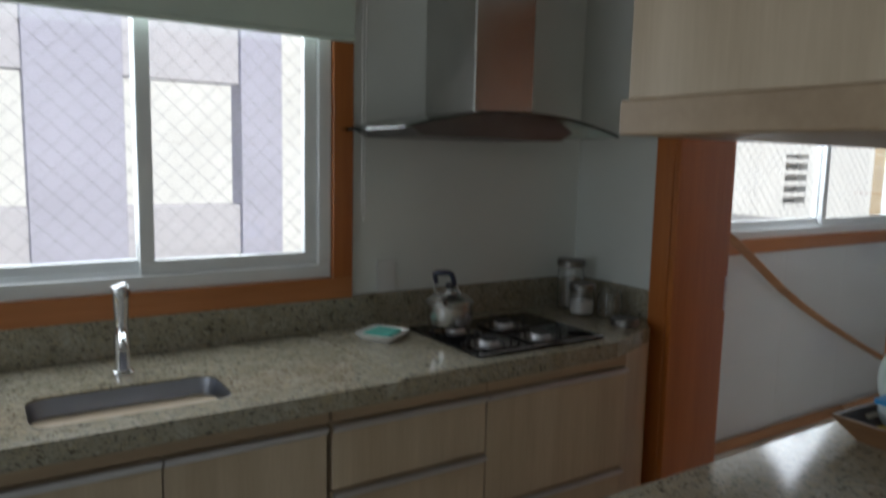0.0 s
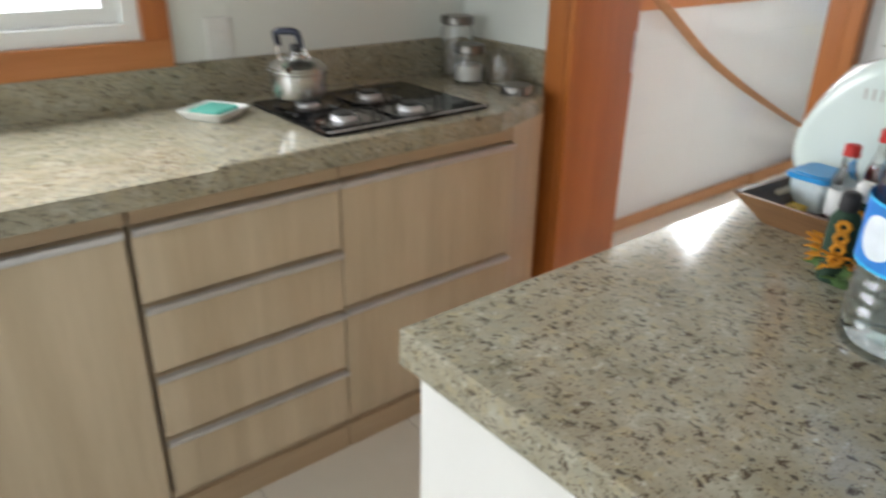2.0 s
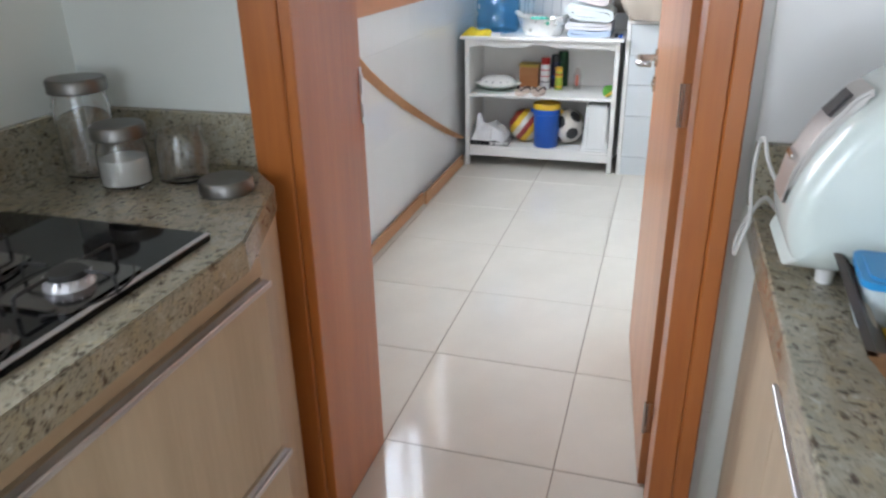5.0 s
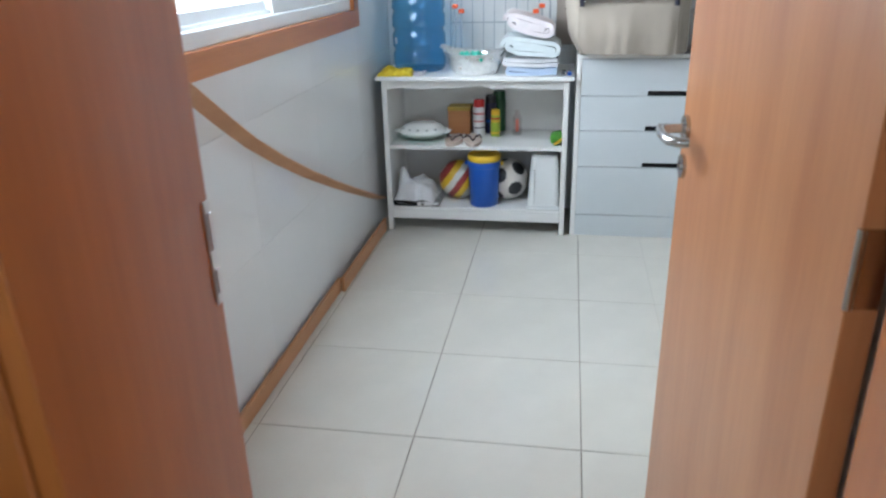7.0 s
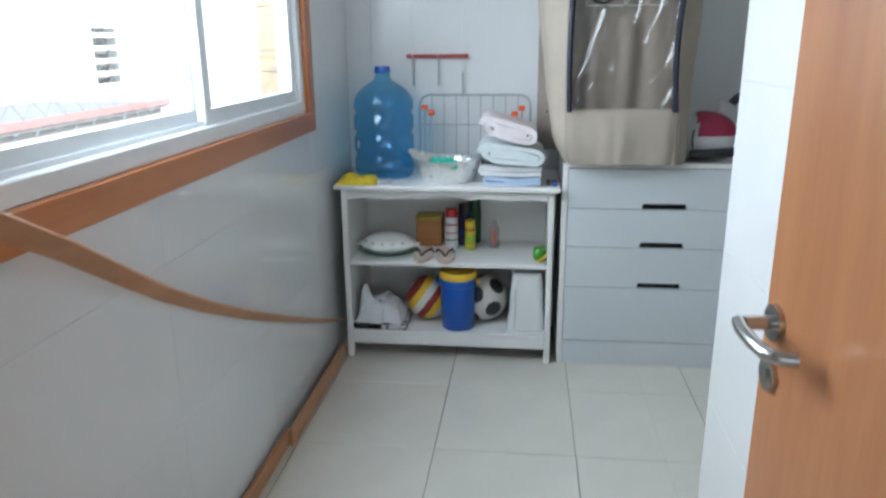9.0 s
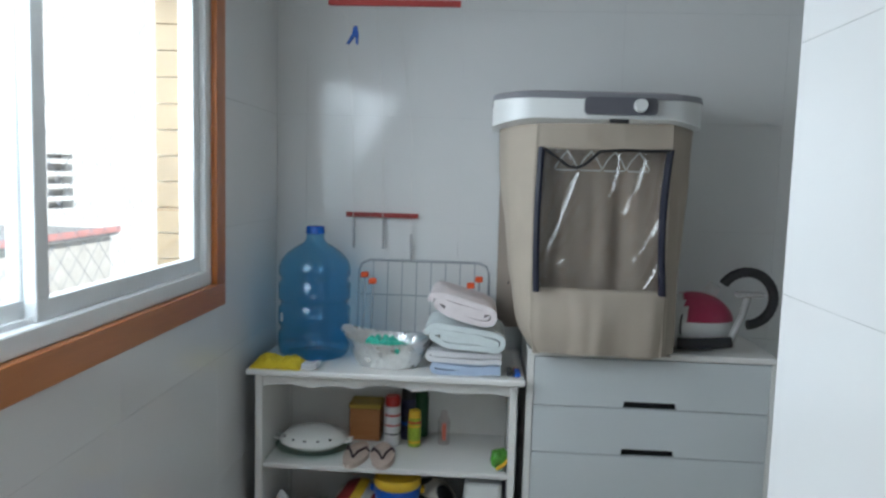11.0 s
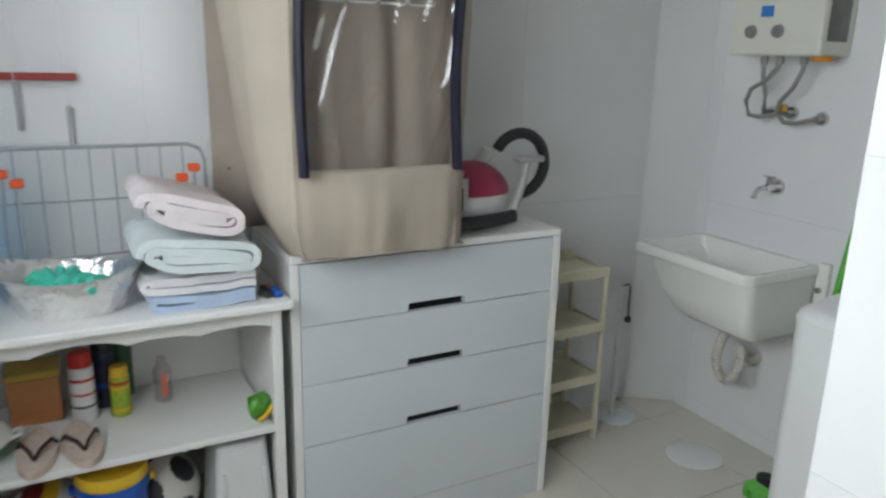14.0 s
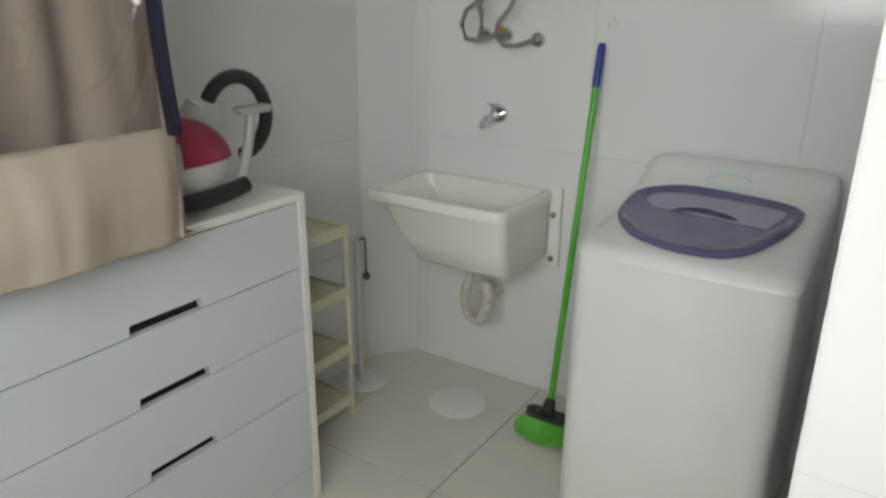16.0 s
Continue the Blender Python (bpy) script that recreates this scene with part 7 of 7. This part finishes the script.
# ---- outside ----
CONC = simple("weathered_render", (0.60, 0.57, 0.53), 0.9, vary=0.15, scale=2, grain=60, relief=0.4)
PALELAV = simple("pale_lavender_render", (0.64, 0.62, 0.67), 0.9, vary=0.1, scale=2, grain=60, relief=0.4)
LAV = simple("lavender_paint", (0.52, 0.51, 0.62), 0.8, vary=0.08, scale=3)
WHITEWASH = simple("white_render", (0.85, 0.84, 0.82), 0.9, vary=0.06, scale=0.6, grain=10)
TAN = simple("tan_facade_tile", (0.38, 0.27, 0.16), 0.5, vary=0.12, scale=12)
bm = bmesh.new()
bm_box(bm, -400, 400, -400, 400, -9.5, -9.0)
structure("ground", bm, simple("pale_paving", (0.28, 0.27, 0.25), 0.95, vary=0.2, scale=0.2, grain=4), "pale paved ground far below the windows")
walk_ob = thing("gallery_wall", "open gallery wall with lavender pillars outside the kitchen window", "building")
bm = bmesh.new()
bm_box(bm, -2.5, 2.958, 5.03, 5.18, 0.0, 1.179)
part("parapet", bm, PALELAV, walk_ob, "pale lavender grey parapet")
bm = bmesh.new()
bm_box(bm, -2.5, 2.958, 5.03, 5.18, 1.88, 3.4)
part("lintel", bm, PALELAV, walk_ob, "pale lavender lintel")
for a, b in ((-1.2, -0.75), (0.05, 0.55), (1.613, 2.079), (2.711, 2.958)):
    box_part("pillar", (a, b, 5.0, 5.20, 0.0, 3.4), LAV, walk_ob, 0.004, "lavender painted pillar")
box_part("foundation", (-2.5, 2.958, 5.0, 5.2, -9.0, -0.0005), CONC, walk_ob)
for k in range(13):
    z = 1.1055 + 0.0764 * k
    box_part("reveal_tile", (6.176, 6.1895, 3.078, 3.157, z, z + 0.074), TAN, bpy.data.objects["window_2"], 0.001, "tan glazed tile in the window reveal")
nb = thing("apartment_building", "white rendered apartment building with a slotted vent window", "building", at=(0, 20, -9))
# Wall runs far west as an added white backdrop behind the gallery openings.
bm = bmesh.new()
for a, b, c, d in carve(-60, 70, 0, 34, (32.5, 34.3, 8.5, 11.0)):
    bm_box(bm, a, b, 0, 8, c, d)
part("wall", bm, WHITEWASH, nb)
# Shade inside the vent is put in as a grey sheet behind the slats.
bm = bmesh.new()
bm_box(bm, 32.4, 34.4, 0.5, 0.6, 8.4, 11.1)
part("recess_sheet", bm, simple("recess_shade_grey", (0.32, 0.31, 0.30), 0.9), nb, "grey sheet carrying the shade of the recess")
for k in range(5):
    box_part("slat", (32.5, 34.3, 0.02, 0.18, 8.52 + 0.52 * k, 8.72 + 0.52 * k), WHITEWASH, nb)
lowb = thing("low_building", "low grey roofed building with a red edge", "building", at=(24, 15, -9))
box_part("wall", (-6, 4, 0, 4.5, 0, 8.2), CONC, lowb)
box_part("roof", (-6.2, 4.2, -0.2, 4.6, 8.2005, 8.4), simple("grey_roof", (0.3, 0.3, 0.3), 0.9), lowb)
box_part("roof_edge", (-6.25, 4.25, -0.25, -0.2005, 8.3, 8.5), simple("faded_red", (0.62, 0.30, 0.28), 0.8), lowb, 0.0, "faded red roof edge")


NETM = simple("grey_nylon", (0.30, 0.30, 0.32), 0.7)


def net(x0, x1, z0, z1, y, label):
    """A diamond safety net stretched over a window."""
    s, r = 0.070, 0.0009
    verts, faces = [], []
    w, h = x1 - x0, z1 - z0
    for sign in (1, -1):
        k = -h
        while k < w:
            a, b = max(0.0, k), min(w, k + h)
            if b - a > 0.01:
                za, zb2 = a - k, b - k
                pa, pb = (x0 + a, z0 + za), (x0 + b, z0 + zb2)
                if sign < 0:
                    pa, pb = (pa[0], z0 + z1 - pa[1]), (pb[0], z0 + z1 - pb[1])
                i = len(verts)
                dx, dz = (pb[0] - pa[0]), (pb[1] - pa[1])
                L = math.hypot(dx, dz)
                nx, nz = -dz / L * r, dx / L * r
                for p in (pa, pb):
                    verts += [(p[0] + nx, y + sign * 0.001, p[1] + nz), (p[0] - nx * 0.5, y + sign * 0.001 + r, p[1] - nz * 0.5), (p[0] - nx * 0.5, y + sign * 0.001 - r, p[1] - nz * 0.5)]
                faces += [(i, i + 1, i + 4, i + 3), (i + 1, i + 2, i + 5, i + 4), (i + 2, i, i + 3, i + 5)]
            k += s
    me = bpy.data.meshes.new("net")
    me.from_pydata(verts, [], faces)
    me.materials.append(NETM)
    tagged(new("safety_net", me), label, "safety net", kind="stuff")


net(0.72, 2.42, 1.02, 2.10, 3.215, "white diamond safety net over the kitchen window")
net(4.12, 6.24, 1.05, 2.14, 3.215, "white diamond safety net over the laundry window")

# ---- tiles: floor and laundry walls ----


def shared_piece(cache, dims, mat, bevel):
    key = (tuple(round(d, 4) for d in dims), mat.name)
    if key not in cache:
        bm = bmesh.new()
        bm_box(bm, 0, dims[0], 0, dims[1], 0, dims[2])
        if bevel:
            bmesh.ops.bevel(bm, geom=list(bm.edges), offset=bevel, segments=1, affect="EDGES")
        cache[key] = mesh_of(bm, mat)
    return cache[key]


pieces = {}
P, J = 0.485, 0.003
areas = ((WEST, WALL_X0, SOUTH_K, NORTH), (WALL_X0, 3.78, 1.72, 2.46), (WALL_X1, 3.78, 2.4605, NORTH), (WALL_X1, 3.78, SIDE_Y, 1.7195), (3.78, END_X, SIDE_Y, NORTH), (SIDE_X, END_X, SOUTH_L, SIDE_Y))
for x0, x1, y0, y1 in areas:
    i0, i1 = math.floor((x0 - 3.78) / P), math.ceil((x1 - 3.78) / P)
    j0, j1 = math.floor((y0 - 2.462) / P), math.ceil((y1 - 2.462) / P)
    for i in range(i0, i1):
        for j in range(j0, j1):
            a, b = max(x0, 3.78 + i * P + J / 2), min(x1, 3.78 + (i + 1) * P - J / 2)
            c, d = max(y0, 2.462 + j * P + J / 2), min(y1, 2.462 + (j + 1) * P - J / 2)
            if b - a > 0.01 and d - c > 0.01:
                ob = new("tile", shared_piece(pieces, (b - a, d - c, 0.0035), FTILE, 0.0012))
                ob.location = (a, c, -0.0035)
                ob.parent = floor

WP, WH, WJ = 0.60, 0.405, 0.0006


def tile_wall(parent, axis, plane, facing, lo, hi, holes=(), start=0.0, z1=CEILING_Z):
    """White tiles on a wall; axis is the one that runs along it, facing the side that shows."""
    k0, k1 = math.floor((lo - start) / WP), math.ceil((hi - start) / WP)
    for k in range(k0, k1):
        for r in range(-1, 8):
            a, b = max(lo, start + k * WP + WJ / 2), min(hi, start + (k + 1) * WP - WJ / 2)
            c, d = max(0.0, 0.055 + r * WH + WJ / 2), min(z1, 0.055 + (r + 1) * WH - WJ / 2)
            if b - a < 0.01 or d - c < 0.01:
                continue
            rects = [(a, b, c, d)]
            for h in holes:
                rects = [q for s in rects for q in carve(*s, h)]
            for a2, b2, c2, d2 in rects:
                if b2 - a2 < 0.004 or d2 - c2 < 0.004:
                    continue
                dims = (b2 - a2, 0.003, d2 - c2) if axis == "x" else (0.003, b2 - a2, d2 - c2)
                ob = new("tile", shared_piece(pieces, dims, WTILE, 0.0004))
                off = plane if facing > 0 else plane - 0.003
                ob.location = (a2, off, c2) if axis == "x" else (off, a2, c2)
                ob.parent = parent


by_name = bpy.data.objects
w = 0.073
tile_wall(by_name["wall_north"], "x", NORTH, -1, WALL_X1 + 0.031, END_X - 0.003, [(LWIN[0] - w, LWIN[1] + w, LWIN[2] - w, LWIN[3] + w)], 3.84)
tile_wall(by_name["wall_east"], "y", END_X, -1, 0.49, NORTH - 0.003, (), 2.88 - 1.2)
tile_wall(by_name["wall_laundry_south"], "x", SOUTH_L, 1, SIDE_X + 0.003, 6.752, (), 5.50)
tile_wall(by_name["wall_side"], "x", SIDE_Y, 1, WALL_X1 + 0.031, SIDE_X, (), 5.30)
tile_wall(by_name["wall_side"], "y", SIDE_X, 1, SOUTH_L + 0.003, SIDE_Y, (), SIDE_Y)
tile_wall(by_name["wall_divider"], "y", WALL_X0, -1, SOUTH_K, 1.661, [(IY0 - 0.01, IY1 + 0.01, 0, 1.0085)], 1.641)
